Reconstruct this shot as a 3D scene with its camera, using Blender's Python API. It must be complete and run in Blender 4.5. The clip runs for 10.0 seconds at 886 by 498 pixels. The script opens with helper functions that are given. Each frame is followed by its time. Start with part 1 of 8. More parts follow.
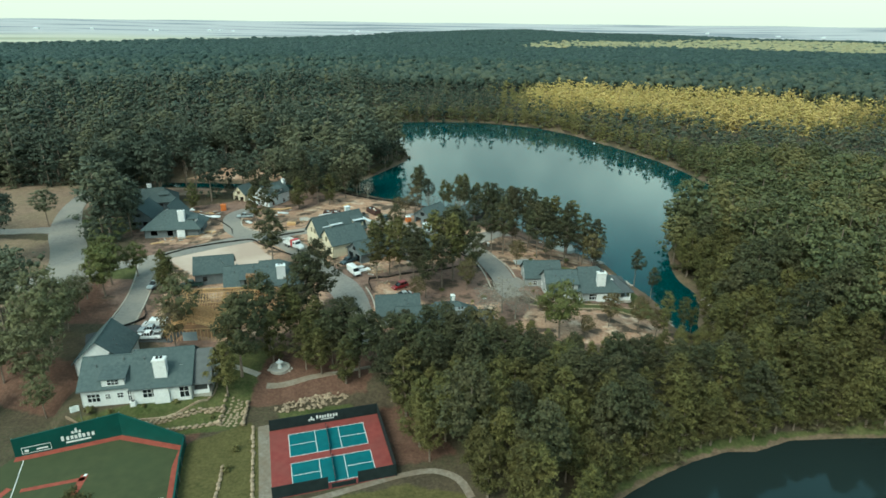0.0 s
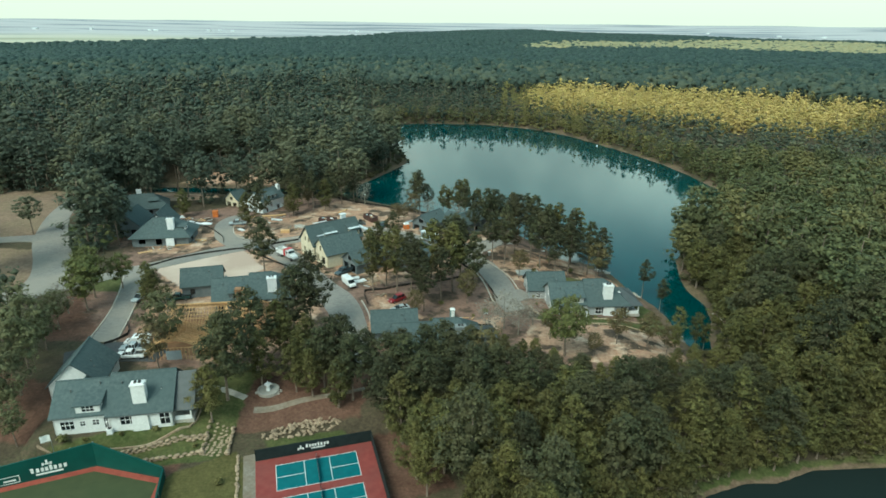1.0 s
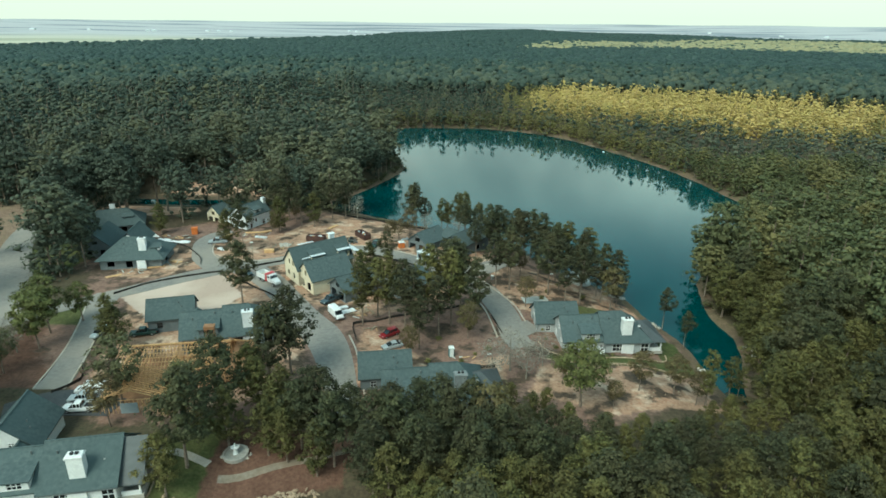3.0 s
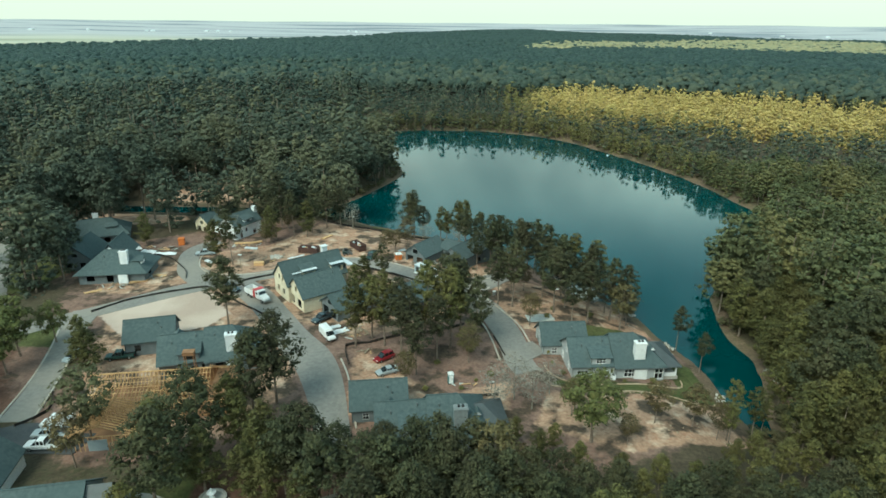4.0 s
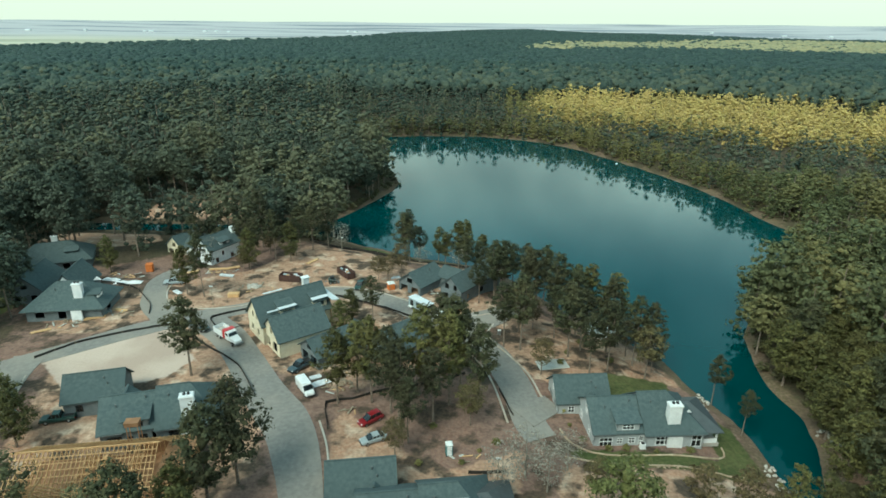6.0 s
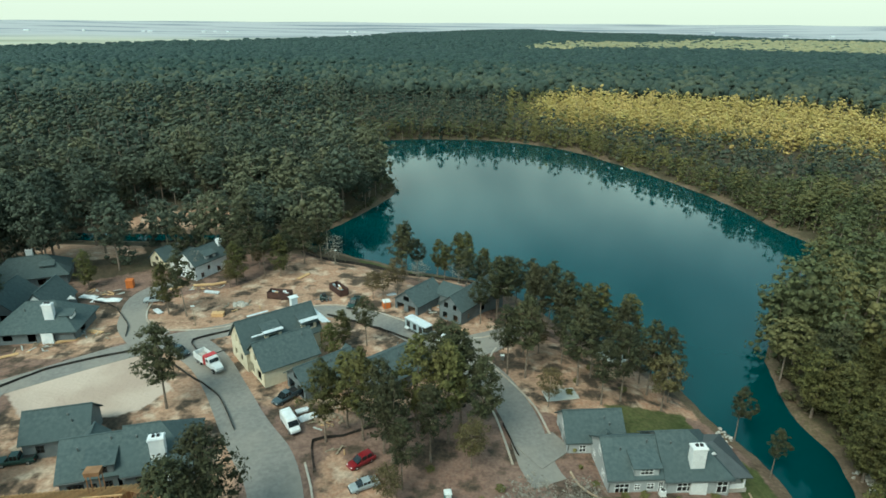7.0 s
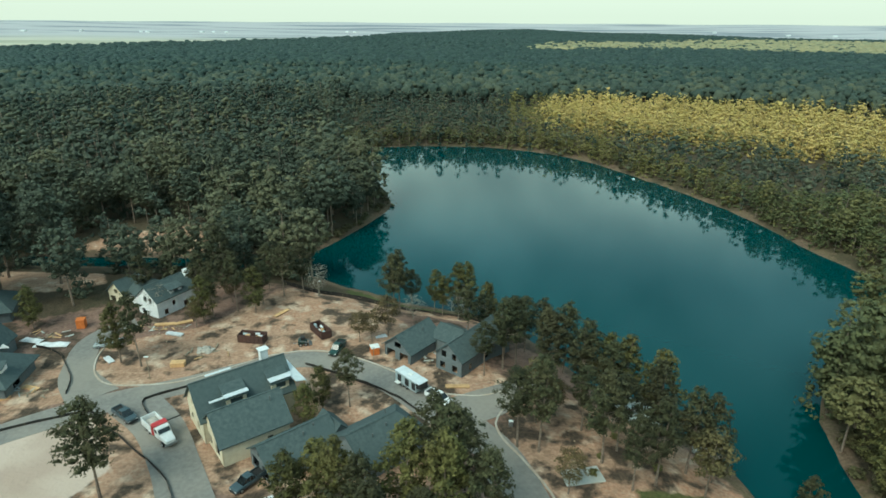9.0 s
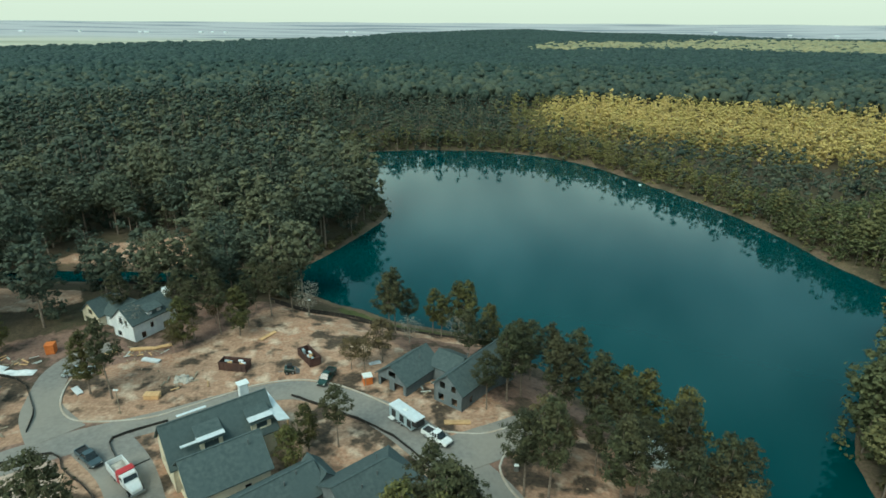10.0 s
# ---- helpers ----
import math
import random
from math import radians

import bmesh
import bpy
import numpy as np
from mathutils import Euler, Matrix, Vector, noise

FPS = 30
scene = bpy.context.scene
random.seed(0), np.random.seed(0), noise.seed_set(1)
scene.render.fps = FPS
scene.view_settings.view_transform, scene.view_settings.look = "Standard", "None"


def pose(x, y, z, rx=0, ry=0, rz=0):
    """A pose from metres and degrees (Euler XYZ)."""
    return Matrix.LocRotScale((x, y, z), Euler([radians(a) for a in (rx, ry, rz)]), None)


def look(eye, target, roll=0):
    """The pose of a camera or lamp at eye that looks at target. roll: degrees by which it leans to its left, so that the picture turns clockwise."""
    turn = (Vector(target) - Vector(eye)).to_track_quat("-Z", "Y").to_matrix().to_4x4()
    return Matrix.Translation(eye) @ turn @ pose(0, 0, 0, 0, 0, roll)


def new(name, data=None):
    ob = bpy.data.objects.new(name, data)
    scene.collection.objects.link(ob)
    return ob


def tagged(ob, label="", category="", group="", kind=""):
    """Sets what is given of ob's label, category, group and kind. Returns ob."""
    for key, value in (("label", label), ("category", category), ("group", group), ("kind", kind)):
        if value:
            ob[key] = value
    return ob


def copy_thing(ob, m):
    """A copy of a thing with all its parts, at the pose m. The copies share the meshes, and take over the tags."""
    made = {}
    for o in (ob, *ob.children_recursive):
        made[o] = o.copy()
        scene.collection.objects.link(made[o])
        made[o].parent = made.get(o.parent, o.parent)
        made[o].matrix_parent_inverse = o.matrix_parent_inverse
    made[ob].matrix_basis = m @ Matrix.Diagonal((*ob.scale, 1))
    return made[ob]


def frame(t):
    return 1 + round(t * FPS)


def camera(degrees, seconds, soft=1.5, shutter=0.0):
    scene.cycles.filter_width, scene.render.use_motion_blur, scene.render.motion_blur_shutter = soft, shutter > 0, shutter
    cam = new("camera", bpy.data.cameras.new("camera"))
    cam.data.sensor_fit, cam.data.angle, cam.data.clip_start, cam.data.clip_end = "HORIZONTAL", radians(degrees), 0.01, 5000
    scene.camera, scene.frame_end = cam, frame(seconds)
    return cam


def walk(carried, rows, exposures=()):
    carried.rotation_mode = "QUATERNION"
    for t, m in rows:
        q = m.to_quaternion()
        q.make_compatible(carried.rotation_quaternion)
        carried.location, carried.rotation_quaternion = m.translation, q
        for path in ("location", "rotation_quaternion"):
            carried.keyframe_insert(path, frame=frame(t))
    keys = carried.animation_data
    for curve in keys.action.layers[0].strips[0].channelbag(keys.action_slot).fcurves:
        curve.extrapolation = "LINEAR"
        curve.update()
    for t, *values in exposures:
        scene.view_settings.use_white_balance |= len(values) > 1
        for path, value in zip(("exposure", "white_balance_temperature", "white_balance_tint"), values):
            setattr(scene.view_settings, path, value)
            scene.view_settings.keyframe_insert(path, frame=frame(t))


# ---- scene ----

# ------------------------------------------------------------------ camera
cam = camera(72.3, 10.0, soft=1.65)
TIMES = (0, 0.5, 1, 1.5, 2, 2.5, 4, 4.5, 5, 5.5, 7, 7.5, 8, 8.5, 9, 9.5, 10)
AHEAD = (-0.33, 3.54, 7.6, 11.72, 16.2, 20.89, 35.91, 41.09, 46.35, 51.68, 68.03, 73.58, 79.14, 84.71, 90.29, 95.94, 101.59)


def flight(t, y):
    yaw, pitch, lean = radians(0.8 + 0.01 * t), radians(-20.85), 0.62 - 0.03 * t
    eye = Vector((0.22 + 0.11 * t, y, 69.86 + 0.00075 * t * t))
    way = Vector((-math.sin(yaw) * math.cos(pitch), math.cos(yaw) * math.cos(pitch), math.sin(pitch)))
    return look(eye, eye + way, lean)


EXPOSURE = 0.36
walk(cam, [(t, flight(t, y)) for t, y in zip(TIMES, AHEAD)], [(0.0, EXPOSURE + 0.04, 6100, -12.0), (5.5, EXPOSURE + 0.02, 6100, -12.0), (8.0, EXPOSURE - 0.10, 6100, -12.0), (9.0, EXPOSURE - 0.12, 6100, -12.0), (10.0, EXPOSURE - 0.24, 6100, -12.0)])

# ------------------------------------------------------------------ world and sun
SUN_HIGH, SUN_ROUND = 48.0, 215.0
world = bpy.data.worlds.new("overcast_sky")
scene.world = world
world.use_nodes = True
wn, wl = world.node_tree.nodes, world.node_tree.links
wn.clear()
w_out, w_back = wn.new("ShaderNodeOutputWorld"), wn.new("ShaderNodeBackground")
w_sky = wn.new("ShaderNodeTexSky")
w_sky.sky_type = "NISHITA"
w_sky.sun_disc = False
w_sky.sun_elevation, w_sky.sun_rotation = radians(SUN_HIGH), radians(SUN_ROUND)
w_sky.air_density, w_sky.dust_density, w_sky.ozone_density = 1.0, 4.0, 1.0
w_mix = wn.new("ShaderNodeMix")
w_mix.data_type = "RGBA"
w_mix.inputs["Factor"].default_value = 0.65
# a grey cloud deck overhead that thins to bright haze all round the horizon
w_at, w_sep, w_up, w_deck = wn.new("ShaderNodeTexCoord"), wn.new("ShaderNodeSeparateXYZ"), wn.new("ShaderNodeMapRange"), wn.new("ShaderNodeMix")
w_up.interpolation_type = "SMOOTHSTEP"
w_up.inputs["From Min"].default_value, w_up.inputs["From Max"].default_value = 0.205, 0.39
w_deck.data_type = "RGBA"
w_deck.inputs["A"].default_value, w_deck.inputs["B"].default_value = (7.4, 7.7, 6.65, 1), (2.65, 3.9, 4.35, 1)
wl.new(w_at.outputs["Generated"], w_sep.inputs[0])
wl.new(w_sep.outputs["Z"], w_up.inputs["Value"])
wl.new(w_up.outputs["Result"], w_deck.inputs["Factor"])
w_cloud, w_thin, w_gain = wn.new("ShaderNodeTexNoise"), wn.new("ShaderNodeMapRange"), wn.new("ShaderNodeVectorMath")
w_cloud.inputs["Scale"].default_value, w_cloud.inputs["Detail"].default_value = 4.2, 4.0
w_thin.inputs["From Min"].default_value, w_thin.inputs["From Max"].default_value = 0.38, 0.66
w_thin.inputs["To Min"].default_value, w_thin.inputs["To Max"].default_value = 0.7, 1.6
w_gain.operation = "SCALE"
wl.new(w_at.outputs["Generated"], w_cloud.inputs["Vector"])
wl.new(w_cloud.outputs["Fac"], w_thin.inputs["Value"])
w_low, w_even = wn.new("ShaderNodeMapRange"), wn.new("ShaderNodeMix")
w_low.inputs["From Min"].default_value, w_low.inputs["From Max"].default_value = 0.06, 0.16
w_even.inputs["A"].default_value = 1.0
wl.new(w_sep.outputs["Z"], w_low.inputs["Value"])
wl.new(w_low.outputs["Result"], w_even.inputs["Factor"])
wl.new(w_thin.outputs["Result"], w_even.inputs["B"])
wl.new(w_deck.outputs["Result"], w_gain.inputs[0])
wl.new(w_even.outputs["Result"], w_gain.inputs["Scale"])
wl.new(w_gain.outputs["Vector"], w_mix.inputs["B"])
w_back.inputs["Strength"].default_value = 0.145
wl.new(w_sky.outputs["Color"], w_mix.inputs["A"])
wl.new(w_mix.outputs["Result"], w_back.inputs["Color"])
wl.new(w_back.outputs["Background"], w_out.inputs["Surface"])

sun = new("sun", bpy.data.lights.new("sun", "SUN"))
sun.data.energy, sun.data.angle, sun.data.color = 2.0, radians(30), (1.0, 0.95, 0.86)
_az = radians(SUN_ROUND)
sun.matrix_world = look((0, 0, 300), (-math.sin(_az) * 100, -math.cos(_az) * 100, 300 - 100 * math.tan(radians(SUN_HIGH))))

# ------------------------------------------------------------------ materials


def mat(name, dark, light, scale=1.0, rough=0.85, other=None, other_scale=0.05, other_amount=0.5, bump=0.0, bump_scale=None,
        coords="Object", metallic=0.0, per_thing=0.0, per_island=0.0, spec=0.3, tone=None, bump_deep=0.1):
    """A surface of two tones by fine noise, a third by coarse noise, and its relief."""
    m = bpy.data.materials.new(name)
    m.use_nodes = True
    nt = m.node_tree
    nodes, links = nt.nodes, nt.links
    bsdf = nodes["Principled BSDF"]
    bsdf.inputs["Roughness"].default_value = rough
    bsdf.inputs["Metallic"].default_value = metallic
    bsdf.inputs["Specular IOR Level"].default_value = spec
    if coords == "World":
        where = nodes.new("ShaderNodeNewGeometry").outputs["Position"]
    else:
        where = nodes.new("ShaderNodeTexCoord").outputs["Object"]

    def noise_tex(s, detail=4.0):
        n = nodes.new("ShaderNodeTexNoise")
        n.inputs["Scale"].default_value, n.inputs["Detail"].default_value = s, detail
        links.new(where, n.inputs["Vector"])
        return n

    def ramp(sock, a, b):
        r = nodes.new("ShaderNodeMapRange")
        r.inputs["From Min"].default_value, r.inputs["From Max"].default_value = a, b
        links.new(sock, r.inputs["Value"])
        return r.outputs["Result"]

    def mixed(fac, a, b):
        x = nodes.new("ShaderNodeMix")
        x.data_type = "RGBA"
        if isinstance(fac, float):
            x.inputs["Factor"].default_value = fac
        else:
            links.new(fac, x.inputs["Factor"])
        for sock, v in ((x.inputs["A"], a), (x.inputs["B"], b)):
            if isinstance(v, tuple):
                sock.default_value = (*v, 1)
            else:
                links.new(v, sock)
        return x.outputs["Result"]

    fine = noise_tex(scale)
    col = mixed(ramp(fine.outputs["Fac"], 0.32, 0.68), dark, light)
    if other:
        coarse = noise_tex(other_scale, 3.0)
        fac = nodes.new("ShaderNodeMath")
        fac.operation = "MULTIPLY"
        fac.inputs[1].default_value = other_amount
        links.new(ramp(coarse.outputs["Fac"], 0.42, 0.62), fac.inputs[0])
        col = mixed(fac.outputs[0], col, other)
    if tone:
        # each tree of a joined wood has a tint of its own
        own = nodes.new("ShaderNodeAttribute")
        own.attribute_name = "tone"
        col = mixed(ramp(own.outputs["Fac"], 0.45, 1.0), col, tone)
        shade = nodes.new("ShaderNodeMapRange")
        shade.inputs["To Min"].default_value, shade.inputs["To Max"].default_value = 0.84, 1.16
        links.new(own.outputs["Color"], shade.inputs["Value"])
        mul = nodes.new("ShaderNodeVectorMath")
        mul.operation = "SCALE"
        links.new(col, mul.inputs[0])
        links.new(shade.outputs["Result"], mul.inputs["Scale"])
        col = mul.outputs["Vector"]
    for amount, node, sock in ((per_thing, "ShaderNodeObjectInfo", "Random"), (per_island, "ShaderNodeNewGeometry", "Random Per Island")):
        if amount:
            src = nodes.new(node)
            r = nodes.new("ShaderNodeMapRange")
            r.inputs["To Min"].default_value, r.inputs["To Max"].default_value = 1 - amount, 1 + amount
            links.new(src.outputs[sock], r.inputs["Value"])
            mul = nodes.new("ShaderNodeVectorMath")
            mul.operation = "SCALE"
            links.new(col, mul.inputs[0])
            links.new(r.outputs["Result"], mul.inputs["Scale"])
            col = mul.outputs["Vector"]
    links.new(col, bsdf.inputs["Base Color"])
    if bump:
        b = nodes.new("ShaderNodeBump")
        b.inputs["Strength"].default_value = bump
        b.inputs["Distance"].default_value = bump_deep
        links.new(noise_tex(bump_scale or scale * 2).outputs["Fac"], b.inputs["Height"])
        links.new(b.outputs["Normal"], bsdf.inputs["Normal"])
    return m


# foliage
LEAFY = dict(coords="World", bump=1.0, bump_scale=2.2, bump_deep=0.45)
WOODY = dict(coords="World", bump=0.8, bump_scale=0.9, bump_deep=0.7)
HAZY = dict(coords="World", bump=0.5, bump_scale=0.35, bump_deep=1.0)
M_PINE = mat("pine_needles", (0.022, 0.029, 0.014), (0.073, 0.076, 0.034), 1.1, 0.75, (0.066, 0.060, 0.028), 0.12, 0.7, per_thing=0.25, per_island=0.15, **LEAFY)
M_PINE_FRESH = mat("fresh_pine_needles", (0.035, 0.040, 0.013), (0.142, 0.134, 0.043), 1.1, 0.75, (0.113, 0.096, 0.032), 0.12, 0.6, per_thing=0.28, per_island=0.15, **LEAFY)
M_BROWN = mat("rusty_leaves", (0.070, 0.052, 0.026), (0.15, 0.112, 0.05), 0.9, 0.75, (0.10, 0.09, 0.035), 0.08, 0.6, per_thing=0.2, per_island=0.3, **LEAFY)
M_LIME = mat("spring_leaves", (0.060, 0.072, 0.020), (0.155, 0.158, 0.05), 1.0, 0.7, (0.13, 0.135, 0.05), 0.12, 0.5, per_thing=0.15, per_island=0.25, **LEAFY)
M_SOFT = mat("soft_olive_leaves", (0.075, 0.082, 0.038), (0.175, 0.172, 0.080), 1.0, 0.7, (0.10, 0.098, 0.05), 0.12, 0.6, per_thing=0.15, per_island=0.2, **LEAFY)
M_TWIG = mat("bare_twigs", (0.16, 0.145, 0.12), (0.30, 0.27, 0.22), 0.8, 0.85, per_island=0.3)
# cooled towards blue-grey, putting some distance haze into the colour
M_WOODS = mat("woodland_needles", (0.031, 0.047, 0.035), (0.100, 0.120, 0.080), 0.6, 0.75, (0.068, 0.080, 0.055), 0.03, 0.7, per_island=0.08, tone=(0.108, 0.108, 0.060), **WOODY)
M_WOODS_EAST = mat("bank_pine_needles", (0.036, 0.050, 0.022), (0.140, 0.154, 0.064), 0.6, 0.75, (0.102, 0.106, 0.048), 0.03, 0.7, per_island=0.06, tone=(0.130, 0.116, 0.044), **WOODY)
# distance haze put into the leaf colours of the far and middle woods
M_FAR_HAZE_WOODS = mat("distant_canopy", (0.0224, 0.0440, 0.0396), (0.0396, 0.0669, 0.0561), 0.12, 0.85, (0.0292, 0.0546, 0.0478), 0.008, 0.7, tone=(0.0430, 0.0651, 0.0497), **HAZY)
M_MID_HAZE_WOODS = mat("middle_canopy", (0.0224, 0.0405, 0.0340), (0.0602, 0.0845, 0.0626), 0.35, 0.8, (0.0413, 0.0616, 0.0488), 0.012, 0.7, tone=(0.0671, 0.0792, 0.0515), **HAZY)
# sunlight from a cloud gap put into the leaf colour of far trees
M_FAR_SUN_PAINTED = mat("distant_pale_leaves", (0.26, 0.24, 0.13), (0.40, 0.36, 0.20), 0.12, 0.85, (0.22, 0.22, 0.13), 0.006, 0.7, tone=(0.19, 0.20, 0.12), **HAZY)
# leaves coloured bright yellow in place of sunlight on this stand
M_SUN_PAINTED = mat("yellow_green_leaves", (0.36, 0.268, 0.085), (0.74, 0.555, 0.21), 0.5, 0.7, (0.34, 0.27, 0.09), 0.03, 0.5, tone=(0.40, 0.33, 0.11), **WOODY)
# darker, bluer copy of the far canopy: gap shade and haze as colour
M_HORIZON_HAZE = mat("horizon_canopy", (0.0224, 0.0440, 0.0423), (0.0370, 0.0634, 0.0570), 0.1, 0.85, (0.0275, 0.0528, 0.0478), 0.006, 0.7, tone=(0.0378, 0.0616, 0.0515), **HAZY)
# olive leaves, brightened in colour for the sunlit fringe; also on bank shrubs
M_OLIVE = mat("olive_leaves", (0.095, 0.096, 0.032), (0.25, 0.225, 0.075), 0.5, 0.7, (0.15, 0.135, 0.05), 0.03, 0.6, tone=(0.15, 0.13, 0.05), **WOODY)
M_OLIVE_DARK = mat("bank_leaves", (0.040, 0.046, 0.020), (0.105, 0.105, 0.042), 0.6, 0.75, (0.085, 0.068, 0.034), 0.06, 0.7, per_island=0.2, **WOODY)
M_BARK = mat("pine_bark", (0.14, 0.105, 0.08), (0.28, 0.225, 0.18), 3.0, 0.9, bump=0.4)
# ground covers of their own
M_ASPHALT = mat("worn_asphalt", (0.190, 0.180, 0.165), (0.250, 0.238, 0.218), 1.4, 0.9, (0.31, 0.278, 0.235), 0.09, 0.6, coords="World", bump=0.15, bump_scale=12)
M_ASPHALT_DARK = mat("fresh_asphalt", (0.055, 0.06, 0.065), (0.085, 0.09, 0.095), 4.0, 0.9, (0.11, 0.11, 0.105), 0.2, 0.4, coords="World")
M_CONCRETE = mat("pale_concrete", (0.34, 0.33, 0.30), (0.46, 0.44, 0.40), 2.0, 0.9, (0.36, 0.31, 0.25), 0.2, 0.5, coords="World", bump=0.1)
M_DUST = mat("dusty_paving", (0.17, 0.145, 0.115), (0.27, 0.235, 0.19), 1.5, 0.95, (0.18, 0.13, 0.09), 0.25, 0.6, coords="World", bump=0.1)
M_KERB = mat("kerb_concrete", (0.40, 0.37, 0.32), (0.52, 0.48, 0.42), 2.0, 0.9, (0.40, 0.30, 0.21), 0.3, 0.6, coords="World")
M_STONE = mat("limestone", (0.25, 0.185, 0.125), (0.44, 0.35, 0.25), 1.2, 0.9, (0.30, 0.20, 0.13), 0.5, 0.5, bump=0.4, per_thing=0.2)
M_ROCK = mat("grey_rock", (0.28, 0.26, 0.23), (0.50, 0.46, 0.40), 1.2, 0.9, bump=0.5, per_thing=0.25, per_island=0.25)
M_SLAB = mat("weathered_slab", (0.40, 0.42, 0.40), (0.52, 0.54, 0.51), 0.8, 0.85, (0.44, 0.42, 0.36), 0.3, 0.5)
# houses
M_SHINGLE = mat("slate_grey_shingles", (0.060, 0.084, 0.086), (0.092, 0.120, 0.120), 1.6, 0.9, (0.072, 0.100, 0.102), 0.22, 0.6, bump=0.25, bump_scale=9, per_thing=0.06)
M_SHINGLE_DARK = mat("standing_seam_grey", (0.065, 0.075, 0.078), (0.085, 0.097, 0.10), 1.0, 0.5)
M_WHITE = mat("white_painted_brick", (0.66, 0.67, 0.66), (0.80, 0.81, 0.79), 3.0, 0.75, (0.68, 0.68, 0.66), 0.4, 0.5, bump=0.15, bump_scale=14)
M_WHITE_TRIM = mat("white_trim", (0.74, 0.75, 0.74), (0.82, 0.83, 0.82), 2.0, 0.6)
M_PALEGREY = mat("pale_grey_siding", (0.36, 0.38, 0.38), (0.45, 0.47, 0.47), 2.5, 0.8, (0.38, 0.40, 0.40), 0.3, 0.4)
M_CREAM = mat("cream_sheathing", (0.64, 0.56, 0.40), (0.75, 0.68, 0.51), 1.2, 0.8, (0.66, 0.60, 0.47), 0.4, 0.5)
M_WRAP = mat("white_house_wrap", (0.66, 0.69, 0.70), (0.82, 0.84, 0.84), 0.9, 0.6, (0.60, 0.64, 0.67), 0.5, 0.5, bump=0.2, bump_scale=2)
M_GREYWALL = mat("blue_grey_sheathing", (0.125, 0.150, 0.160), (0.170, 0.195, 0.205), 1.0, 0.8, (0.14, 0.16, 0.16), 0.4, 0.5)
M_SIDING = mat("grey_board_siding", (0.18, 0.20, 0.20), (0.24, 0.26, 0.26), 2.0, 0.8)
M_LUMBER = mat("raw_lumber", (0.47, 0.29, 0.14), (0.66, 0.44, 0.23), 1.5, 0.8, (0.54, 0.32, 0.15), 0.3, 0.6, per_thing=0.18, per_island=0.12)
# plywood, its colour darkened for the shade under the bare rafters
M_PLY = mat("plywood_decking", (0.25, 0.13, 0.065), (0.38, 0.21, 0.11), 0.8, 0.8, (0.20, 0.11, 0.06), 0.3, 0.6)
M_ROOM_SHADE = mat("dark_interior", (0.012, 0.013, 0.014), (0.02, 0.02, 0.021), 1.0, 0.9)
M_PIPE = mat("vent_pipe", (0.10, 0.11, 0.11), (0.14, 0.15, 0.15), 3.0, 0.5)
M_ZINC = mat("zinc_flashing", (0.62, 0.66, 0.68), (0.74, 0.78, 0.80), 1.0, 0.45, metallic=0.2)
# sports ground
M_TURF = mat("playing_turf", (0.046, 0.056, 0.026), (0.066, 0.076, 0.034), 0.5, 0.95, (0.052, 0.066, 0.029), 0.08, 0.6, coords="World")
M_CLAY = mat("red_clay_track", (0.24, 0.055, 0.04), (0.32, 0.08, 0.055), 1.0, 0.9, coords="World")
M_COURT_RED = mat("maroon_court_paint", (0.20, 0.042, 0.038), (0.25, 0.058, 0.05), 0.8, 0.8, (0.19, 0.06, 0.052), 0.2, 0.5)
M_COURT_TEAL = mat("teal_court_paint", (0.006, 0.105, 0.125), (0.010, 0.135, 0.155), 0.8, 0.75, (0.012, 0.115, 0.13), 0.2, 0.5)
M_LINE = mat("white_line_paint", (0.66, 0.68, 0.66), (0.78, 0.80, 0.78), 2.0, 0.8)
M_BANNER = mat("green_vinyl", (0.003, 0.055, 0.045), (0.006, 0.075, 0.06), 0.4, 0.6, (0.004, 0.05, 0.045), 0.1, 0.5)
M_SCREEN = mat("dark_windscreen", (0.008, 0.016, 0.017), (0.016, 0.026, 0.027), 0.8, 0.8)
M_STEEL = mat("galvanised_steel", (0.22, 0.23, 0.23), (0.32, 0.33, 0.33), 4.0, 0.5, metallic=0.6)
# vehicles and site things
M_TYRE = mat("tyre_rubber", (0.015, 0.015, 0.015), (0.03, 0.03, 0.03), 5.0, 0.9)
M_RIM = mat("alloy_rim", (0.35, 0.36, 0.37), (0.5, 0.5, 0.5), 3.0, 0.35, metallic=0.7)
M_GLASSDARK = mat("tinted_glass", (0.012, 0.016, 0.018), (0.02, 0.026, 0.028), 1.0, 0.08, spec=0.6)
M_BLACKPLASTIC = mat("black_plastic", (0.02, 0.02, 0.02), (0.035, 0.035, 0.035), 3.0, 0.6)
M_LAMP = mat("clear_lamp_lens", (0.6, 0.6, 0.58), (0.75, 0.75, 0.72), 2.0, 0.2)
M_TAIL = mat("red_lamp_lens", (0.30, 0.01, 0.01), (0.40, 0.02, 0.02), 2.0, 0.25)
M_SILT = mat("black_silt_fabric", (0.014, 0.014, 0.014), (0.035, 0.033, 0.03), 1.5, 0.85, (0.06, 0.05, 0.04), 0.4, 0.4, coords="World")
M_STAKE = mat("weathered_stake", (0.20, 0.16, 0.11), (0.32, 0.27, 0.2), 3.0, 0.9)
M_RUST = mat("rusty_skip_steel", (0.065, 0.035, 0.03), (0.13, 0.07, 0.055), 1.0, 0.8, (0.05, 0.035, 0.035), 0.5, 0.6)
M_ORANGE = mat("orange_plastic", (0.52, 0.14, 0.035), (0.62, 0.19, 0.05), 1.5, 0.6)
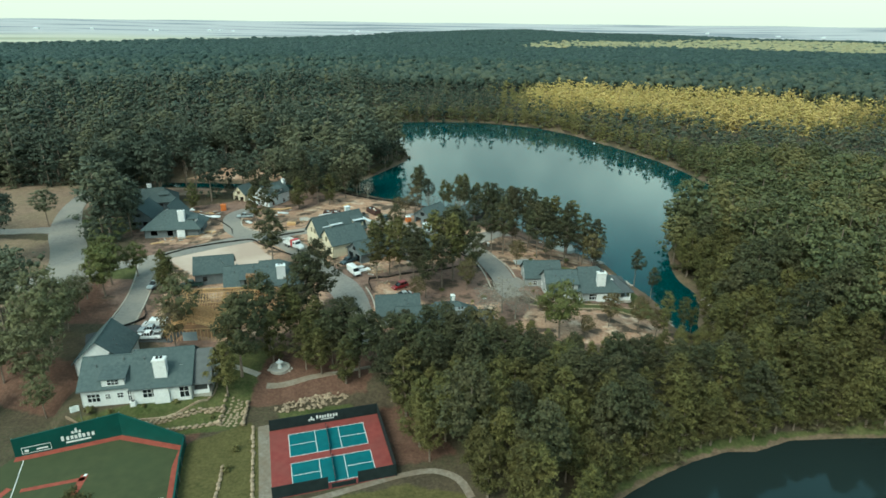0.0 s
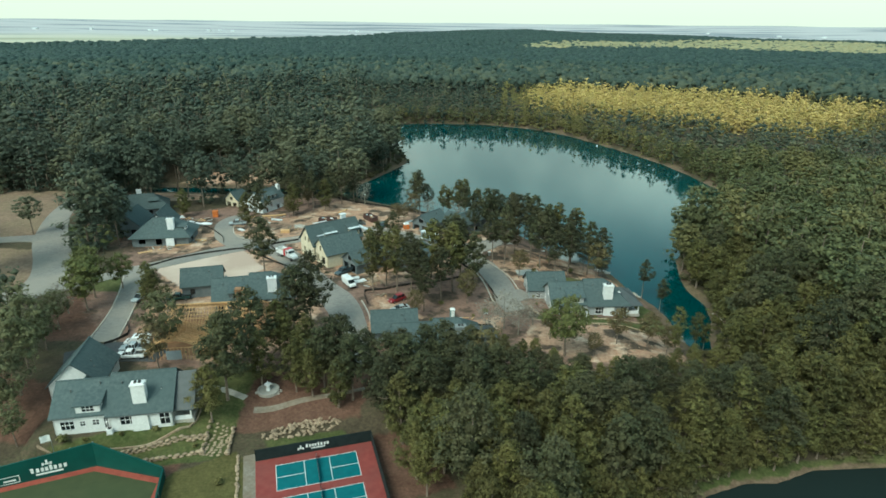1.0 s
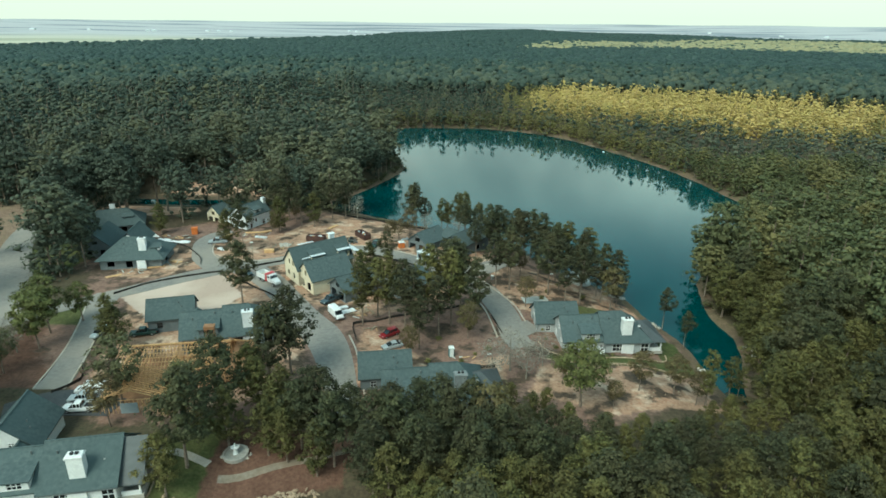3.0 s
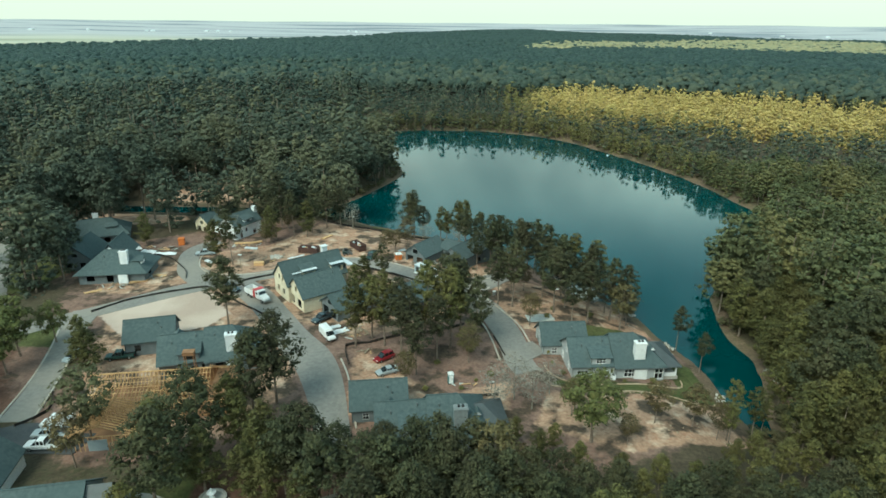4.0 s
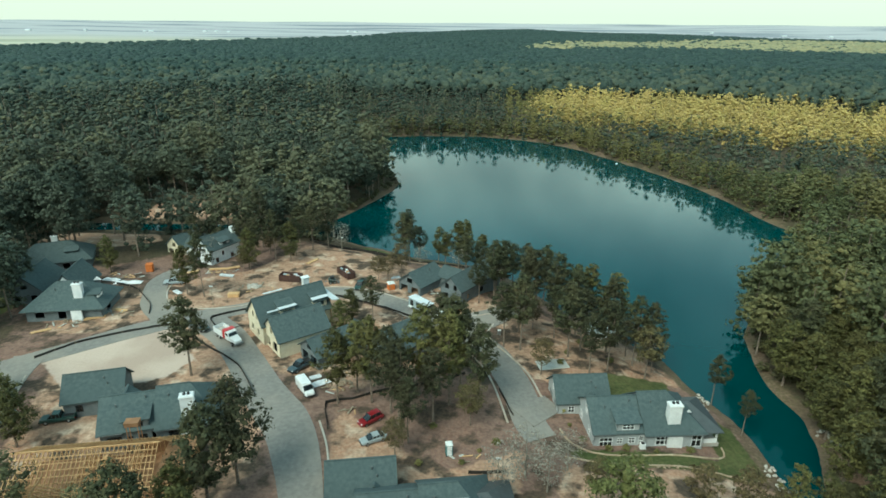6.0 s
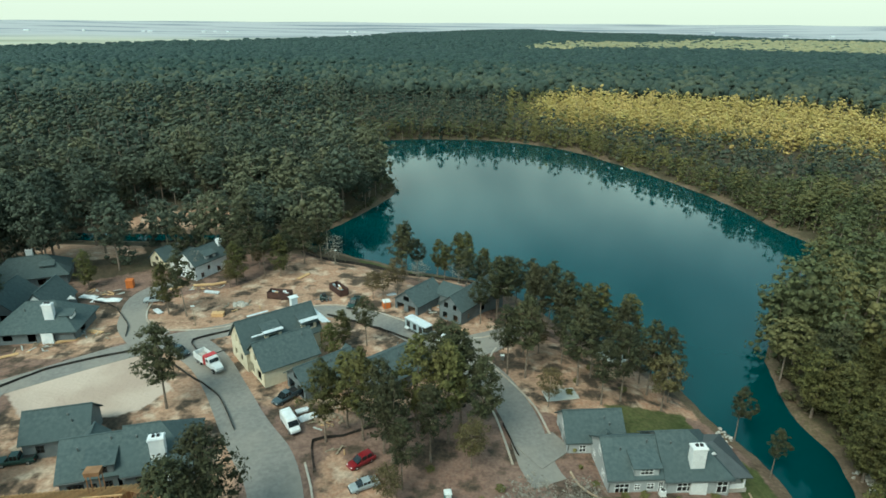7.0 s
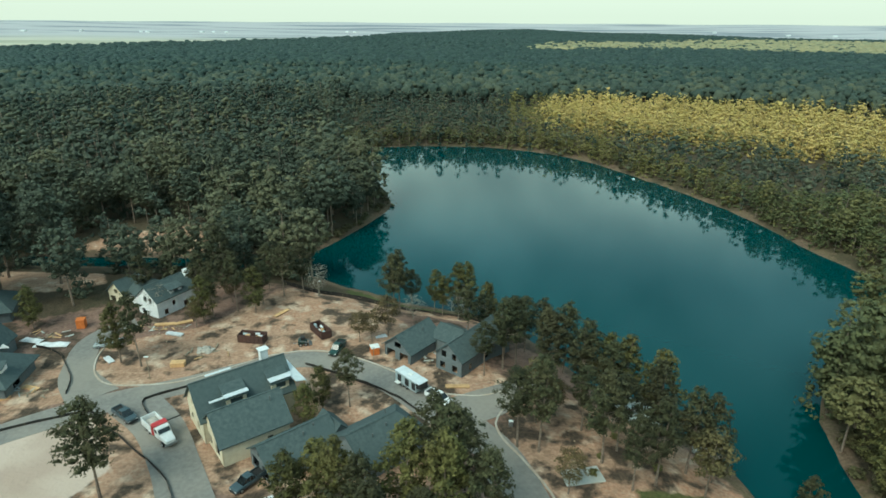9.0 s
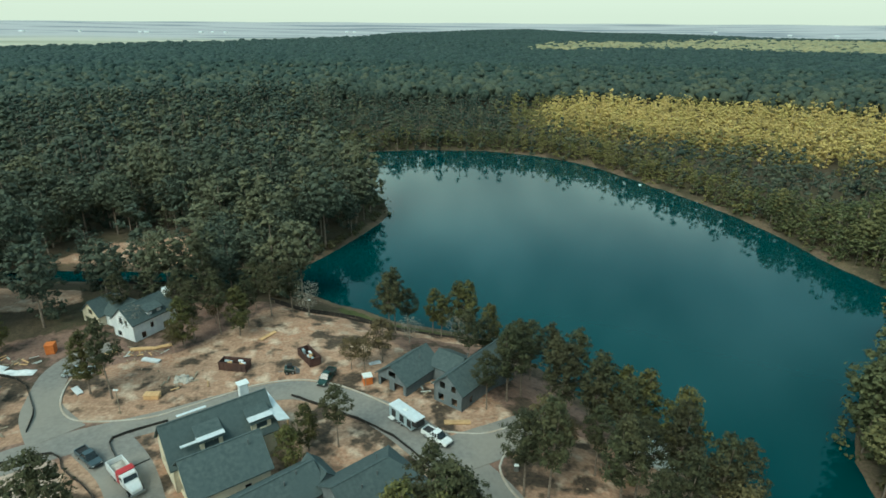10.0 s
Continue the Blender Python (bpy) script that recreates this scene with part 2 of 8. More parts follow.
M_TARP = mat("white_sheeting", (0.55, 0.58, 0.60), (0.78, 0.80, 0.81), 1.2, 0.6, bump=0.4, bump_scale=3)


def paint(name, rgb, rough=0.3):
    lo, hi = tuple(c * 0.9 for c in rgb), tuple(min(1, c * 1.08) for c in rgb)
    return mat(name, lo, hi, 1.2, rough, tuple(c * 0.85 + 0.02 for c in rgb), 0.8, 0.35, spec=0.5)


M_WHITE_PAINT = paint("white_car_paint", (0.74, 0.76, 0.76))
M_SILVER_PAINT = paint("silver_car_paint", (0.33, 0.38, 0.40))
M_RED_PAINT = paint("red_car_paint", (0.22, 0.012, 0.018))
M_GREEN_PAINT = paint("dark_green_car_paint", (0.012, 0.05, 0.042))
M_SLATE_PAINT = paint("slate_blue_car_paint", (0.055, 0.085, 0.10))
M_BLACK_PAINT = paint("black_car_paint", (0.018, 0.02, 0.022))
M_BRIGHT_RED = paint("red_machine_paint", (0.48, 0.03, 0.035))
M_GREY_PAINT = paint("blue_grey_panel_paint", (0.36, 0.44, 0.47), 0.45)
M_TEAL_PLASTIC = paint("teal_plastic", (0.05, 0.17, 0.17), 0.5)


def water_material():
    m = bpy.data.materials.new("lake_water")
    m.use_nodes = True
    nodes, links = m.node_tree.nodes, m.node_tree.links
    bsdf = nodes["Principled BSDF"]
    pos = nodes.new("ShaderNodeNewGeometry").outputs["Position"]
    n = nodes.new("ShaderNodeTexNoise")
    n.inputs["Scale"].default_value, n.inputs["Detail"].default_value = 0.012, 2.0
    links.new(pos, n.inputs["Vector"])
    mix = nodes.new("ShaderNodeMix")
    mix.data_type = "RGBA"
    mix.inputs["A"].default_value, mix.inputs["B"].default_value = (0.0006, 0.030, 0.033, 1), (0.0008, 0.050, 0.053, 1)
    links.new(n.outputs["Fac"], mix.inputs["Factor"])
    links.new(mix.outputs["Result"], bsdf.inputs["Base Color"])
    bsdf.inputs["Roughness"].default_value = 0.045
    bsdf.inputs["IOR"].default_value = 1.40
    bsdf.inputs["Specular Tint"].default_value = (0.2, 0.8, 0.85, 1)
    wave = nodes.new("ShaderNodeTexNoise")
    wave.inputs["Scale"].default_value, wave.inputs["Detail"].default_value = 0.9, 3.0
    links.new(pos, wave.inputs["Vector"])
    b = nodes.new("ShaderNodeBump")
    b.inputs["Strength"].default_value, b.inputs["Distance"].default_value = 0.06, 0.12
    links.new(wave.outputs["Fac"], b.inputs["Height"])
    links.new(b.outputs["Normal"], bsdf.inputs["Normal"])
    return m


def pond_material():
    m = water_material()
    m.name = "pond_water"
    for node in m.node_tree.nodes:
        if node.bl_idname == "ShaderNodeMix":
            node.inputs["A"].default_value, node.inputs["B"].default_value = (0.012, 0.016, 0.014, 1), (0.02, 0.034, 0.034, 1)
    return m


def ground_material():
    """Leaf litter, with bare soil, pale fill, grass, mulch, shore sand and far open country laid over it by area."""
    m = bpy.data.materials.new("ground_cover")
    m.use_nodes = True
    nodes, links = m.node_tree.nodes, m.node_tree.links
    bsdf = nodes["Principled BSDF"]
    bsdf.inputs["Roughness"].default_value = 0.95
    bsdf.inputs["Specular IOR Level"].default_value = 0.15
    pos = nodes.new("ShaderNodeNewGeometry").outputs["Position"]

    def tex(s, detail=5.0):
        n = nodes.new("ShaderNodeTexNoise")
        n.inputs["Scale"].default_value, n.inputs["Detail"].default_value = s, detail
        links.new(pos, n.inputs["Vector"])
        return n.outputs["Fac"]

    def span(sock, a, b, lo=0.0, hi=1.0):
        r = nodes.new("ShaderNodeMapRange")
        for k, v in (("From Min", a), ("From Max", b), ("To Min", lo), ("To Max", hi)):
            r.inputs[k].default_value = v
        links.new(sock, r.inputs["Value"])
        return r.outputs["Result"]

    def mixed(fac, a, b):
        x = nodes.new("ShaderNodeMix")
        x.data_type = "RGBA"
        links.new(fac, x.inputs["Factor"])
        for sock, v in ((x.inputs["A"], a), (x.inputs["B"], b)):
            if isinstance(v, tuple):
                sock.default_value = (*v, 1)
            else:
                links.new(v, sock)
        return x.outputs["Result"]

    mid, fine, broad = span(tex(0.30, 6), 0.36, 0.64), span(tex(1.3, 6), 0.34, 0.66), span(tex(0.075, 4), 0.40, 0.60)
    ragged = span(tex(0.55, 6), 0.0, 1.0, -0.45, 0.45)

    def area(name):
        a = nodes.new("ShaderNodeAttribute")
        a.attribute_name = name
        add = nodes.new("ShaderNodeMath")
        links.new(a.outputs["Fac"], add.inputs[0])
        links.new(ragged, add.inputs[1])
        return span(add.outputs[0], 0.38, 0.62)

    def tones(a, b, c):
        return mixed(broad, mixed(mid, mixed(fine, a, b), b), mixed(fine, b, c))

    col = tones((0.055, 0.046, 0.030), (0.088, 0.068, 0.046), (0.070, 0.066, 0.037))
    col = mixed(area("mulch"), col, tones((0.078, 0.042, 0.030), (0.128, 0.070, 0.050), (0.145, 0.085, 0.062)))
    col = mixed(area("litter"), col, tones((0.130, 0.082, 0.064), (0.225, 0.148, 0.118), (0.240, 0.140, 0.104)))
    col = mixed(area("dirt"), col, tones((0.27, 0.165, 0.112), (0.42, 0.275, 0.190), (0.37, 0.205, 0.132)))
    streak = nodes.new("ShaderNodeMath")
    streak.operation = "MULTIPLY"
    links.new(span(tex(0.30, 8), 0.54, 0.66), streak.inputs[0])
    links.new(area("dirt"), streak.inputs[1])
    col = mixed(streak.outputs[0], col, (0.52, 0.39, 0.29))
    patch = nodes.new("ShaderNodeMath")
    patch.operation = "MULTIPLY"
    links.new(span(tex(0.21, 8), 0.50, 0.60), patch.inputs[0])
    links.new(area("litter"), patch.inputs[1])
    col = mixed(patch.outputs[0], col, mixed(fine, (0.060, 0.048, 0.036), (0.105, 0.075, 0.055)))
    col = mixed(area("pale"), col, mixed(broad, (0.44, 0.335, 0.27), (0.54, 0.43, 0.355)))
    col = mixed(area("field"), col, tones((0.15, 0.100, 0.070), (0.245, 0.17, 0.122), (0.19, 0.15, 0.09)))
    col = mixed(area("grass"), col, tones((0.046, 0.060, 0.020), (0.080, 0.092, 0.034), (0.112, 0.110, 0.047)))
    col = mixed(area("lawn"), col, tones((0.066, 0.064, 0.024), (0.108, 0.095, 0.038), (0.086, 0.080, 0.030)))
    col = mixed(area("shore"), col, tones((0.09, 0.062, 0.042), (0.16, 0.115, 0.08), (0.11, 0.09, 0.05)))
    # open country beyond the woods, banded, with distance haze put into its pale tones
    a = nodes.new("ShaderNodeAttribute")
    a.attribute_name = "open_country"
    band = nodes.new("ShaderNodeMapping")
    band.inputs["Scale"].default_value = (0.0011, 0.0048, 0.0)
    links.new(pos, band.inputs["Vector"])
    bt = nodes.new("ShaderNodeTexNoise")
    bt.inputs["Scale"].default_value, bt.inputs["Detail"].default_value = 1.0, 5.0
    links.new(band.outputs["Vector"], bt.inputs["Vector"])
    sep = nodes.new("ShaderNodeSeparateXYZ")
    links.new(pos, sep.inputs[0])
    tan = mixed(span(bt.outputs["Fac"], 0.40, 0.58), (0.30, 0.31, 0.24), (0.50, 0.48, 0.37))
    # the farther part gets more haze in its colour, as grey-blue
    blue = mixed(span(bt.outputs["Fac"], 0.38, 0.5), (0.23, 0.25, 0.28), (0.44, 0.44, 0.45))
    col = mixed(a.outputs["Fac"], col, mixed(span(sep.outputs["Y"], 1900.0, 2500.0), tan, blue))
    grain = nodes.new("ShaderNodeMath")
    grain.operation = "MULTIPLY"
    links.new(span(tex(1.9, 8), 0.36, 0.64, 0.84, 1.16), grain.inputs[0])
    links.new(span(tex(0.45, 6), 0.36, 0.64, 0.90, 1.10), grain.inputs[1])
    near = nodes.new("ShaderNodeMix")
    smooth_pad = nodes.new("ShaderNodeAttribute")
    smooth_pad.attribute_name = "pale"
    even = nodes.new("ShaderNodeMath")
    even.operation = "MAXIMUM"
    links.new(a.outputs["Fac"], even.inputs[0])
    links.new(smooth_pad.outputs["Fac"], even.inputs[1])
    links.new(even.outputs[0], near.inputs["Factor"])
    links.new(grain.outputs[0], near.inputs["A"])
    near.inputs["B"].default_value = 1.0
    speck = nodes.new("ShaderNodeVectorMath")
    speck.operation = "SCALE"
    links.new(col, speck.inputs[0])
    links.new(near.outputs["Result"], speck.inputs["Scale"])
    links.new(speck.outputs["Vector"], bsdf.inputs["Base Color"])
    b = nodes.new("ShaderNodeBump")
    b.inputs["Strength"].default_value, b.inputs["Distance"].default_value = 0.35, 0.2
    links.new(fine, b.inputs["Height"])
    links.new(b.outputs["Normal"], bsdf.inputs["Normal"])
    return m


# ------------------------------------------------------------------ mesh helpers
class Shape:
    """Vertices and faces gathered for one mesh."""

    def __init__(self):
        self.v, self.f, self.m = [], [], []

    def add(self, verts, faces, slot=0):
        n = len(self.v)
        self.v += [tuple(p) for p in verts]
        self.f += [tuple(i + n for i in f) for f in faces]
        self.m += [slot] * len(faces)
        return self

    def box(self, x0, x1, y0, y1, z0, z1, slot=0, taper=0.0):
        t = taper
        return self.add([(x0, y0, z0), (x1, y0, z0), (x1, y1, z0), (x0, y1, z0), (x0 + t, y0 + t, z1), (x1 - t, y0 + t, z1), (x1 - t, y1 - t, z1), (x0 + t, y1 - t, z1)],
                        [(3, 2, 1, 0), (4, 5, 6, 7), (0, 1, 5, 4), (1, 2, 6, 5), (2, 3, 7, 6), (3, 0, 4, 7)], slot)

    def soft_box(self, x0, x1, y0, y1, z0, z1, b=0.06, slot=0):
        """A box with its upright and upper edges cut."""
        def ring(d, z):
            return [(x0 + b + d, y0 + d, z), (x1 - b - d, y0 + d, z), (x1 - d, y0 + b + d, z), (x1 - d, y1 - b - d, z),
                    (x1 - b - d, y1 - d, z), (x0 + b + d, y1 - d, z), (x0 + d, y1 - b - d, z), (x0 + d, y0 + b + d, z)]
        rings = [ring(0, z0), ring(0, z1 - b), ring(b, z1)]
        return self.loft(rings, slot)

    def loft(self, rings, slot=0, caps=True):
        n, k = len(rings[0]), len(self.v)
        self.v += [tuple(p) for r in rings for p in r]
        made = [(k + a * n + i, k + a * n + (i + 1) % n, k + (a + 1) * n + (i + 1) % n, k + (a + 1) * n + i) for a in range(len(rings) - 1) for i in range(n)]
        if caps:
            made += [tuple(k + i for i in reversed(range(n))), tuple(k + (len(rings) - 1) * n + i for i in range(n))]
        self.f += made
        self.m += [slot] * len(made)
        return self

    def tube(self, a, b, r0, r1=None, n=6, slot=0):
        a, b = Vector(a), Vector(b)
        r1 = r0 if r1 is None else r1
        q = (b - a).to_track_quat("Z", "Y")
        ring = [Vector((math.cos(2 * math.pi * i / n), math.sin(2 * math.pi * i / n), 0)) for i in range(n)]
        return self.loft([[a + q @ (p * r0) for p in ring], [b + q @ (p * r1) for p in ring]], slot)

    def rail(self, a, b, w, h, slot=0):
        """A straight bar of w by h from a to b."""
        a, b = Vector(a), Vector(b)
        d = (b - a).normalized()
        s = d.cross(Vector((0, 0, 1)))
        s = Vector((1, 0, 0)) if s.length < 1e-4 else s.normalized()
        u = s.cross(d).normalized()
        s, u = s * w / 2, u * h / 2
        return self.loft([[p - s - u, p + s - u, p + s + u, p - s + u] for p in (a, b)], slot)

    def weld(self):
        """Joins corners that meet and drops the faces hidden between pieces."""
        seen, index = {}, []
        for p in self.v:
            key = tuple(round(c, 4) for c in p)
            index.append(seen.setdefault(key, len(seen)))
        faces, count = [], {}
        for f in self.f:
            g = tuple(dict.fromkeys(index[i] for i in f))
            key = frozenset(g)
            count[key] = count.get(key, 0) + 1
            faces.append((g, key))
        self.v = list(seen)
        self.f = [g for g, key in faces if len(g) > 2 and count[key] == 1]
        self.m = [0] * len(self.f)
        return self

    def mesh(self, name, mats):
        me = bpy.data.meshes.new(name)
        me.from_pydata(self.v, [], self.f)
        for m in mats if isinstance(mats, (list, tuple)) else [mats]:
            me.materials.append(m)
        if any(self.m):
            me.polygons.foreach_set("material_index", self.m)
        me.update()
        return me


def array_mesh(name, verts, tris, mats, index=None, smooth=False):
    """A mesh straight from arrays of vertices and triangles."""
    me = bpy.data.meshes.new(name)
    nv, nt = len(verts), len(tris)
    me.vertices.add(nv)
    me.vertices.foreach_set("co", np.asarray(verts, np.float32).ravel())
    me.loops.add(nt * 3)
    me.loops.foreach_set("vertex_index", np.asarray(tris, np.int32).ravel())
    me.polygons.add(nt)
    me.polygons.foreach_set("loop_start", np.arange(nt, dtype=np.int32) * 3)
    for m in mats:
        me.materials.append(m)
    if index is not None:
        me.polygons.foreach_set("material_index", np.asarray(index, np.int32))
    if smooth:
        me.polygons.foreach_set("use_smooth", np.ones(nt, bool))
    me.update(calc_edges=True)
    return me


def thing(name, x, y, z, rz=0.0, label="", category="", group="", kind=""):
    ob = new(name)
    ob.empty_display_size = 0.5
    ob.matrix_basis = pose(x, y, z, 0, 0, rz)
    return tagged(ob, label, category, group, kind)


def part(name, shape, material, parent, label=""):
    ob = new(name, shape.mesh(name, material) if isinstance(shape, Shape) else shape)
    ob.parent = parent
    if label:
        tagged(ob, label)
    return ob


def solid(name, shape, material, x=0.0, y=0.0, z=0.0, rz=0.0, label="", category="", group="", kind=""):
    ob = new(name, shape.mesh(name, material) if isinstance(shape, Shape) else shape)
    ob.matrix_basis = pose(x, y, z, 0, 0, rz)
    return tagged(ob, label, category, group, kind)


# ------------------------------------------------------------------ the lie of the land
WATER = -2.0
LAKE = [(-28.7, 247.5), (-22.3, 245), (-12.7, 238.2), (-4, 235.5), (7.1, 231.5), (14.9, 227.1), (24, 212), (33, 196), (42, 186), (49, 176), (51, 166), (55.4, 155),
        (56.4, 149), (56.5, 137), (57.8, 130), (60.5, 129), (63, 138), (67, 147), (69, 156), (67.5, 166), (68.5, 174), (72, 188.5), (81, 203), (96, 222), (115, 228)]
LAKE_NORTH = [(140, 232), (150, 240), (136, 248), (125, 261), (122, 274), (118.3, 292.6), (114.6, 317), (107, 340), (97, 365), (85.6, 389), (72, 415), (51, 436), (20, 450), (-19, 451.7),
              (-51, 444), (-62, 428), (-56, 400), (-40, 370), (-27, 345), (-22.9, 326), (-29, 307), (-36, 290), (-41, 279), (-48, 268), (-135, 268), (-135, 261), (-48, 260), (-38, 254)]
LAKE = LAKE + LAKE_NORTH
POND = [(20, 66), (28.3, 77), (34.6, 81.3), (43, 86), (50.4, 88.9), (55.5, 89), (63.2, 92.4), (81.4, 93.7), (120, 97), (140, 70), (120, 30), (30, 30), (16, 50)]


TERRACE = [(-70, 90.2), (-58, 91.8), (-46.5, 94.6), (-43.5, 104), (-50, 114), (-74, 114)]


def poly_distance(px, py, poly):
    """Signed distance to a polygon, below zero inside it."""
    px, py = np.asarray(px, float), np.asarray(py, float)
    best = np.full(px.shape, 1e18)
    inside = np.zeros(px.shape, bool)
    for (ax, ay), (bx, by) in zip(poly, poly[1:] + poly[:1]):
        dx, dy = bx - ax, by - ay
        t = np.clip(((px - ax) * dx + (py - ay) * dy) / (dx * dx + dy * dy), 0, 1)
        best = np.minimum(best, (px - ax - t * dx) ** 2 + (py - ay - t * dy) ** 2)
        if dy:
            inside ^= ((ay > py) != (by > py)) & (px < (bx - ax) * (py - ay) / dy + ax)
    return np.where(inside, -1, 1) * np.sqrt(best)


def smooth(a, b, x):
    t = np.clip((x - a) / (b - a), 0, 1)
    return t * t * (3 - 2 * t)


def land(x, y):
    """The height of the ground."""
    x, y = np.asarray(x, float), np.asarray(y, float)
    r = np.hypot(x, y)
    z = 2.3 + 0.25 * np.sin(x * 0.09 + 1.3) * np.cos(y * 0.07) + 1.2 * np.exp(-(((x + 62) / 20) ** 2 + ((y - 106) / 14) ** 2))
    foot = 90.5 + 7.5 * smooth(-44, -35, x)
    z = z - z * (1 - smooth(foot, foot + 9, y + 0.06 * (x + 40))) * (1 - smooth(-4, 12, x))
    terrace = smooth(2.2, 0.2, poly_distance(x, y, TERRACE))
    z = z + np.maximum(2.75 - z, 0) * terrace
    z = z - 1.2 * np.exp(-(((x - 34) / 18) ** 2 + ((y - 148) / 14) ** 2))
    z = z + smooth(330, 900, r) * 3.0 * np.sin(x * 0.006 + 0.5) * np.sin(y * 0.0045) + smooth(3300, 4800, r) * 34.0
    for poly, bank in ((LAKE, 20.0), (POND, 9.0)):
        d = poly_distance(x, y, poly)
        lip = WATER + 0.55 * smooth(0, 1.6, d)
        out = lip + (np.maximum(z, -1.2) - lip) * smooth(0.8, bank, d)
        z = np.where(d > 0, np.where(d < bank, out, z), WATER + np.maximum(d * 0.35, -4))
    return z


def land_at(x, y):
    return float(land(np.array([x]), np.array([y]))[0])


# areas of ground cover
DIRT = [
    [(-78, 196), (-70, 190), (-58, 190), (-44, 196), (-36, 202), (-22, 203), (-12, 197), (2, 186), (16, 191), (6, 204), (-6, 214), (-14, 224), (-26, 236), (-42, 239), (-56, 216), (-76, 206)],
    [(-92, 177), (-78, 178), (-71, 185), (-74, 197), (-84, 203), (-96, 196)],
    [(-56, 187), (-46, 191), (-28, 200), (-8, 187), (3, 176), (2, 167), (-16, 158), (-24, 158), (-36, 164), (-50, 178)],
    [(-20, 152), (-8, 141), (0, 135), (14, 141), (11, 128), (-18, 128)],
    [(-82, 167), (-56, 184), (-45, 170), (-34, 153), (-30, 134), (-36, 122), (-50, 116), (-66, 119), (-72, 130), (-74, 142)],
    [(20, 137), (48, 136.5), (57, 134), (54, 124), (30, 119), (16, 126)],
    [(13, 166), (22, 160), (32, 162), (50, 166), (40, 184), (24, 192), (11, 186)],
    [(-113, 282), (-85, 288), (-76, 270), (-126, 268)],
    [(-132, 236), (-104, 232), (-92, 238), (-98, 248), (-128, 250)],
    [(64, 140), (70, 150), (76, 146), (70, 136)],
    [(-44, 235), (-30, 238), (8, 227), (14, 222), (-4, 226), (-24, 233)],
]
LITTER = [
    [(-90, 140), (-60, 112), (-24, 118), (20, 112), (58, 128), (52, 170), (30, 200), (10, 226), (-30, 240), (-62, 240), (-100, 215), (-118, 240), (-126, 200), (-100, 180)],
    [(-16, 158), (4, 172), (8, 160), (13, 146), (12, 136), (-16, 140)],
]
PALE = [[(-84, 165), (-80.5, 171), (-72.5, 177), (-63, 180.5), (-53, 167), (-56, 160), (-72, 154)]]
GRASS = [
    [(-46, 88), (-38, 90), (-38, 116), (-47, 116), (-46, 98), (-68, 89), (-57, 88)],
    [(30, 156), (46, 157), (46, 166), (30, 165)], [(46, 158), (53, 152), (54, 138), (48, 137), (47, 144)], [(22, 141.5), (48, 141), (52, 136.5), (26, 137), (21, 140)],
    [(-126, 180), (-110, 176), (-106, 196), (-118, 204), (-130, 200)],
    [(-94, 150), (-84, 150), (-84, 158), (-90, 163), (-96, 160)],
    [(-30, 246), (-4, 235), (8, 231), (10, 228), (-4, 230), (-26, 240)],
    [(24, 76), (34, 85), (52, 92), (82, 97), (120, 101), (120, 97), (52, 88), (30, 77)],
    [(-30, 92), (-18, 96), (-18, 98), (-32, 95)],
]
LAWN = [[(-45, 68), (-45, 86), (-36, 92), (-33, 88), (-27, 68)], [(-22, 66), (-20, 73), (-6, 77), (4, 74), (0, 64)]]
MULCH = [
    [(-40, 96), (-16, 101), (-14, 114), (-40, 113)], [(-100, 124), (-80, 124), (-76, 130), (-84, 150), (-97, 148)],
    [(-14, 97), (-6, 98), (2, 84), (-8, 81)], [(-56, 86), (-45, 84), (-43, 91), (-58, 88)], [(-90, 96), (-72, 92), (-70, 104), (-92, 112)],
    [(47, 165), (52, 160), (57, 146), (58, 134), (55, 134), (52, 152), (46, 160)], [(20, 164), (16, 162), (18, 156), (22, 158)],
]
FIELD = [[(-185, 190), (-142, 184), (-132, 196), (-138, 226), (-150, 246), (-200, 240)], [(-160, 128), (-112, 128), (-104, 140), (-125, 147), (-160, 148)], [(-150, 150), (-118, 148), (-110, 160), (-120, 178), (-150, 180)]]


